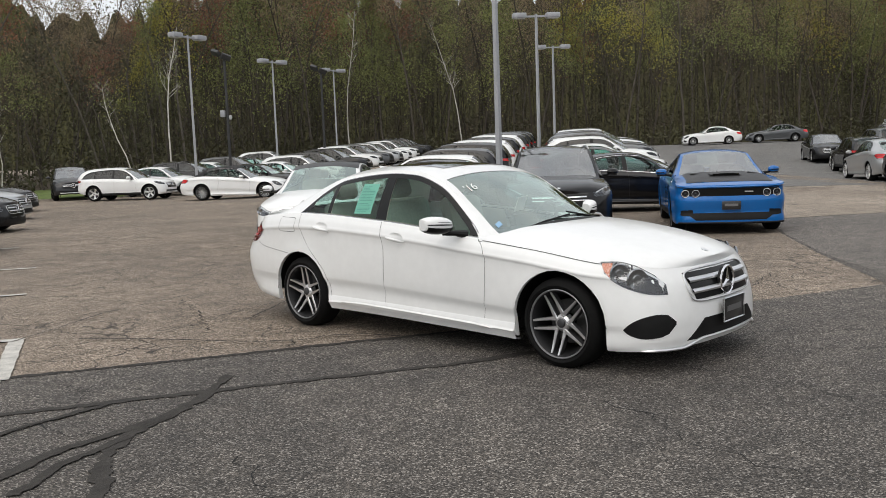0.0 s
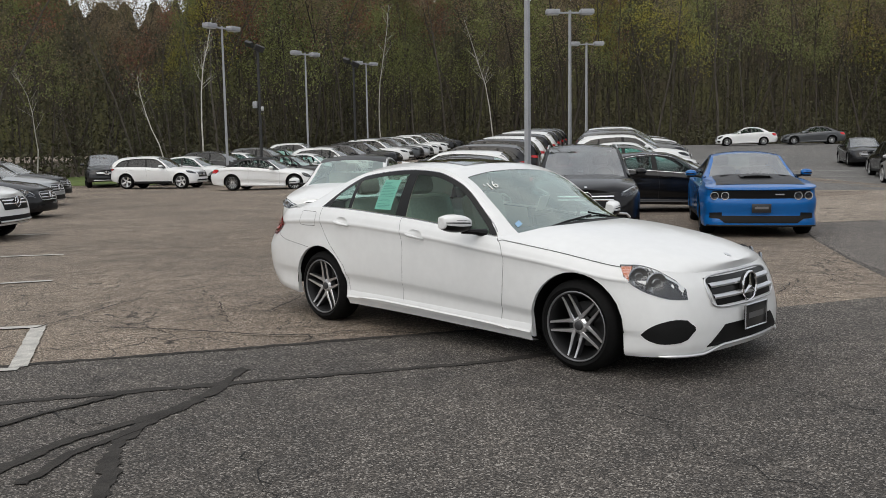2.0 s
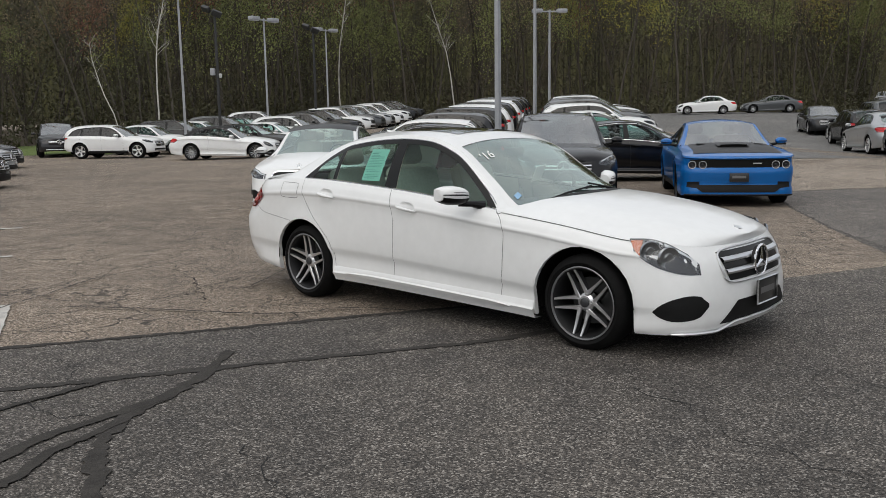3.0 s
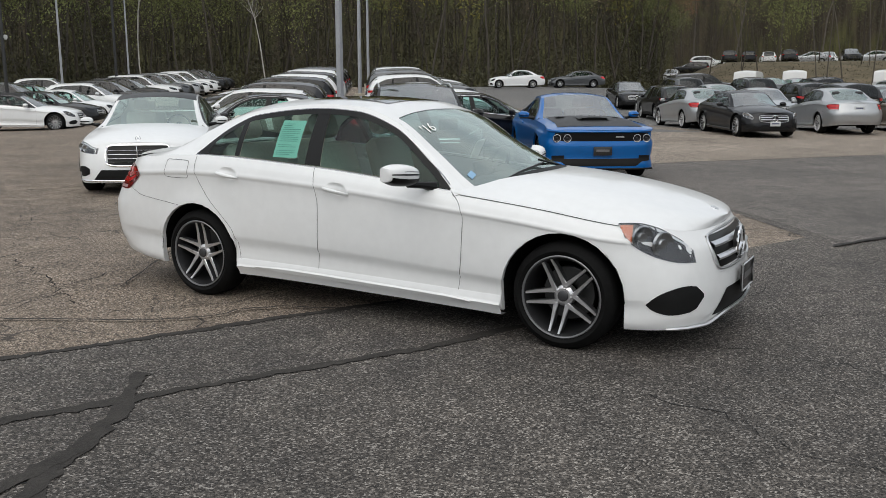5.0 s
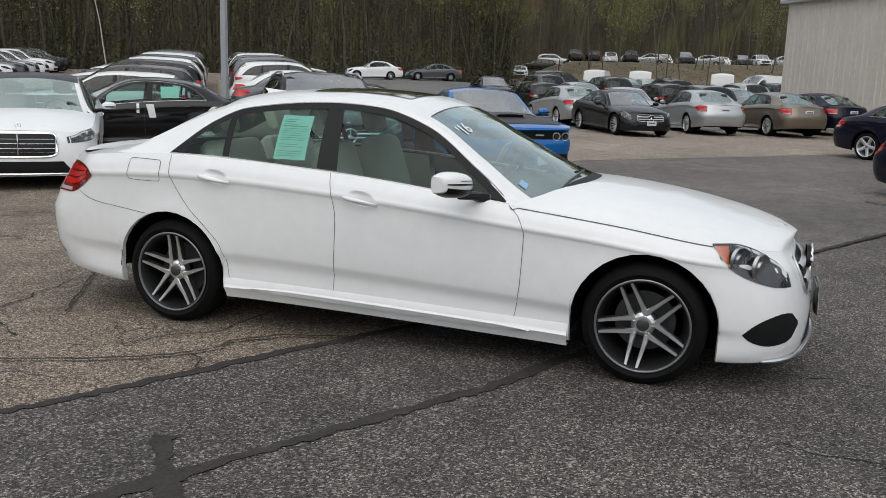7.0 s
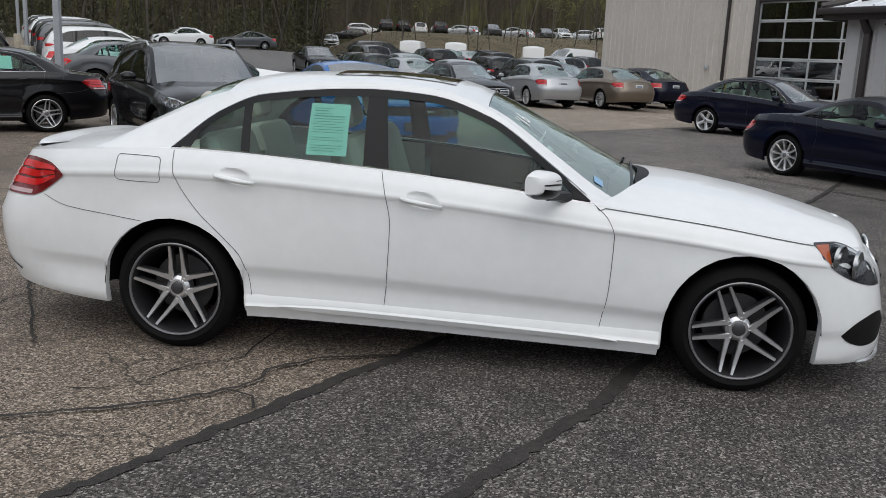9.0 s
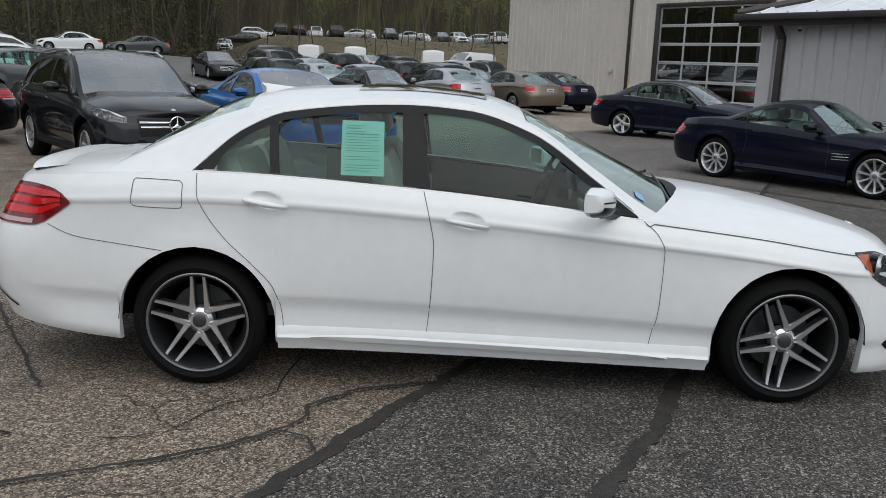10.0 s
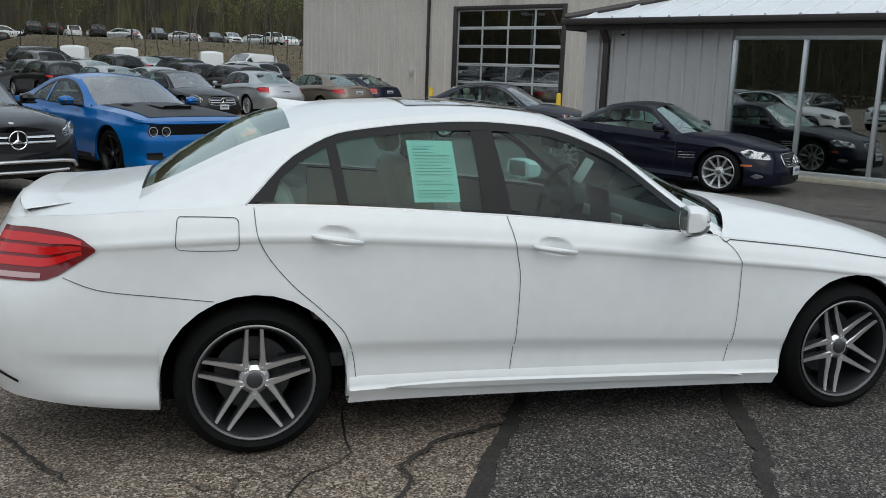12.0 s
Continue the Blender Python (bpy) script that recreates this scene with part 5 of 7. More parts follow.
def sheet(name, label, poly, material, lift, step=2.0):
    """A thin paved sheet over the ground with a slightly ragged edge."""
    rnd = random.Random(5)
    pts = []
    for a, b in zip(poly, poly[1:] + poly[:1]):
        n = max(1, int(math.dist(a, b) / step))
        for i in range(n):
            u = i / n
            j = 0.0 if i == 0 else rnd.uniform(-0.04, 0.04)
            pts.append((a[0] + (b[0] - a[0]) * u + j, a[1] + (b[1] - a[1]) * u + j))
    bm = bmesh.new()
    f = bm.faces.new([bm.verts.new((x, y, land(x, y) + lift)) for x, y in pts])
    if f.normal.z < 0:
        f.normal_flip()
    bmesh.ops.triangulate(bm, faces=bm.faces[:])
    return tagged(part(name, bm, material), label, "pavement", kind="structure")


sheet("pavement_front", "darker coarse asphalt laid beside the old tan surface", [(-40, -6.2), (-3.33, 6.37), (-0.34, 7.33), (2.96, 8.42), (4.7, 9.15), (5.2, 12), (5.78, 14.7), (6.6, 17.6), (8.4, 18.1), (13.1, 18.6), (16, 18.9), (27, 20), (27, -30), (-40, -30)], ASPHALT_DARK, 0.004)

# added sheet, bounded by tar seams; grazing brightness is painted in its lighter grey
sheet("pavement_side", "worn grey asphalt between tar seams beside the garage", [(4.9, 8.7), (8.0, 9.8), (12.5, 11.6), (27, 17), (27, 19.9), (16, 18.8), (13.1, 18.5), (8.4, 18.0), (6.65, 17.5), (5.83, 14.7), (5.25, 12)], ASPHALT_DARK_SHEEN, 0.006)
# added sheet: the far tan's sheen is put into its paler colour
sheet("pavement_middle", "pale tan asphalt before the row of cars by the warehouse", [(6.6, 17.7), (8.4, 18.2), (13.1, 18.7), (16, 19.0), (27, 20.1), (27, 27.4), (8.6, 27.4)], ASPHALT_TAN_SHEEN, 0.004)


def sheet_grid(name, label, x0, x1, y0, y1, slope, material, lift):
    g = grid([[(x + slope * (y - y0), y, land(x + slope * (y - y0), y) + lift) for y in np.arange(y0, y1, 2.0)] for x in np.arange(x0, x1, 2.0)], flip=True)
    return tagged(part(name, g, material), label, "pavement", kind="structure")


sheet_grid("pavement_back", "grey asphalt of the far parking rows", 8.5, 31, 27.5, 80, 0.05, ASPHALT_GREY, 0.006)
tagged(part("verge", grid([[(x, y + 0.4 * math.sin(x), land(x, y) + 0.01) for y in np.linspace(a, b, 6)] for x, a, b in [(-60, 36, 60), (-40, 42, 60), (-28, 45.5, 70), (-22, 45.5, 80), (-18, 45, 90), (-16.2, 44.6, 90)]], flip=True),
            mat("grass", (0.10, 0.14, 0.03), 0.9, vary=0.4, scale=3, bump=0.6, bump_scale=30)), "strip of rough spring grass beside the woods", "grass", kind="structure")


def on_ground(pts, lift=0.006):
    return [(x, y, land(x, y) + lift) for x, y in pts]


def wobble(pts, seed, amp, step=0.12):
    """A run of points with small sideways wander."""
    rnd = random.Random(seed)
    out = []
    for a, b in zip(pts, pts[1:]):
        d = math.dist(a, b)
        n = max(1, int(d / step))
        nx, ny = -(b[1] - a[1]) / d, (b[0] - a[0]) / d
        for i in range(n):
            u, j = i / n, rnd.gauss(0, amp)
            out.append((a[0] + (b[0] - a[0]) * u + nx * j, a[1] + (b[1] - a[1]) * u + ny * j))
    return out + [pts[-1]]


TAR_LINES = [
    ([(-5.6, 5.6), (-3.33, 6.38), (-1.76, 6.87), (-0.72, 7.23), (-0.2, 7.38), (1.4, 7.95)], 0.075),
    ([(-5.2, 4.6), (-2.84, 5.4), (-1.64, 5.79), (-0.53, 6.13), (0.03, 6.29), (0.49, 6.5), (1.2, 6.8)], 0.085),
    ([(-1.60, 6.2), (-1.61, 5.95), (-1.63, 5.6), (-1.72, 5.3), (-1.79, 5.1), (-1.86, 4.86), (-1.85, 4.5), (-1.72, 4.1), (-1.6, 3.7)], 0.10),
    ([(-1.74, 5.22), (-2.0, 4.86), (-2.15, 4.65), (-2.3, 4.2), (-2.4, 3.6)], 0.085),
    ([(-1.85, 4.85), (-2.05, 4.4), (-2.1, 4.0)], 0.075),
    ([(-2.2, 5.55), (-2.5, 5.2), (-2.75, 4.8)], 0.055),
    ([(-3.9, 7.75), (-3.75, 8.3), (-3.6, 9.1), (-3.0, 10.2)], 0.02),
    ([(-3.3, 7.75), (-2.6, 7.62), (-2.26, 7.52), (-1.94, 7.41), (-1.63, 7.34), (-1.43, 7.32), (-1.18, 7.35), (-1.06, 7.48), (-0.76, 7.49), (-0.38, 7.34), (0.1, 7.46)], 0.026),
    ([(-1.36, 7.34), (-1.28, 7.19), (-1.33, 7.05)], 0.018), ([(-0.93, 13.4), (-1.2, 12.0), (-1.61, 10.03), (-1.81, 9.05), (-1.93, 8.42)], 0.018),
    ([(4.6, 8.6), (8.0, 9.8), (12.5, 11.6)], 0.07), ([(7.4, 3.5), (8.4, 8.2), (8.8, 11.5)], 0.06),
]
for i, (pts, w) in enumerate(TAR_LINES):
    run = wobble(pts, i, 0.006 + 0.04 * w, 0.045)
    rnd = random.Random(i + 50)
    slow = [rnd.uniform(0.6, 1.15) for _ in range(len(run) // 5 + 2)]
    geo = strip(on_ground(run, 0.0085 + 0.0012 * i), [w * (slow[q // 5] + (slow[q // 5 + 1] - slow[q // 5]) * (q % 5) / 5) * rnd.uniform(0.82, 1.1) for q in range(len(run))])
    tagged(part("tar_seam", geo, "tar"), "black tar sealant smeared along an asphalt joint", "tar seam", "tar seams", "structure")
CRACKS = [
    
    [(-4.8, 9.3), (-4.2, 9.2), (-3.6, 9.14)], [(-5.5, 11.2), (-4.1, 11.6), (-2.6, 12.6), (-1.6, 12.9)], [(-9, 13.2), (-6, 14.4), (-3.4, 14.6), (-1.0, 15.4)],
    [(-12, 17), (-8, 18.6), (-4, 18.4), (0, 19.6)], [(-2.4, 8.6), (-1.9, 9.3), (-1.2, 9.9)], [(-3.0, 9.9), (-2.5, 8.8), (-2.2, 8.0)], [(1.6, 9.6), (2.9, 10.4), (3.4, 11.6), (4.4, 12.0)],
    [(2.6, 8.9), (3.3, 9.3), (3.9, 10.3), (4.6, 10.6)], [(3.0, 12.8), (3.8, 11.9), (4.9, 11.6)],
    [(-2.6, 5.2), (-2.3, 5.0), (-1.9, 4.9)],
]
FINE_CRACKS = [[(2.4, 7.0), (3.4, 6.9), (4.6, 7.4), (6.2, 7.3)], [(2.6, 6.4), (3.6, 6.2), (5.0, 6.6)], [(0.9, 5.2), (1.15, 4.9), (1.2, 4.4), (1.6, 3.9)], [(-1.2, 4.4), (-0.9, 4.0), (-0.8, 3.5)],
               [(3.2, 7.6), (4.2, 7.9), (5.6, 7.8)], [(1.6, 6.0), (2.2, 5.4), (2.5, 4.6)], [(-2.9, 6.2), (-2.5, 5.9), (-2.45, 5.6)]]
rnd = random.Random(9)
geos = []
for i, c in enumerate(CRACKS):
    run = wobble(c, 100 + i, 0.03, 0.10)
    geos.append(strip(on_ground(run, 0.0075), [rnd.uniform(0.004, 0.017) for _ in run]))
for i, c in enumerate(FINE_CRACKS):
    run = wobble(c, 300 + i, 0.03, 0.07)
    geos.append(strip(on_ground(run, 0.0075), [rnd.uniform(0.002, 0.009) for _ in run]))
for i in range(170):
    x, y, a = rnd.uniform(-9, 6), rnd.uniform(7.0, 20), rnd.uniform(0, 6.28)
    if y < 7.6 + 0.34 * x or x > 4.6:
        continue
    run = [(x, y)]
    for _ in range(rnd.randint(5, 16)):
        a += rnd.gauss(0, 0.45)
        run.append((run[-1][0] + 0.13 * math.cos(a), run[-1][1] + 0.13 * math.sin(a)))
    geos.append(strip(on_ground(run, 0.0065), [rnd.uniform(0.003, 0.012) for _ in run]))
tagged(part("asphalt_cracks", merge(*geos), "crack"), "fine dark cracks running through the old asphalt", "cracks", kind="stuff")
for i, (pts, w) in enumerate((([(-7.6, 13.42), (-6.37, 13.68)], 0.10), ([(-6.6, 10.25), (-5.18, 10.79)], 0.10), ([(-4.9, 7.62), (-3.84, 7.85)], 0.11), ([(-3.88, 7.78), (-3.30, 6.30)], 0.13), ([(-3.27, 6.25), (-4.3, 6.02)], 0.09),
                              ([(-9.2, 17.2), (-8.4, 17.4)], 0.10), ([(13.2, 34.5), (16.2, 32.8)], 0.10), ([(14.6, 39), (17.5, 37.6)], 0.10), ([(16, 43.4), (18.4, 42.4)], 0.10))):
    tagged(part("parking_line", strip(on_ground(wobble(pts, i, 0.004), 0.012), w), "line"), "worn white painted parking line on the asphalt", "line", "parking lines", "structure")


def place(x, y, deg, z=None):
    return pose(x, y, land(x, y) if z is None else z, 0, 0, deg)


# ---------------------------------------------------------------- buildings
M["siding"] = mat("ribbed_steel_siding", (0.60, 0.555, 0.50), 0.5, 0.1, vary=0.06, scale=0.8, bump=0.05, bump_scale=4)
M["siding_grey"] = mat("grey_steel_siding", (0.50, 0.49, 0.485), 0.5, 0.1, vary=0.05, scale=0.8, bump=0.05, bump_scale=4)
M["brown"] = mat("dark_brown_trim", (0.035, 0.028, 0.026), 0.45, vary=0.15, scale=4)
M["white_roof"] = mat("white_metal_roof", (0.74, 0.75, 0.77), 0.4, 0.1, vary=0.06, scale=1.2)
M["alu"] = mat("aluminium_frame", (0.72, 0.73, 0.74), 0.35, 0.7, vary=0.05, scale=5)
M["concrete"] = mat("concrete_kerb", (0.42, 0.38, 0.30), 0.85, vary=0.2, scale=4, bump=0.4, bump_scale=40)
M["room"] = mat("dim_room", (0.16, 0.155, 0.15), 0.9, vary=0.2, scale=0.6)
M["shop_glass"] = glass_mat("shop_glass", (0.50, 0.60, 0.57), 0.95, 0.3)
M["door_glass"] = glass_mat("garage_glass", (0.45, 0.46, 0.46), 0.9, 0.22)

MAIN = pose(28.0, 32.2, 0, 0, 0, -7.8)


def along(m, x0, x1, s0, s1, z0, z1, bev=0.0):
    """A box in a wall's frame: x into the house, s along it from its corner, z up."""
    return moved(box(x0, x1, -s1, -s0, z0, z1, bev), m)


def ribbed(m, s0, s1, z0, z1, pitch, depth, ribw, x=0.0):
    """One siding panel with standing ribs."""
    prof = []
    n = max(1, round((s1 - s0) / pitch))
    p = (s1 - s0) / n
    for i in range(n):
        a = s0 + i * p
        prof += [(a, 0), (a + p - ribw, 0), (a + p - ribw * 0.75, -depth), (a + p - ribw * 0.25, -depth)]
    prof.append((s1, 0))
    return moved(grid([[(x + d, -s, z0), (x + d, -s, z1)] for s, d in prof]), m)


wall_main = tagged(part("wall_main", merge(along(MAIN, 0.03, 0.28, -0.5, 8.3, 0.0, 5.45), along(MAIN, 0.03, 0.28, 13.55, 30, 0.0, 5.45), along(MAIN, 0.03, 0.28, 8.3, 13.55, 4.25, 5.45)), "siding"),
                   "tall warehouse wall clad in beige ribbed steel", "wall", kind="structure")
s = -0.5
while s < 24:
    e = min(s + 0.9, 8.33) if s < 8.33 else (min(s + 0.9, 13.52) if s < 13.52 else s + 0.9)
    z0 = 4.25 if 8.3 <= s < 13.5 else 0.06
    part("panel", ribbed(MAIN, s, e - 0.004, z0, 5.42, 0.3, 0.042, 0.07), "siding", wall_main)
    s = e
tagged(part("wall_side", moved(box(0.28, 22, 0.25, 0.5, 0, 5.45), MAIN), "siding"), "plain end wall of the warehouse", "wall", kind="structure")
tagged(part("roof_main", merge(moved(grid([[(-0.35, 0.8, 5.5), (12, 0.8, 7.0), (24, 0.8, 5.5)], [(-0.35, -31, 5.5), (12, -31, 7.0), (24, -31, 5.5)]]), MAIN),
                               along(MAIN, -0.30, 0.1, -0.75, 31, 5.40, 5.56, 0.02)), "white_roof"), "low metal roof of the warehouse with its eave", "roof", kind="structure")
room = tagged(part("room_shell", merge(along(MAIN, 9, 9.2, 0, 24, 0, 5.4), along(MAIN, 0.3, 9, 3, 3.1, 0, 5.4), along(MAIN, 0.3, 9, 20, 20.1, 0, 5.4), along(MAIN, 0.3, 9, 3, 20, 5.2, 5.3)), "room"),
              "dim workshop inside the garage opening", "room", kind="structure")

# garage door with its frame
gd = empty("garage_door", MAIN, "glazed sectional garage door in an aluminium frame, closed", "garage door", kind="structure")
G0, G1, GT = 8.50, 13.36, 4.16
part("door_frame", merge(box(-0.05, 0.16, -G0, -G0 + 0.17, 0, GT + 0.14, 0.01), box(-0.05, 0.16, -G1 - 0.17, -G1, 0, GT + 0.14, 0.01), box(-0.05, 0.16, -G1, -G0, GT, GT + 0.14, 0.01)), "brown", gd)
rows_n, cols_n = 6, 4
hgt, wid = GT / rows_n, (G1 - G0) / cols_n
for r in range(rows_n):
    z0 = r * hgt
    rails = [box(0.05, 0.10, -G1, -G0, z0 + 0.004, z0 + 0.055, 0.004), box(0.05, 0.10, -G1, -G0, z0 + hgt - 0.055, z0 + hgt - 0.004, 0.004)]
    for c in range(cols_n + 1):
        y = -G0 - c * wid
        rails.append(box(0.052, 0.098, y - 0.035 if c else y - 0.06, y + 0.035 if c < cols_n and c else (y if not c else y + 0.06), z0 + 0.055, z0 + hgt - 0.055))
    sec = part("door_section", merge(*rails), "alu", gd)
    for c in range(cols_n):
        y = -G0 - c * wid
        pane = part("pane", box(0.072, 0.078, y - wid + 0.035, y - 0.035, z0 + 0.05, z0 + hgt - 0.05), "door_glass", sec, smooth=False)
        pane.visible_shadow = False

dp = empty("downpipe", MAIN @ pose(-0.06, -7.06, 0), "square brown downpipe on the beige steel wall", "downpipe", "downpipes")
part("pipe", box(-0.05, 0.05, -0.05, 0.05, 0.1, 5.35, 0.012), "brown", dp)
for z in (1.0, 2.7, 4.4):
    part("bracket", box(-0.058, 0.055, -0.075, 0.075, z, z + 0.03, 0.004), "brown", dp)
wl = empty("wall_lamp", MAIN @ pose(-0.1, -10.85, 4.62), "small brown floodlight above the garage door", "lamp")
part("housing", box(-0.28, -0.1, -0.2, 0.2, -0.02, 0.14, 0.03), "brown", wl)
part("arm", box(-0.1, 0.08, -0.04, 0.04, 0.0, 0.06, 0.01), "brown", wl)
part("lens", box(-0.27, -0.12, -0.17, 0.17, -0.035, -0.022), "lampglass", wl)
for k_s in (13.75, 7.75):
    bo = empty("bollard", MAIN @ pose(-0.6, -k_s, 0), "short yellow steel bollard guarding the garage door", "bollard", "bollards")
    part("post", lathe([(0, 1.14), (0.05, 1.13), (0.085, 1.08), (0.085, 0.0)], 16, "z"), "yellow", bo)
ob = empty("outlet_box", MAIN @ pose(-0.08, -6.2, 1.7), "small grey outlet box on the steel wall", "outlet box")
part("cover", box(-0.04, 0.04, -0.07, 0.07, -0.09, 0.09, 0.01), "alu", ob)

# low annex with shop windows
ANNEX = pose(13.1, 11.9, 0, 0, 0, -9.8)
wall_annex = tagged(part("wall_annex", merge(along(ANNEX, 0.03, 0.25, -0.74, 2.36, 0, 2.62), along(ANNEX, 0.03, 0.25, 2.36, 14.9, 2.48, 2.62), along(ANNEX, 0.03, 0.25, 14.9, 19, 0, 2.62), moved(box(0.25, 13, 0.5, 0.74, 0, 2.62), ANNEX)), "siding_grey"),
                    "low annex wall clad in grey steel panels", "wall", kind="structure")
s = -0.74
while s < 2.3:
    e = min(s + 0.31, 2.33)
    part("panel", ribbed(ANNEX, s, e - 0.002, 0.1, 2.6, 0.31, 0.055, 0.06), "siding_grey", wall_annex)
    s = e
part("panel", moved(box(-0.004, 0.03, 0.74, 0.78, 0.1, 2.6), ANNEX), "siding_grey", wall_annex)
sf = empty("window_1", ANNEX, "tall shop window in a pale aluminium frame, reflecting parked cars", "window", kind="structure")
W0, NW = 2.36, 10
part("window_frame", merge(box(-0.03, 0.10, -W0 - NW * 1.25, -W0, 2.41, 2.48, 0.006), box(-0.03, 0.10, -W0 - NW * 1.25, -W0, 0.09, 0.17, 0.006)), "alu", sf)
for i in range(NW + 1):
    part("mullion", box(-0.035, 0.11, -W0 - i * 1.25 - 0.03, -W0 - i * 1.25 + 0.03, 0.17, 2.41, 0.006), "alu", sf)
for i in range(NW):
    pane = part("pane", box(0.03, 0.038, -W0 - (i + 1) * 1.25 + 0.03, -W0 - i * 1.25 - 0.03, 0.17, 2.41), "shop_glass", sf, smooth=False)
    pane.visible_shadow = False
part("window_sill", box(-0.12, 0.14, -W0 - NW * 1.25, -W0, -0.02, 0.09, 0.015), "concrete", sf)
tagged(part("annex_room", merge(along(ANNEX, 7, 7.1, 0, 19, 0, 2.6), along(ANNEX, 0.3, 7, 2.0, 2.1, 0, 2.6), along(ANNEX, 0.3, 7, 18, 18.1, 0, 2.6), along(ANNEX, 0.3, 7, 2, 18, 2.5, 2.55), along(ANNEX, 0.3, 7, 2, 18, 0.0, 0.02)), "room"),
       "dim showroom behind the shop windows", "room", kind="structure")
# hipped white roof with ribs, dark gutter
ro = 0.36
P0, P1, P2 = (-ro, 0.74 + ro, 2.80), (7.0, -6.0, 5.0), (-ro, -19.5, 2.80)
roof_a = tagged(part("roof_annex", moved(([P0, P1, (7.0, -19.5, 5.0), P2, (14, 0.74 + ro, 2.80)], [(0, 1, 2, 3), (0, 4, 1)]), ANNEX), "white_roof", smooth=False), "low hipped roof of white ribbed metal", "roof", kind="structure")
for i in range(30):
    y = 0.62 - i * 0.6
    reach = min(1.0, max(0.02, (1.10 - y) / 7.1))
    x1 = -ro + 7.36 * reach
    rib = merge(tube([(-ro + 0.02, y, 2.815), (x1, y, 2.815 + 2.2 * reach)], 0.028, 6))
    part("roof_rib", moved(rib, ANNEX), "white_roof", roof_a)
hip = part("hip_cap", moved(tube([(-ro - 0.02, 0.74 + ro, 2.83), (7.0, -6.0, 5.05)], 0.075, 6), ANNEX), "brown", roof_a)
gut = empty("gutter", ANNEX, "dark brown gutter along the annex eave", "gutter")
part("fascia", box(-ro + 0.02, -ro + 0.06, -19.5, 0.74 + ro - 0.02, 2.58, 2.80, 0.006), "brown", gut)
part("trough", box(-ro - 0.10, -ro + 0.018, -19.5, 0.74 + ro + 0.03, 2.68, 2.80, 0.02), "brown", gut)
part("soffit", box(-ro + 0.06, 0.02, -19.5, 0.74 + ro - 0.06, 2.60, 2.63), "brown", gut)
part("return", box(-ro + 0.02, 3, 0.74 + ro - 0.06, 0.74 + ro - 0.02, 2.58, 2.80, 0.006), "brown", gut)
dpa = empty("downpipe", ANNEX @ pose(-0.09, 0.25, 0), "square dark downpipe at the corner of the annex", "downpipe", "downpipes")
part("pipe", box(-0.045, 0.045, -0.06, 0.06, 0.1, 2.4, 0.012), "brown", dpa)
part("elbow", moved(box(-0.045, 0.045, -0.06, 0.06, 0, 0.36, 0.012), pose(0.0, 0, 2.36, 0, -38, 0)), "brown", dpa)
sc = empty("security_camera", ANNEX @ pose(-0.08, -0.1, 2.52), "small white dome camera under the eave", "camera")
part("base", lathe([(0, 0.05), (0.045, 0.045), (0.05, 0.0), (0, 0.0)], 14, "z"), "white", sc)
part("dome", lathe([(0.04, 0.0), (0.036, -0.02), (0.02, -0.036), (0, -0.04)], 14, "z"), "trim", sc)


# ---------------------------------------------------------------- lamp posts
def lamp_post(x, y, h, turn, arms, group="lot lamps"):
    e = empty("street_lamp", place(x, y, turn), "tall grey lamp post with flat box heads", "street lamp", group)
    part("base", lathe([(0.0, 0.75), (0.23, 0.74), (0.25, 0.70), (0.25, 0.0)], 20, "z"), "concrete", e)
    part("pole", tube([(0, 0, 0.74), (0, 0, h)], [0.085, 0.062], 4), "pole", e, smooth=False)
    for sgn in arms:
        a = part("arm", box(min(0, sgn * 0.5), max(0, sgn * 0.5), -0.03, 0.03, h - 0.14, h - 0.06, 0.01), "pole", e)
        hd = part("lamp_head", box(min(sgn * 0.45, sgn * 1.05), max(sgn * 0.45, sgn * 1.05), -0.2, 0.2, h - 0.17, h + 0.05, 0.04), "pole", a)
        part("diffuser", box(min(sgn * 0.5, sgn * 1.0), max(sgn * 0.5, sgn * 1.0), -0.16, 0.16, h - 0.185, h - 0.168), "lampglass", a)
    return e


lamp_post(1.57, 22.1, 8.2, 5, (1, -1))
lamp_post(4.63, 39.25, 6.95, 5, (1, -1))
lamp_post(7.35, 53.9, 6.78, 5, (1, -1))
lamp_post(-11.4, 41.8, 7.55, 60, (1, -1))
lamp_post(-9.3, 51.8, 7.1, 55, (1, -1))
lamp_post(-7.15, 64.3, 7.1, 50, (1, -1))
for x, y, h, box_z in ((-11.2, 48.0, 7.15, 3.9), (-7.15, 57.0, 6.7, None)):
    e = empty("flood_light", place(x, y, 0), "dark slim pole carrying floodlights at its top", "flood light", "floodlight poles")
    part("pole", tube([(0, 0, 0), (0, 0, h)], [0.09, 0.07], 8), "pole_dark", e)
    for sgn in (-1, 1):
        part("lamp", moved(box(-0.26, 0.26, -0.10, 0.10, -0.16, 0.16, 0.03), pose(sgn * 0.27 - 0.15, -0.1, h + 0.05 - sgn * 0.12, 35, 18, sgn * 35)), "pole_dark", e)
    if box_z:
        part("control_box", box(-0.36, -0.12, -0.15, 0.1, box_z, box_z + 0.36, 0.03), "pole", e)
        part("camera", moved(lathe([(0, 0.14), (0.08, 0.12), (0.09, 0.0), (0.06, -0.09), (0, -0.10)], 12, "z"), pose(0.17, -0.1, box_z - 0.05)), "alu", e)
cone = empty("traffic_cone", place(22.6, 46.0, 0), "orange traffic cone beside the parked cars", "cone")
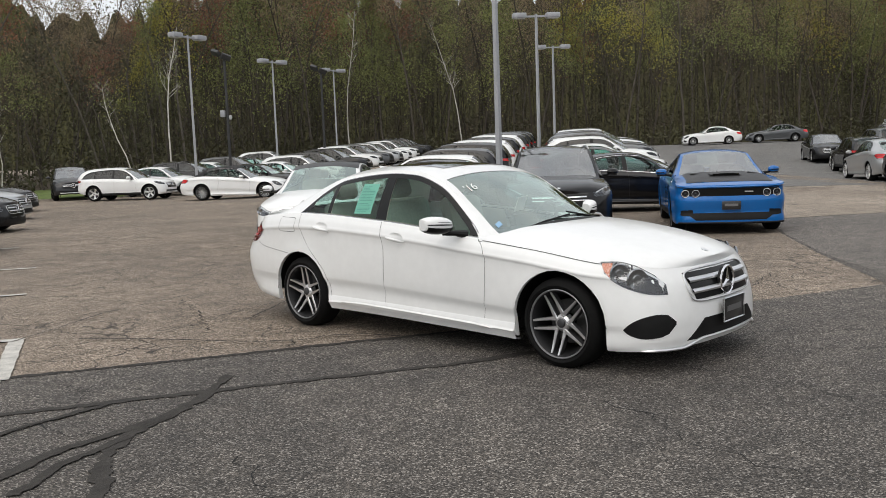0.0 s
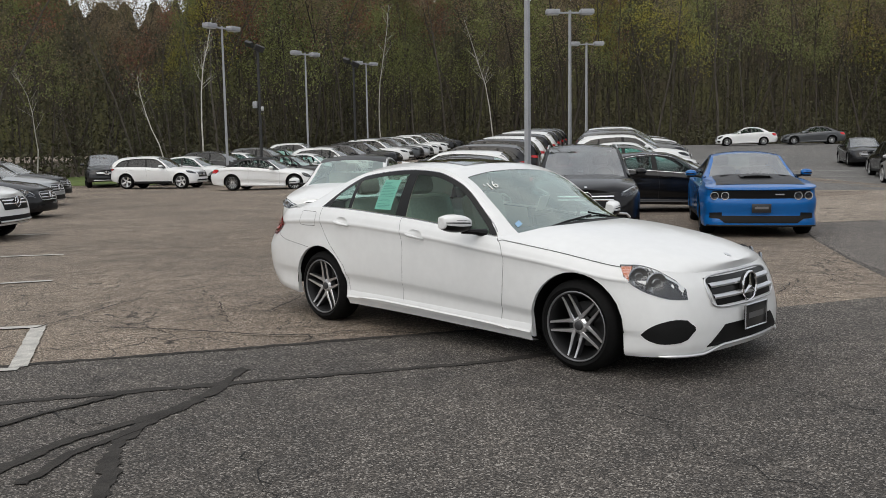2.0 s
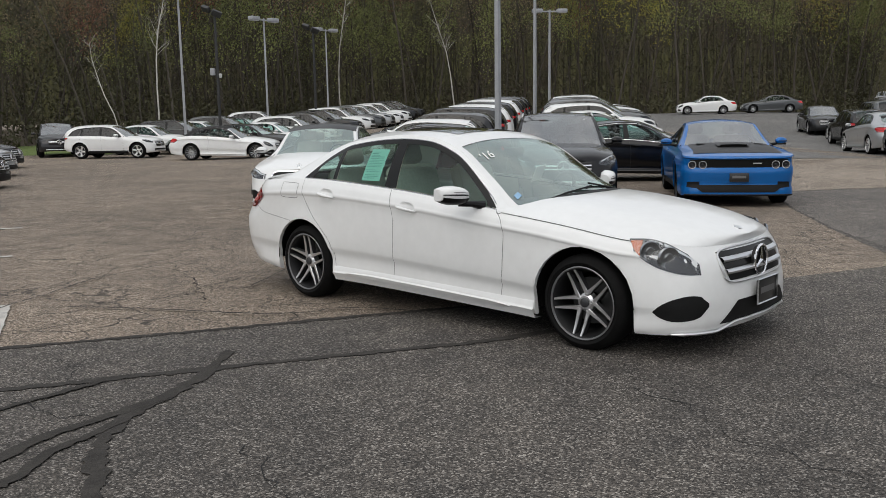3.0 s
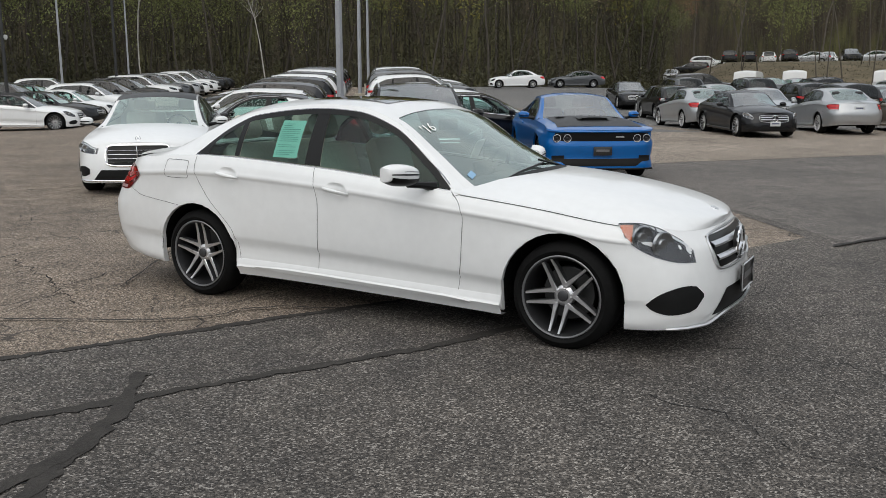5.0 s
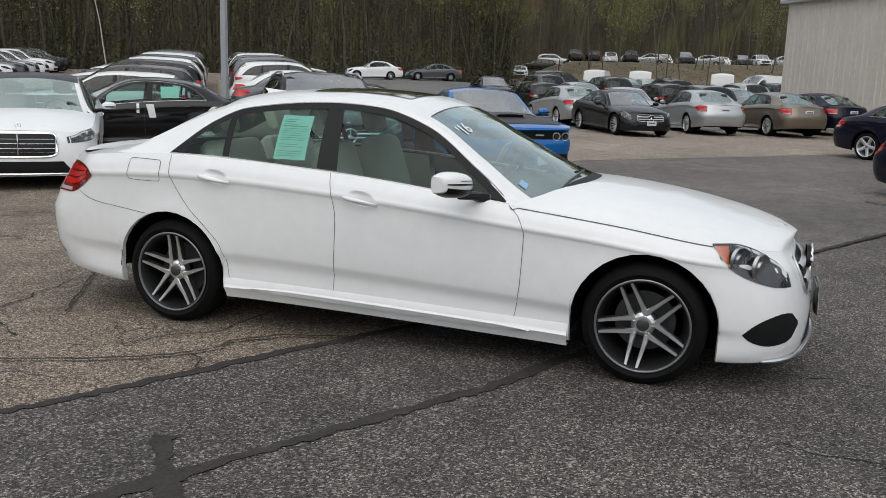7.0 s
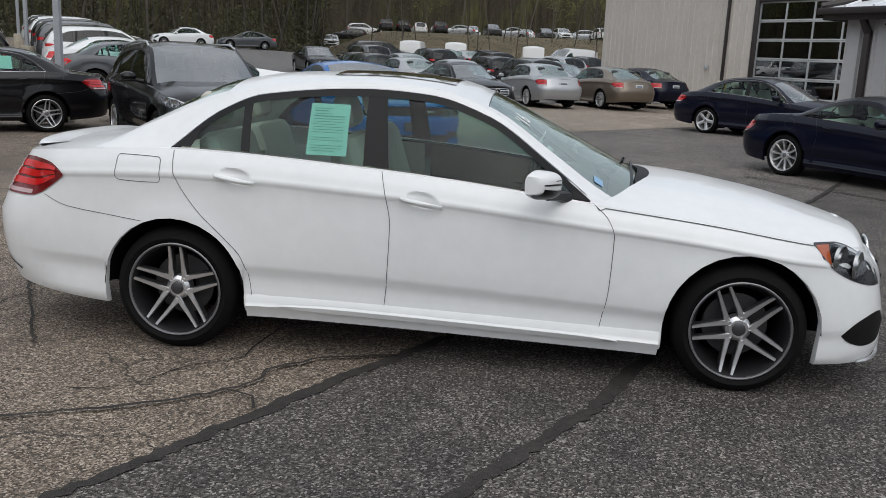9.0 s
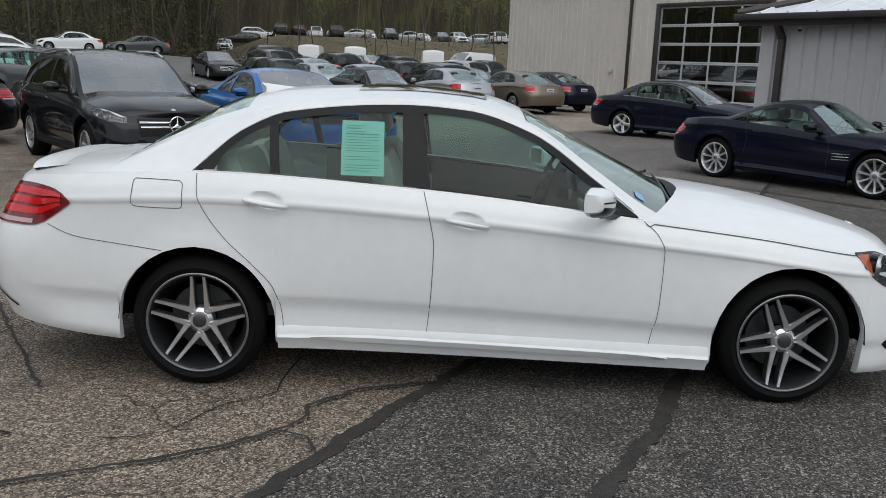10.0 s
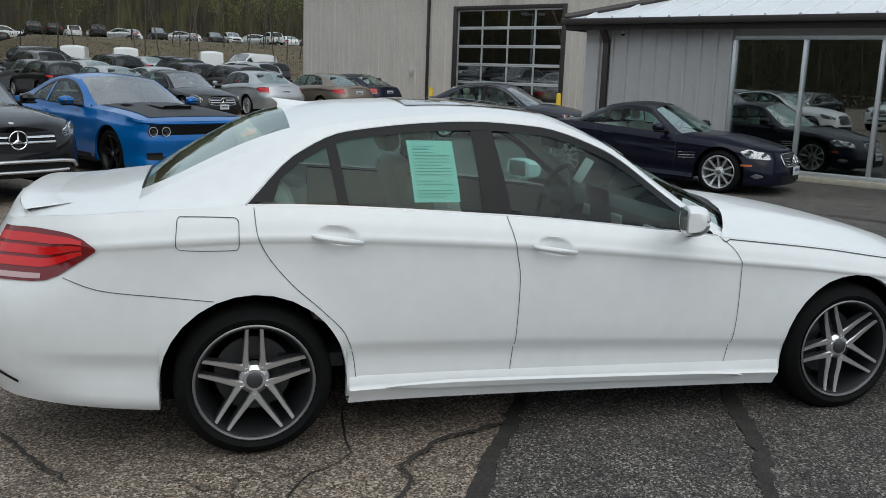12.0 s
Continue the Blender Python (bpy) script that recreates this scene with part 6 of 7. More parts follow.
part("body", lathe([(0, 0.72), (0.025, 0.72), (0.13, 0.03)], 16, "z"), "orange", cone)
part("foot", box(-0.18, 0.18, -0.18, 0.18, 0, 0.035, 0.01), "orange", cone)
part("collar", lathe([(0.066, 0.50), (0.103, 0.27), (0.10, 0.27)], 16, "z"), "wpaper", cone)


# ---------------------------------------------------------------- the cars
HERO = pose(0.346, 7.708, 0, 0, 0, -43.3)
hero, HS = build_car(SALOON, HERO, "saloon_car", "polished white four-door saloon with grey twin-spoke alloy wheels", "car", "white", fine=2)
# roof: dark glass panel, aerial; boot: lip spoiler
part("sunroof", grid([[HS.roof(-0.72 + 0.66 * i / 8, -0.66 + 1.32 * j / 10, 0.004) for j in range(11)] for i in range(9)], flip=True), mat("sunroof_glass", (0.012, 0.013, 0.014), 0.04, coat=1.0), hero, "dark glass sunroof")
fin = []
for i in range(7):
    u = i / 6
    x = -1.27 + 0.17 * u
    hgt = 0.048 * (1 - u) ** 1.2 + 0.004
    z0 = HS.roof(x, 0)[2] - 0.004
    w = 0.026 * math.sin(math.pi * (0.12 + 0.8 * u)) + 0.006
    fin.append([(x - 0.03 * (1 - u), 0.0, z0 + hgt)] + [(x, w * c, z0 + hgt * 0.5 * s_) for c, s_ in ((0.55, 1.1), (1, 0), (-1, 0), (-0.55, 1.1))] + [(x - 0.03 * (1 - u), 0.0, z0 + hgt)])
part("aerial_fin", grid(fin), "white", hero)
rows = []
for i in range(33):
    y = -0.72 + 1.44 * i / 32
    p = HS.rear(y, 0.962, -0.004)
    e = max(0.0, 1 - (abs(y) / 0.72) ** 5)
    sec = []
    for dx, up in ((0.16, -0.006), (0.11, 0.003), (0.05, 0.015), (0.008, 0.025), (-0.012, 0.025), (-0.016, 0.016), (-0.004, -0.015), (0.004, -0.05)):
        x = p[0] + 0.06 + dx
        yy = p[1] * (1 - 0.25 * max(dx, 0) * (1 - e))
        tz = float(HS.top(max(x, HS.xr)))
        ye = HS.side(max(x, HS.xr + 0.002), tz)[1]
        g = min(abs(yy) / max(ye, 0.02), 1.0)
        sec.append((x, yy, tz + (float(HS.crown(x)) - tz) * (1 - g ** 2.3) + 0.003 + up * (0.25 + 0.75 * e)))
    rows.append(sec)
part("boot_spoiler", grid(rows, flip=True), "white", hero)
both("rear_vent", ribbon(HS.side, bez([(-2.55, 0.43), (-2.47, 0.40), (-2.36, 0.345)], 10), 0.014, 0.003), "trim", hero)
# front lip, bonnet shut line, wipers
pts = [HS.front(0.80 - 1.6 * i / 48, float(0.180 + 0.048 * smooth01(0.56, 0.36, abs(0.80 - 1.6 * i / 48))), 0.014) for i in range(49)]
part("front_lip", tube(pts, [0.005] + [0.010] * 47 + [0.005], 6), "satin", hero)
# shut lines of the bonnet along the wings
both("bonnet_gap", ribbon(HS.side, [(x, float(HS.top(x)) - 0.007) for x in np.linspace(0.74, 1.76, 50)], 0.0045, 0.003), "seam", hero)
both("wing_gap", ribbon(HS.side, bez([(0.70, 0.885), (0.715, 0.872), (0.74, 0.880)], 8), 0.004, 0.003), "seam", hero)
part("bonnet_emblem", moved(lathe([(0, 0.005), (0.026, 0.004), (0.028, -0.004)], 16, "z"), pose(2.10, 0, float(HS.crown(2.10)) + 0.004, 0, 22, 0)), "satin", hero)
fp = HS.front(0, 0.3875, 0.03)
part("plate_frame", tube([(fp[0] + 0.008, y, z) for y, z in ((-0.16, 0.306), (0.16, 0.306), (0.16, 0.469), (-0.16, 0.469), (-0.16, 0.306))], 0.006, 4, False), "satin", hero)
pts = [HS.front(-0.50 + 1.0 * i / 20, 0.708 - 0.0 * i, 0.0) for i in range(21)]
part("bonnet_gap", tube([(p[0] - 0.02, p[1], p[2] + 0.014) for p in pts], 0.003, 5), "seam", hero)
for y0, y1 in ((0.62, 0.02), (0.0, -0.62)):
    a, b = HS.roof(0.93, y0 / 0.8, 0.025), HS.roof(0.89, y1 / 0.8, 0.025)
    part("wiper", tube([a, ((a[0] + b[0]) / 2, (a[1] + b[1]) / 2, (a[2] + b[2]) / 2 + 0.008), b], 0.008, 6), "trim", hero)
cowl = []
for i in range(25):
    y = -0.46 + 0.92 * i / 24
    xh = 0.70 + 0.32 * (1 - (y / 0.86) ** 2)
    fade = 1 - (abs(y) / 0.46) ** 4
    row = []
    for dx, up in ((-0.055, 0.012), (-0.02, 0.008), (0.012, 0.005)):
        x = xh + dx * (0.25 + 0.75 * fade)
        tz = float(HS.top(x))
        row.append((x, y, tz + (float(HS.crown(x)) - tz) * (1 - (abs(y) / 0.86) ** 2.3) + up))
    cowl.append(row)
part("cowl", grid(cowl), "plastic", hero)
# buyer's sheet in the rear door window, notes in the windscreen
sheet_pts = lambda x0, x1, z0, z1, off: HS.patch(HS.cabin, x0, x1, z0, z1, 4, 5, off, (-0.010, -0.010))
guide = part("window_sheet", mirror(sheet_pts(-0.765, -0.56, 1.055, 1.305, -0.016)), "paper", hero, "pale green printed sheet")
for i in range(17):
    if i in (3, 6):
        continue
    z = 1.075 + i * 0.0128
    w = 0.16 if i % 5 else 0.12
    x0 = -0.745 - (z - 1.055) / 0.25 * 0.010
    part("print_line", mirror(HS.patch(HS.cabin, x0, x0 + w * (1 if i < 14 else 0.6), z, z + (0.006 if i in (13, 15) else 0.0032), 2, 1, -0.0135)), "ink", guide)
part("sticker", grid([[HS.roof(0.69 + 0.045 * i, -0.88 + 0.07 * j, 0.004) for j in range(2)] for i in range(2)]), "sticker", hero)
tag = part("hanging_tag", moved(box(-0.003, 0.003, -0.06, 0.06, -0.07, 0.07, 0.002), pose(0.40, 0.05, 1.10, 6, 28, 0)), "wpaper", hero)
part("rear_view_mirror", moved(box(-0.02, 0.03, -0.11, 0.11, -0.04, 0.04, 0.015), pose(0.18, 0, 1.27)), "dash", hero)
txt = bpy.data.curves.new("year_mark", "FONT")
txt.body, txt.size, txt.extrude = "'16", 0.12, 0.0005
tob = bpy.data.objects.new("year_mark", txt)
dg = bpy.context.evaluated_depsgraph_get()
tme = bpy.data.meshes.new_from_object(tob)
bpy.data.objects.remove(tob)
vs = []
for v in tme.vertices:
    p = HS.roof(0.345 - v.co.y * 0.92, -0.85 + v.co.x * 1.45, 0.006)
    vs.append((p[0], p[1], p[2] + v.co.z))
part("year_mark", (vs, [tuple(p.vertices) for p in tme.polygons]), mat("window_marker", (0.75, 0.78, 0.76), 0.8), hero, "white marker figures", smooth=False)
# cabin details
belt_low = lambda d: (lambda x: float(HS.top(x)) - d)
for xa, xb in ((-1.0, -0.42), (-0.26, 0.45)):
    both("wood_strip", HS.patch(HS.side, xa, xb, belt_low(0.145), belt_low(0.115), 8, 1, -0.068), "wood_trim", hero)
    both("armrest", HS.patch(HS.side, xa + 0.08, xb - 0.08, belt_low(0.27), belt_low(0.225), 8, 2, -0.135), "beige", hero)
    for sd in (1, -1):
        p = HS.side(xb - 0.16, float(HS.top(xb - 0.16)) - 0.175, -0.07)
        part("inner_handle", moved(box(-0.055, 0.055, -0.012, 0.012, -0.022, 0.022, 0.008), pose(p[0], sd * (p[1] - 0.012), p[2], 0, 8, 0)), "chrome", hero)
part("centre_screen", moved(box(-0.01, 0.012, -0.13, 0.13, -0.05, 0.05, 0.008), pose(0.47, 0.0, 0.97, 0, -12, 0)), "trim", hero)
for y in (-0.56, -0.20, 0.20, 0.56):
    part("air_vent", moved(box(-0.012, 0.01, -0.055, 0.055, -0.03, 0.03, 0.006), pose(0.50, y, 0.865, 0, -8, 0)), "satin", hero)
part("centre_console", box(-0.35, 0.5, -0.12, 0.12, 0.4, 0.66, 0.04), "dash", hero)
part("instrument_hood", moved(lathe([(0.02, 0.0), (0.16, 0.02), (0.19, 0.10), (0.17, 0.2)], 18, "x"), pose(0.42, 0.38, 0.90, 0, 10, 0) @ Matrix.Diagonal((1, 1, 0.45, 1))), "dash", hero)

# the white limousine behind: ornament and lower chrome
limo, LS = build_car(LIMO, place(-2.17, 17.2, -94), "luxury_saloon", "large white luxury saloon with black roof and slatted chrome grille", "car", "white", fine=1)
part("ornament", moved(merge(tube([(0, 0, 0), (0, 0, 0.045)], 0.004, 5), moved(ring_badge((0, 0, 0), 0.035), Matrix.Translation((0, 0, 0.08)))), Matrix.Translation((2.26, 0, 0.742))), "chrome", limo)
part("grille_bar", box(2.40, 2.43, -0.006, 0.006, 0.45, 0.72, 0.002), "chrome", limo)
part("bumper_strip", tube([LS.front(-0.85 + 1.7 * i / 16, 0.215, 0.012) for i in range(17)], 0.012, 6), "chrome", limo)

# black suv
suv, SS = build_car(SUV, place(2.25, 16.92, -96), "suv", "shiny black suv with roof rails and chrome grille bars", "car", "black", fine=1)
for sd in (1, -1):
    part("roof_rail", tube([SS.roof(-1.8, 0.97 * sd, -0.01), SS.roof(-1.7, 0.96 * sd, 0.04), SS.roof(-0.9, 0.96 * sd, 0.045), SS.roof(-0.2, 0.96 * sd, 0.045), SS.roof(0.02, 0.97 * sd, 0.0)], 0.016, 8), "satin", suv)
part("skid_plate", tube([SS.front(-0.72, 0.40, 0.02), SS.front(-0.66, 0.46, 0.03), SS.front(-0.5, 0.48, 0.035), SS.front(0, 0.49, 0.035), SS.front(0.5, 0.48, 0.035), SS.front(0.66, 0.46, 0.03), SS.front(0.72, 0.40, 0.02)], 0.022, 8), "satin", suv)
part("hood_badge", moved(lathe([(0, 0.006), (0.028, 0.004), (0.03, 0)], 14, "z"), pose(2.10, 0, 0.905, 0, 20, 0)), "satin", suv)

# blue muscle coupe: four round lamps, scoop, scarlet brakes
mus, MS = build_car(MUSCLE, place(5.46, 17.30, -101), "muscle_car", "bright blue muscle coupe with matte black bonnet and round lamps", "car", "blue", fine=1)
for y in (0.765, 0.59, -0.59, -0.765):
    p = MS.front(y, 0.712, 0.004)
    h = part("headlight", moved(lathe([(0, 0.0), (0.05, 0.012), (0.062, 0.02), (0.068, 0.02), (0.072, 0.0)], 20, "x"), Matrix.Translation(p)), "lamp_dark", mus)
    part("halo", moved(tube([(0.018, 0.062 * math.cos(a), 0.062 * math.sin(a)) for a in np.linspace(0, 2 * math.pi, 25)], 0.0045, 6, False), Matrix.Translation(p)), "lampglass", h)
    part("projector", moved(lathe([(0, 0.022), (0.025, 0.018), (0.034, 0.004)], 14, "x"), Matrix.Translation(p)), "lamp_dark", h)
panel = []
for i in range(19):
    x0 = 0.66 + 1.50 * i / 18
    E = MS.side(x0, float(MS.top(x0)))
    row = []
    for j in range(15):
        g = (2 * j / 14 - 1) * 0.80
        x = x0 + (MS.xf - x0) / (MS.xf - 0.62) * 0.36 * (1 - g * g)
        row.append((x, E[1] * g, E[2] + (float(MS.crown(x)) - E[2]) * (1 - abs(g) ** 2.3) + 0.008))
    panel.append(row)
part("bonnet_panel", grid(panel, flip=True), "matte", mus, "matte black bonnet panel")
sc_rows = [[(1.30 + 0.42 * i / 6, -0.27 + 0.54 * j / 8, float(MS.crown(1.30 + 0.42 * i / 6)) + 0.008 + 0.05 * math.sin(math.pi * min(1, (j + 0.4) / 8.8)) ** 0.5 * (i / 6) ** 0.7) for j in range(9)] for i in range(7)]
scoop = part("bonnet_scoop", grid(sc_rows, flip=True), "matte", mus)
part("scoop_mouth", grid([[(1.721, -0.22 + 0.44 * j / 8, float(MS.crown(1.72)) + 0.01 + q * 0.038) for j in range(9)] for q in (0, 1)]), "under", scoop)
for y in (-0.5, 0.5):
    part("bonnet_vent", grid([[(1.05 + 0.22 * i / 3, y - 0.07 + 0.14 * j / 3, float(MS.crown(1.05 + 0.22 * i / 3)) - 0.018 + 0.02 * i / 3) for j in range(4)] for i in range(4)], flip=True), "under", mus)
part("front_splitter", tube([MS.front(-0.86 + 1.72 * i / 16, 0.205, 0.02) for i in range(17)], 0.016, 6), "plastic", mus)
part("grille_emblem", box(2.405, 2.412, 0.22, 0.36, 0.725, 0.745), "satin", mus)
part("side_lamp", grid([[MS.side(2.12 + 0.08 * i, 0.47 + 0.03 * j, 0.006) for j in range(2)] for i in range(2)]), "amber", mus)

# navy roadster, its vents
rds, RS = build_car(ROADSTER, place(10.40, 10.08, -94.5), "roadster", "dark navy hardtop roadster with bright ten-spoke wheels", "car", "navy", fine=1)
for z in (0.50, 0.54, 0.58):
    both("side_vent", ribbon(RS.side, [(0.66, z), (0.78, z + 0.003), (0.92, z + 0.01)], 0.012, 0.004), "chrome", rds)
both("side_reflector", RS.patch(RS.side, 1.60, 1.76, 0.435, 0.465, 4, 1, 0.006), "amber", rds)

nav, NS = build_car(dict(SEDAN, wheel="five", alloy=("alloy_silver", "alloy_silver"), inside="beige", amber=0.1), place(16.93, 16.25, -84), "saloon_car", "glossy navy saloon with silver five-spoke wheels", "car", "navy", fine=1)
sdn, DS = build_car(dict(SEDAN, alloy=("alloy_dark", "alloy")), place(-0.55, 21.0, 176), "saloon_car", "black saloon with a sales sheet in its window", "car", "black", fine=1)
part("window_sheet", DS.patch(DS.cabin, -0.95, -0.62, 1.07, 1.28, 3, 3, -0.012), "paper", sdn, "pale green sales sheet")
part("handle_wrap", DS.patch(DS.side, -0.22, -0.17, 0.78, 0.96, 2, 2, 0.03), "wpaper", sdn)
part("handle_wrap", moved(DS.patch(DS.side, -0.52, -0.40, 0.70, 0.95, 2, 2, 0.035, (0.04, 0.06)), Matrix()), "wpaper", sdn)
build_car(dict(SEDAN, belt="chrome"), place(5.0, 21.9, -5), "saloon_car", "long black saloon with chrome sill and window strips", "car", "black", fine=1)

MODELS = {"sedan": (SEDAN, "saloon_car", "saloon"), "compact": (COMPACT, "saloon_car", "compact saloon"), "coupe": (COUPE, "coupe_car", "two-door coupe"), "suv": (SUV, "suv", "suv with roof rails"),
          "small": (SMALL_SUV, "suv", "small suv"), "big": (stretched(SUV, 1.04, 1.01, 1.05), "suv", "large suv with tinted rear windows"), "cabrio": (CABRIO, "convertible_car", "convertible with black soft top"), "van": (VAN, "cargo_van", "tall cargo van")}
COLOURS = {"white": "white", "black": "black", "navy": "dark navy", "grey": "mid grey", "dark": "graphite", "silver": "silver", "bronze": "bronze"}
MADE = {}


def parked(model, colour, x, y, deg, group, fine=0, note="parked in the lot", z=None, tiny=False):
    key = (model, colour, fine, tiny)
    if key in MADE:
        return copy_thing(MADE[key], place(x, y, deg, z))
    k, nm, words = MODELS[model]
    MADE[key] = build_car(k, place(x, y, deg, z), nm, COLOURS[colour] + " " + words + " " + note, "van" if model == "van" else "car", colour, group, fine, tiny)[0]
    return MADE[key]


# row of cars by the warehouse
parked("coupe", "black", 15.1, 26.5, -100, "cars by the warehouse", 1)
parked("compact", "silver", 18.7, 27.2, 74, "cars by the warehouse", 1)
parked("compact", "bronze", 21.2, 26.3, 78, "cars by the warehouse", 1)
parked("compact", "navy", 23.8, 26.9, 80, "cars by the warehouse", 1)
parked("compact", "silver", 16.0, 31.4, 80, "cars by the warehouse", 1)
# behind that row
for model, colour, x, y, d in (("small", "black", 18.2, 37.5, 76), ("suv", "black", 24.0, 36.2, 75), ("suv", "dark", 23.4, 32.9, 76), ("sedan", "dark", 26.6, 33.6, -100), ("sedan", "silver", 20.2, 33.2, -102), ("sedan", "silver", 22.7, 41.4, 80),
                               ("sedan", "grey", 19.6, 40.6, 78), ("sedan", "black", 20.7, 46.6, -104), ("suv", "grey", 23.6, 46.5, 80), ("suv", "black", 27.0, 45.0, 78), ("suv", "black", 30.5, 44.0, 76),
                               ("suv", "silver", 33.0, 41.0, 78), ("sedan", "silver", 30.0, 38.5, 78)):
    parked(model, colour, x, y, d, "far parked cars")
for model, colour, x, y, d in (("van", "white", 45.0, 66.0, 54), ("van", "white", 50.5, 62.0, 50), ("suv", "white", 40.8, 48.3, -105), ("van", "white", 43.5, 70.0, 47), ("van", "white", 53.5, 60.5, -175), ("suv", "black", 38.6, 54.5, 80),
                               ("suv", "dark", 44.0, 50.0, 80), ("sedan", "silver", 35.0, 52.0, 78), ("sedan", "grey", 31.8, 50.5, 80), ("suv", "dark", 28.6, 52.0, -12)):
    parked(model, colour, x, y, d, "far parked cars", tiny=True)
parked("compact", "white", 22.1, 70.6, 170, "far parked cars", tiny=False)
parked("coupe", "grey", 27.2, 70.2, 170, "far parked cars")

# double row along the right lamp posts
for i, (m1, c1, m2, c2) in enumerate((("small", "white", "compact", "navy"), ("suv", "dark", "sedan", "grey"), ("big", "black", "sedan", "white"), ("big", "white", "suv", "white"), ("big", "black", "big", "grey"), ("big", "white", "big", "dark"),
                                      ("big", "dark", "big", "white"), ("big", "black", "big", "black"), ("big", "black", "big", "white"))):
    y = 27.0 + i * 3.0
    cx = 1.42 + (y - 22.1) * 0.172
    parked(m1, c1, cx - 2.9, y + 0.4, 170, "right parking row")
    if i:
        parked(m2, c2, cx + 2.9, y - 0.6, -10, "right parking row")
# double row along the left lamp posts
left_cols = ("black", "white", "white", "dark", "black", "white", "grey", "silver", "white", "white", "black", "black")
for i, c in enumerate(left_cols):
    y = 42.5 + i * 2.95
    cx = -11.4 + (y - 41.8) * 0.185
    parked("suv" if i > 1 else "sedan", c, cx + 2.9, y, -12, "left parking row", tiny=i > 4)
for i, c in enumerate(("white", "black", "white", "grey", "dark", "white")):
    y = 44.5 + i * 2.95
    cx = -11.4 + (y - 41.8) * 0.185
    parked("suv" if i % 2 else "sedan", c, cx - 2.8, y, -12, "left parking row", tiny=True)
parked("suv", "black", -2.6, 77.5, -8, "left parking row")
parked("small", "white", -14.4, 41.2, -7, "left parking row", 1)
parked("cabrio", "white", -8.43, 37.6, -8, "left parking row", 1)
parked("suv", "dark", -18.5, 44.5, -65, "left parking row")
# row at the far left edge, noses to the aisle
for model, c, x, y, d in (("suv", "white", -10.75, 16.4, 2), ("sedan", "black", -13.0, 22.3, 3), ("sedan", "silver", -15.2, 27.5, 3), ("sedan", "black", -17.3, 32.6, 4)):
    parked(model, c, x, y, d, "left edge row", 1 if y < 28 else 0)
# terrace above the bank
rnd = random.Random(4)
for i in range(33):
    a = radians(27.5 + i * 1.12)
    r = 114 + (i % 3) * 4 + rnd.uniform(-1.5, 1.5)
    x, y = r * math.sin(a), r * math.cos(a)
    parked(rnd.choice(("suv", "suv", "sedan")) if i != 2 else "suv", rnd.choice(("black", "dark", "silver", "white", "grey", "white")) if i != 2 else "white", x, y, rnd.choice((150, -30, 60, -120)) if i != 2 else -35, "terrace cars", tiny=True)


# ---------------------------------------------------------------- woods
def leaf_mat(name, c1, c2, trans=0.35):
    m = bpy.data.materials.new(name)
    m.use_nodes = True
    nt = m.node_tree
    p = nt.nodes["Principled BSDF"]
    p.inputs["Roughness"].default_value = 0.7
    g, o = nt.nodes.new("ShaderNodeNewGeometry"), nt.nodes.new("ShaderNodeObjectInfo")
    mx = nt.nodes.new("ShaderNodeMixRGB")
    mx.inputs[1].default_value, mx.inputs[2].default_value = (*c1, 1), (*c2, 1)
    ad = nt.nodes.new("ShaderNodeMath")
    ad.operation = "MULTIPLY_ADD"
    ad.inputs[1].default_value = 0.55
    hf = nt.nodes.new("ShaderNodeMath")
    hf.operation, hf.inputs[1].default_value = "MULTIPLY", 0.45
    nt.links.new(o.outputs["Random"], hf.inputs[0])
    nt.links.new(g.outputs["Random Per Island"], ad.inputs[0])
    nt.links.new(hf.outputs[0], ad.inputs[2])
    nt.links.new(ad.outputs[0], mx.inputs[0])
    nt.links.new(mx.outputs[0], p.inputs["Base Color"])
    return m


M["bark"] = mat("grey_brown_bark", (0.085, 0.074, 0.060), 0.9, vary=0.35, scale=2.5, bump=0.5, bump_scale=12)
M["bark_dark"] = mat("dark_bark", (0.05, 0.041, 0.032), 0.9, vary=0.35, scale=2.5, bump=0.5, bump_scale=12)
M["birch"] = mat("birch_bark", (0.62, 0.60, 0.56), 0.8, vary=0.3, scale=3, color2=(0.30, 0.28, 0.25))
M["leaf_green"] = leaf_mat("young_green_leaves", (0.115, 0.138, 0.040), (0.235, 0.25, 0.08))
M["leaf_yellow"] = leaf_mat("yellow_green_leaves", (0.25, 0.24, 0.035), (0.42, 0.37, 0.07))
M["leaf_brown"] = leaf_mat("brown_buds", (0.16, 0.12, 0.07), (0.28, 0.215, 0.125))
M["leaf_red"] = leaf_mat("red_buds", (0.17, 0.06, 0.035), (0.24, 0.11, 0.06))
# leaf colour darkened to stand for the shade inside the woods
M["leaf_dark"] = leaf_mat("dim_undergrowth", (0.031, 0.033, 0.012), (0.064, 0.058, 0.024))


def leaf_card(rnd, c, size):
    """A bent leaf clump of two triangles at a random tilt."""
    n = Vector((rnd.gauss(0, 1), rnd.gauss(0, 1), rnd.gauss(0, 0.7))).normalized()
    u = n.orthogonal().normalized()
    u.rotate(Matrix.Rotation(rnd.uniform(0, 6.28), 3, n))
    w = n.cross(u)
    a, b = size * rnd.uniform(0.6, 1.3), size * rnd.uniform(0.3, 0.7)
    c = Vector(c)
    return [tuple(c - a * u), tuple(c + b * w + 0.2 * a * n), tuple(c + a * u), tuple(c - b * w + 0.15 * a * n)]


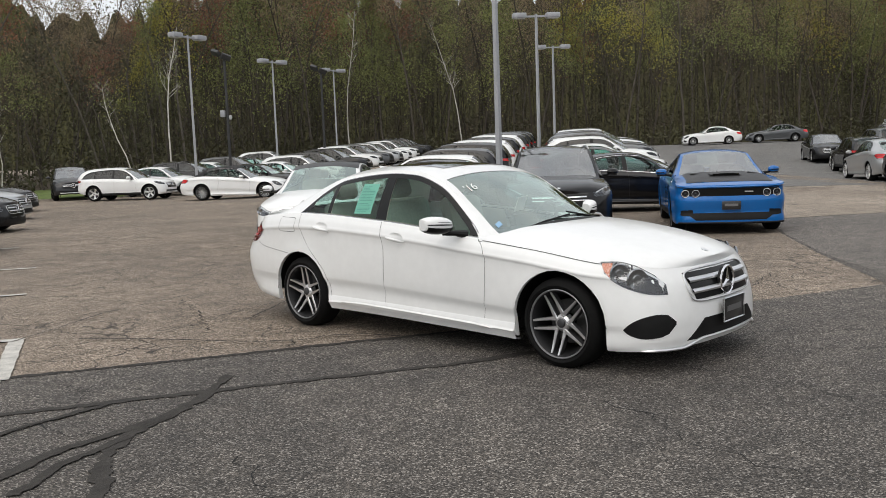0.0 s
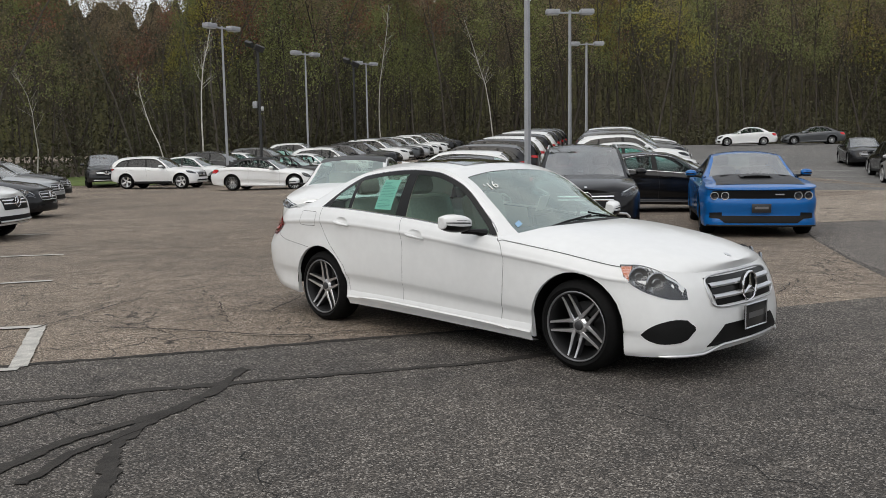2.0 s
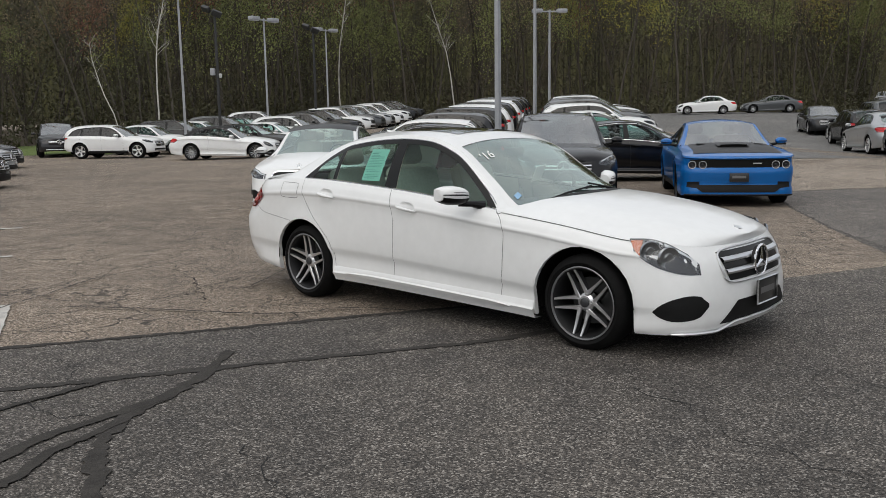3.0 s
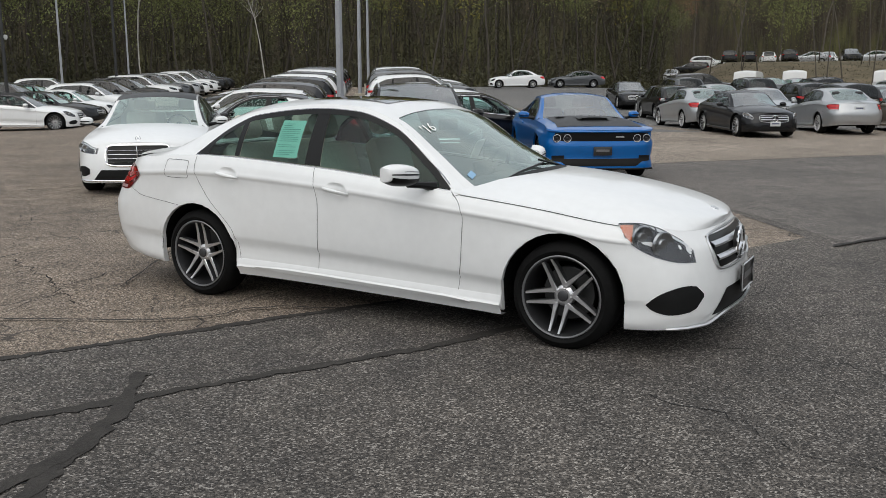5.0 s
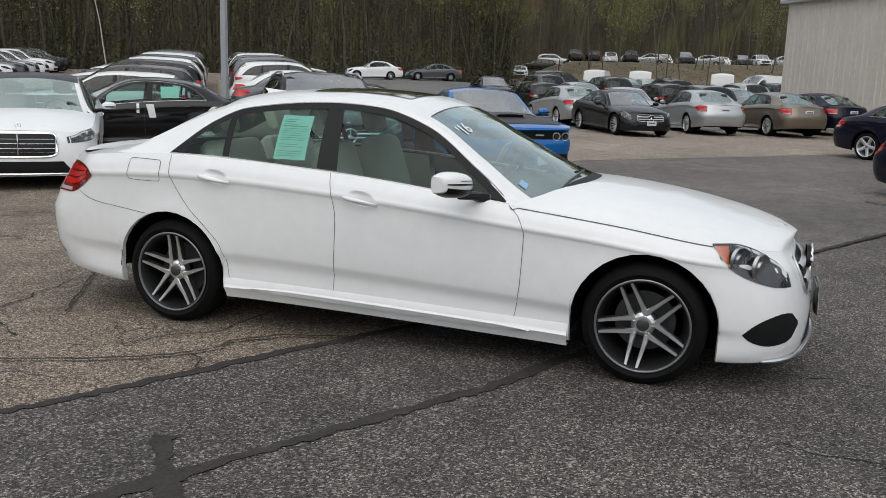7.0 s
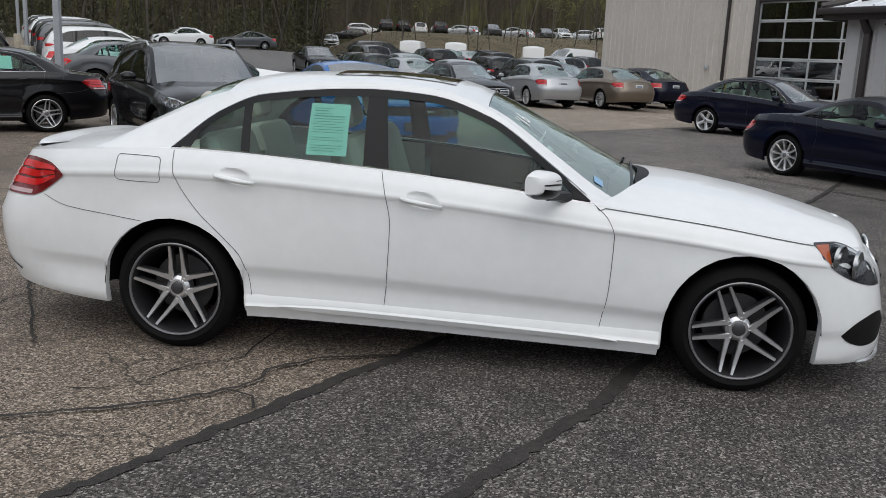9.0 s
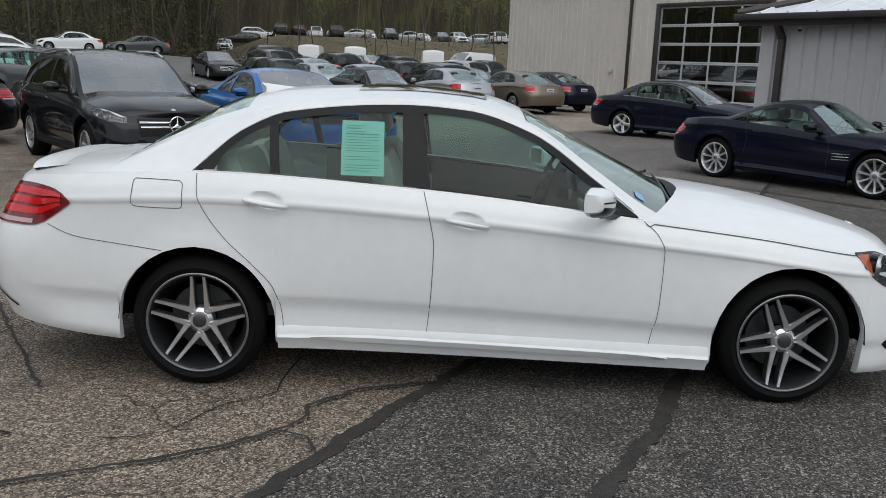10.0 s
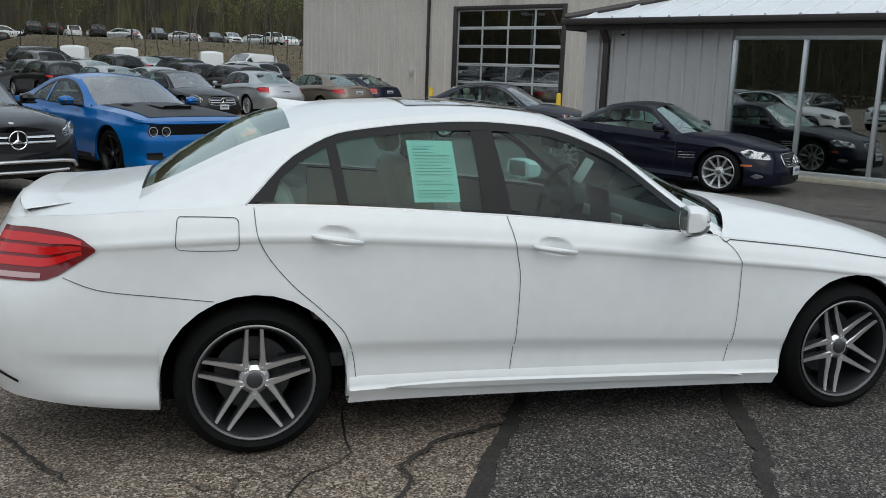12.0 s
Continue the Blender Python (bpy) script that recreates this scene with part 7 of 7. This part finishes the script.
def tree_geo(seed, h, spread, leaves, leaf_size, low=0.3, lean=0.0):
    """A tapered trunk with forking limbs and twigs, and leaf clumps round the twigs."""
    rnd = random.Random(seed)
    wood, tips = [], []

    def limb(p, d, length, r, depth):
        n = (6, 3, 2, 1)[depth]
        pts, rad = [p], [r]
        for i in range(n):
            d = (d + Vector((rnd.gauss(0, 0.10), rnd.gauss(0, 0.10), 0.05 if depth else 0.0))).normalized()
            p = p + d * (length / n)
            pts.append(p)
            rad.append(r * (1 - (i + 1) / n * (0.75 if depth == 0 else 0.85)))
        wood.append(tube(pts, rad, (7, 4, 3, 3)[depth], caps=False))
        if depth >= 1:
            tips.extend(pts[1:])
        if depth < 3:
            count = (rnd.randint(11, 16), rnd.randint(3, 5), rnd.randint(2, 3))[depth]
            for _ in range(count):
                f = rnd.uniform(low if depth == 0 else 0.25, 1.0)
                i = min(int(f * n), n - 1)
                q = pts[i].lerp(pts[i + 1], f * n - i)
                a = rnd.uniform(0, 6.283)
                up = rnd.uniform(0.35, 1.1)
                nd = (Vector((math.cos(a), math.sin(a), up)).normalized() * 0.8 + d * 0.35).normalized()
                ln = (h * spread * (1.15 - f) * rnd.uniform(0.6, 1.2) + 0.6, length * 0.5, length * 0.55)[depth]
                limb(q, nd, ln, rad[i] * (0.42, 0.5, 0.5)[depth], depth + 1)

    limb(Vector((0, 0, -0.2)), Vector((lean, 0.03, 1)).normalized(), h, h * 0.0046 + 0.012, 0)
    lv, lf = [], []
    for _ in range(leaves):
        t = rnd.choice(tips)
        c = t + Vector((rnd.gauss(0, 0.42), rnd.gauss(0, 0.42), rnd.gauss(0, 0.36)))
        o = len(lv)
        lv += leaf_card(rnd, c, leaf_size * 0.62)
        lf.append((o, o + 1, o + 2, o + 3))
    return merge(*wood), (lv, lf)


KINDS = []
for seed, h, sp, n, size, leaf, bark, low in ((1, 18, 0.26, 3000, 0.14, "leaf_green", "bark_dark", 0.3), (2, 19, 0.24, 2600, 0.12, "leaf_brown", "bark", 0.35), (3, 17, 0.3, 3200, 0.15, "leaf_yellow", "bark_dark", 0.35),
                                              (4, 20, 0.22, 2400, 0.12, "leaf_brown", "bark", 0.4), (5, 17, 0.28, 2000, 0.13, "leaf_red", "bark", 0.35), (6, 19, 0.24, 2900, 0.14, "leaf_green", "bark", 0.3),
                                              (7, 12, 0.32, 2200, 0.16, "leaf_green", "bark_dark", 0.15), (8, 19, 0.22, 1500, 0.13, "leaf_brown", "bark_dark", 0.3)):
    wood, leaves = tree_geo(seed, h, sp, n, size, low)
    t = empty("tree", pose(0, 0, 0), {"leaf_green": "tall tree in young green leaf at the edge of the woods", "leaf_brown": "tall bare grey tree with brown buds in the woods", "leaf_yellow": "broad tree in yellow-green blossom in the woods",
                                      "leaf_red": "slim tree with reddish spring buds in the woods"}[leaf], "tree", "trees of the woods")
    part("trunk", wood, bark, t)
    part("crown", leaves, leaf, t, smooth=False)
    KINDS.append(t)
EDGE = [(-75, 26), (-48, 40), (-30, 50), (-22, 58), (-16, 70), (-10, 83), (4, 86), (18, 80), (30, 77), (38, 80), (46, 92)]
BACK_EDGE = [(62, 128), (90, 126), (120, 108), (150, 84), (166, 40)]


def edge_point(u, edge=EDGE):
    d = np.r_[0, np.cumsum([math.dist(a, b) for a, b in zip(edge, edge[1:])])]
    q = u * d[-1]
    return float(np.interp(q, d, [e[0] for e in edge])), float(np.interp(q, d, [e[1] for e in edge]))


rnd = random.Random(12)
used = set()
N_TREES = 210
for i in range(N_TREES):
    row = i % 3
    x, y = edge_point((i + rnd.uniform(-0.7, 0.7)) / 165 % 1.0) if i < 165 else edge_point((i - 165 + rnd.uniform(0, 1)) / 45, BACK_EDGE)
    r = math.hypot(x, y)
    push = row * 3.2 + rnd.uniform(-0.8, 2.0)
    x, y = x * (1 + push / r), y * (1 + push / r)
    a = math.degrees(math.atan2(x, y))
    pick = rnd.choices(range(8), (22, 15, 5, 14, 7, 22, 16, 12))[0]
    if 9 < a < 15 and row == 1 and rnd.random() < 0.7:
        pick = 2
    s = rnd.uniform(0.85, 1.2) * (0.9 if a < -26 else 0.70 if a < -17 else 1.0) * (1.35 if i >= 165 else 1.0)
    m = pose(x, y, land(x, y), 0, 0, rnd.uniform(0, 360)) @ Matrix.Diagonal((s, s, s, 1))
    if pick not in used:
        used.add(pick)
        KINDS[pick].matrix_basis = m
    else:
        c = copy_thing(KINDS[pick], m)
        c.matrix_basis = m
for j, k_t in enumerate(KINDS):
    if j not in used:
        k_t.matrix_basis = pose(-40 - j * 3, 60, land(-40 - j * 3, 60))

# leaf-strewn floor under the trees
tagged(part("forest_floor", grid([[(x * q, y * q, land(x * q, y * q) + 0.03) for q in (1.0, 1.04, 1.1, 1.2, 1.4, 1.8, 2.3)] for x, y in (edge_point(i / 60) for i in range(61))]),
            mat("leaf_litter", (0.060, 0.044, 0.026), 0.95, vary=0.4, scale=1.2, bump=0.6, bump_scale=9)), "brown leaf litter on the floor of the woods", "forest floor", kind="structure")

# white birches in front of the woods
for seed, x, y, h, lean in ((31, -16.2, 53.5, 10.5, 0.02), (32, -17.4, 51.3, 7.0, -0.36), (33, -23.8, 48, 6.2, 0.25), (34, -7.4, 78, 13, 0.03), (35, 2.6, 80, 12, 0.05)):
    wood, leaves = tree_geo(seed, h, 0.13, 160, 0.12, 0.5, lean)
    t = empty("birch_tree", place(x, y, 0), "slender white birch with sparse leaves before dark woods", "tree", "birches")
    part("trunk", wood, "birch", t)
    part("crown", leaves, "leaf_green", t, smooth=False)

# thin trees on the bank
for i in range(40):
    a, r = radians(rnd.uniform(29, 60)), rnd.uniform(87, 111)
    x, y = r * math.sin(a), r * math.cos(a)
    m = pose(x, y, land(x, y), 0, 0, rnd.uniform(0, 360)) @ Matrix.Diagonal((0.6, 0.6, 0.95, 1))
    c = copy_thing(KINDS[rnd.choice((1, 3, 7, 6, 0))], m)
    c.matrix_basis = m

# depth of the woods: trunks and brush behind the edge
verts, faces, lv, lf, bv, bf = [], [], [], [], [], []
tubes = []
for i in range(800):
    x, y = edge_point(rnd.random()) if i % 3 else edge_point(rnd.random(), BACK_EDGE)
    r = math.hypot(x, y)
    push = rnd.uniform(6, 26)
    x, y = x * (1 + push / r), y * (1 + push / r)
    z, h = land(x, y) - 0.2, rnd.uniform(13, 21)
    a = math.degrees(math.atan2(x, y))
    h *= 0.9 if a < -26 else 0.66 if a < -17 else (1.3 if a > 25 and r > 100 else 1)
    b = rnd.uniform(0.03, 0.08)
    lx, ly = rnd.gauss(0, 0.6), rnd.gauss(0, 0.6)
    tubes.append(tube([(x, y, z), (x + lx * 0.5, y + ly * 0.5, z + h * 0.5), (x + lx * 1.4, y + ly * 1.4, z + h)], [b, b * 0.7, b * 0.2], 4, False))
    for _ in range(5):
        f = rnd.uniform(0.3, 0.9)
        p0 = Vector((x + lx * f, y + ly * f, z + h * f))
        d = Vector((rnd.gauss(0, 1), rnd.gauss(0, 1), 1.0)).normalized() * rnd.uniform(1.5, 3.5)
        tubes.append(tube([p0, p0 + d * 0.5, p0 + d + Vector((0, 0, 0.4))], [b * 0.35, b * 0.22, 0.008], 3, False))
    for _ in range(260):
        f = rnd.uniform(0.05, 1.05)
        c = (x + lx * f + rnd.gauss(0, 1.3), y + ly * f + rnd.gauss(0, 1.3), z + h * f)
        o = len(lv)
        lv += leaf_card(rnd, c, 0.13)
        lf.append((o, o + 1, o + 2, o + 3))
tagged(part("woods_trunks", merge(*tubes), "bark_dark"), "dense grey trunks deeper in the woods", "woods", kind="stuff")
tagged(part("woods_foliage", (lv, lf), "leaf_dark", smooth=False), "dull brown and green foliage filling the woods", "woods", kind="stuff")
for i in range(42000):
    x, y = edge_point(rnd.random())
    r = math.hypot(x, y)
    push = rnd.uniform(-2.5, 7) if i < 9000 else rnd.uniform(-0.5, 9)
    x, y = x * (1 + push / r), y * (1 + push / r)
    o = len(bv)
    bv += leaf_card(rnd, (x, y, land(x, y) + abs(rnd.gauss(0, 1.1 if i < 9000 else 4.2)) + 0.05), 0.2 if i < 9000 else 0.13)
    bf.append((o, o + 1, o + 2, o + 3))
for i in range(11000):
    a, r = radians(rnd.uniform(25, 64)), rnd.uniform(82, 110)
    x, y = r * math.sin(a), r * math.cos(a)
    o = len(bv)
    bv += leaf_card(rnd, (x, y, land(x, y) + abs(rnd.gauss(0, 0.5)) + 0.03), 0.08)
    bf.append((o, o + 1, o + 2, o + 3))
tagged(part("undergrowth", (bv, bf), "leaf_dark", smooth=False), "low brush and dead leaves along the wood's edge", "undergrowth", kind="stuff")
tagged(part("bank", grid([[(r * math.sin(radians(a)), r * math.cos(radians(a)), land(r * math.sin(radians(a)), r * math.cos(radians(a))) + 0.03) for r in np.linspace(82, 110, 14)] for a in np.linspace(25, 66, 30)]),
            mat("bank_soil", (0.17, 0.13, 0.08), 0.95, vary=0.5, scale=0.5, bump=0.8, bump_scale=6, color2=(0.060, 0.052, 0.024))), "brown leaf-strewn bank below the terrace", "bank", kind="structure")
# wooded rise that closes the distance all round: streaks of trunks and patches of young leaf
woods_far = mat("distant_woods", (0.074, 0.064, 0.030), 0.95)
wf = woods_far.node_tree
wf_tc, wf_map = wf.nodes.new("ShaderNodeTexCoord"), wf.nodes.new("ShaderNodeMapping")
wf_map.inputs["Scale"].default_value = (1.0, 1.0, 0.09)
wf_a, wf_b = wf.nodes.new("ShaderNodeTexNoise"), wf.nodes.new("ShaderNodeTexNoise")
wf_a.inputs["Scale"].default_value, wf_a.inputs["Detail"].default_value = 1.3, 6
wf_b.inputs["Scale"].default_value, wf_b.inputs["Detail"].default_value = 0.16, 7
wf_r1, wf_r2, wf_mx = wf.nodes.new("ShaderNodeValToRGB"), wf.nodes.new("ShaderNodeValToRGB"), wf.nodes.new("ShaderNodeMixRGB")
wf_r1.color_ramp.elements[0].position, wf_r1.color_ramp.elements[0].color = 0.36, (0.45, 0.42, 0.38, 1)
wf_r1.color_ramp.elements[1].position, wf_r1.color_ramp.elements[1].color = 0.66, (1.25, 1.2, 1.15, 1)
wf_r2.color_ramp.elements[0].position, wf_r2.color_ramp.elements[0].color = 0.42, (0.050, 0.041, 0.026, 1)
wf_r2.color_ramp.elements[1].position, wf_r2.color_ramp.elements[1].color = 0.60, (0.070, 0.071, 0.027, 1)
wf_mx.blend_type, wf_mx.inputs[0].default_value = "MULTIPLY", 1.0
wf.links.new(wf_tc.outputs["Object"], wf_map.inputs[0])
wf.links.new(wf_map.outputs[0], wf_a.inputs["Vector"])
wf.links.new(wf_tc.outputs["Object"], wf_b.inputs["Vector"])
wf.links.new(wf_a.outputs["Fac"], wf_r1.inputs[0])
wf.links.new(wf_b.outputs["Fac"], wf_r2.inputs[0])
wf.links.new(wf_r2.outputs[0], wf_mx.inputs[1])
wf.links.new(wf_r1.outputs[0], wf_mx.inputs[2])
wf.links.new(wf_mx.outputs[0], wf.nodes["Principled BSDF"].inputs["Base Color"])
rows = []
crest = random.Random(21)
for i in range(961):
    a = 2 * math.pi * (i % 960) / 960
    r = 195 + 12 * math.sin(3 * a)
    deg = (math.degrees(a) + 180) % 360 - 180
    top = 35 if -80 < deg < -14 else 38 if -14 <= deg < 40 else 30 if -30 < deg < 75 else 15
    top -= 5 * float(smooth01(-25.5, -23.5, deg)) * float(smooth01(-17, -19, deg))
    top += 1.5 * math.sin(i * 0.9) + (crest.uniform(-2.6, 2.6) if 0 < i < 960 else 0)
    rows.append([(r * math.sin(a) * s_, r * math.cos(a) * s_, z) for s_, z in ((1.0, -1.0), (1.01, top * 0.6), (1.03, top))])
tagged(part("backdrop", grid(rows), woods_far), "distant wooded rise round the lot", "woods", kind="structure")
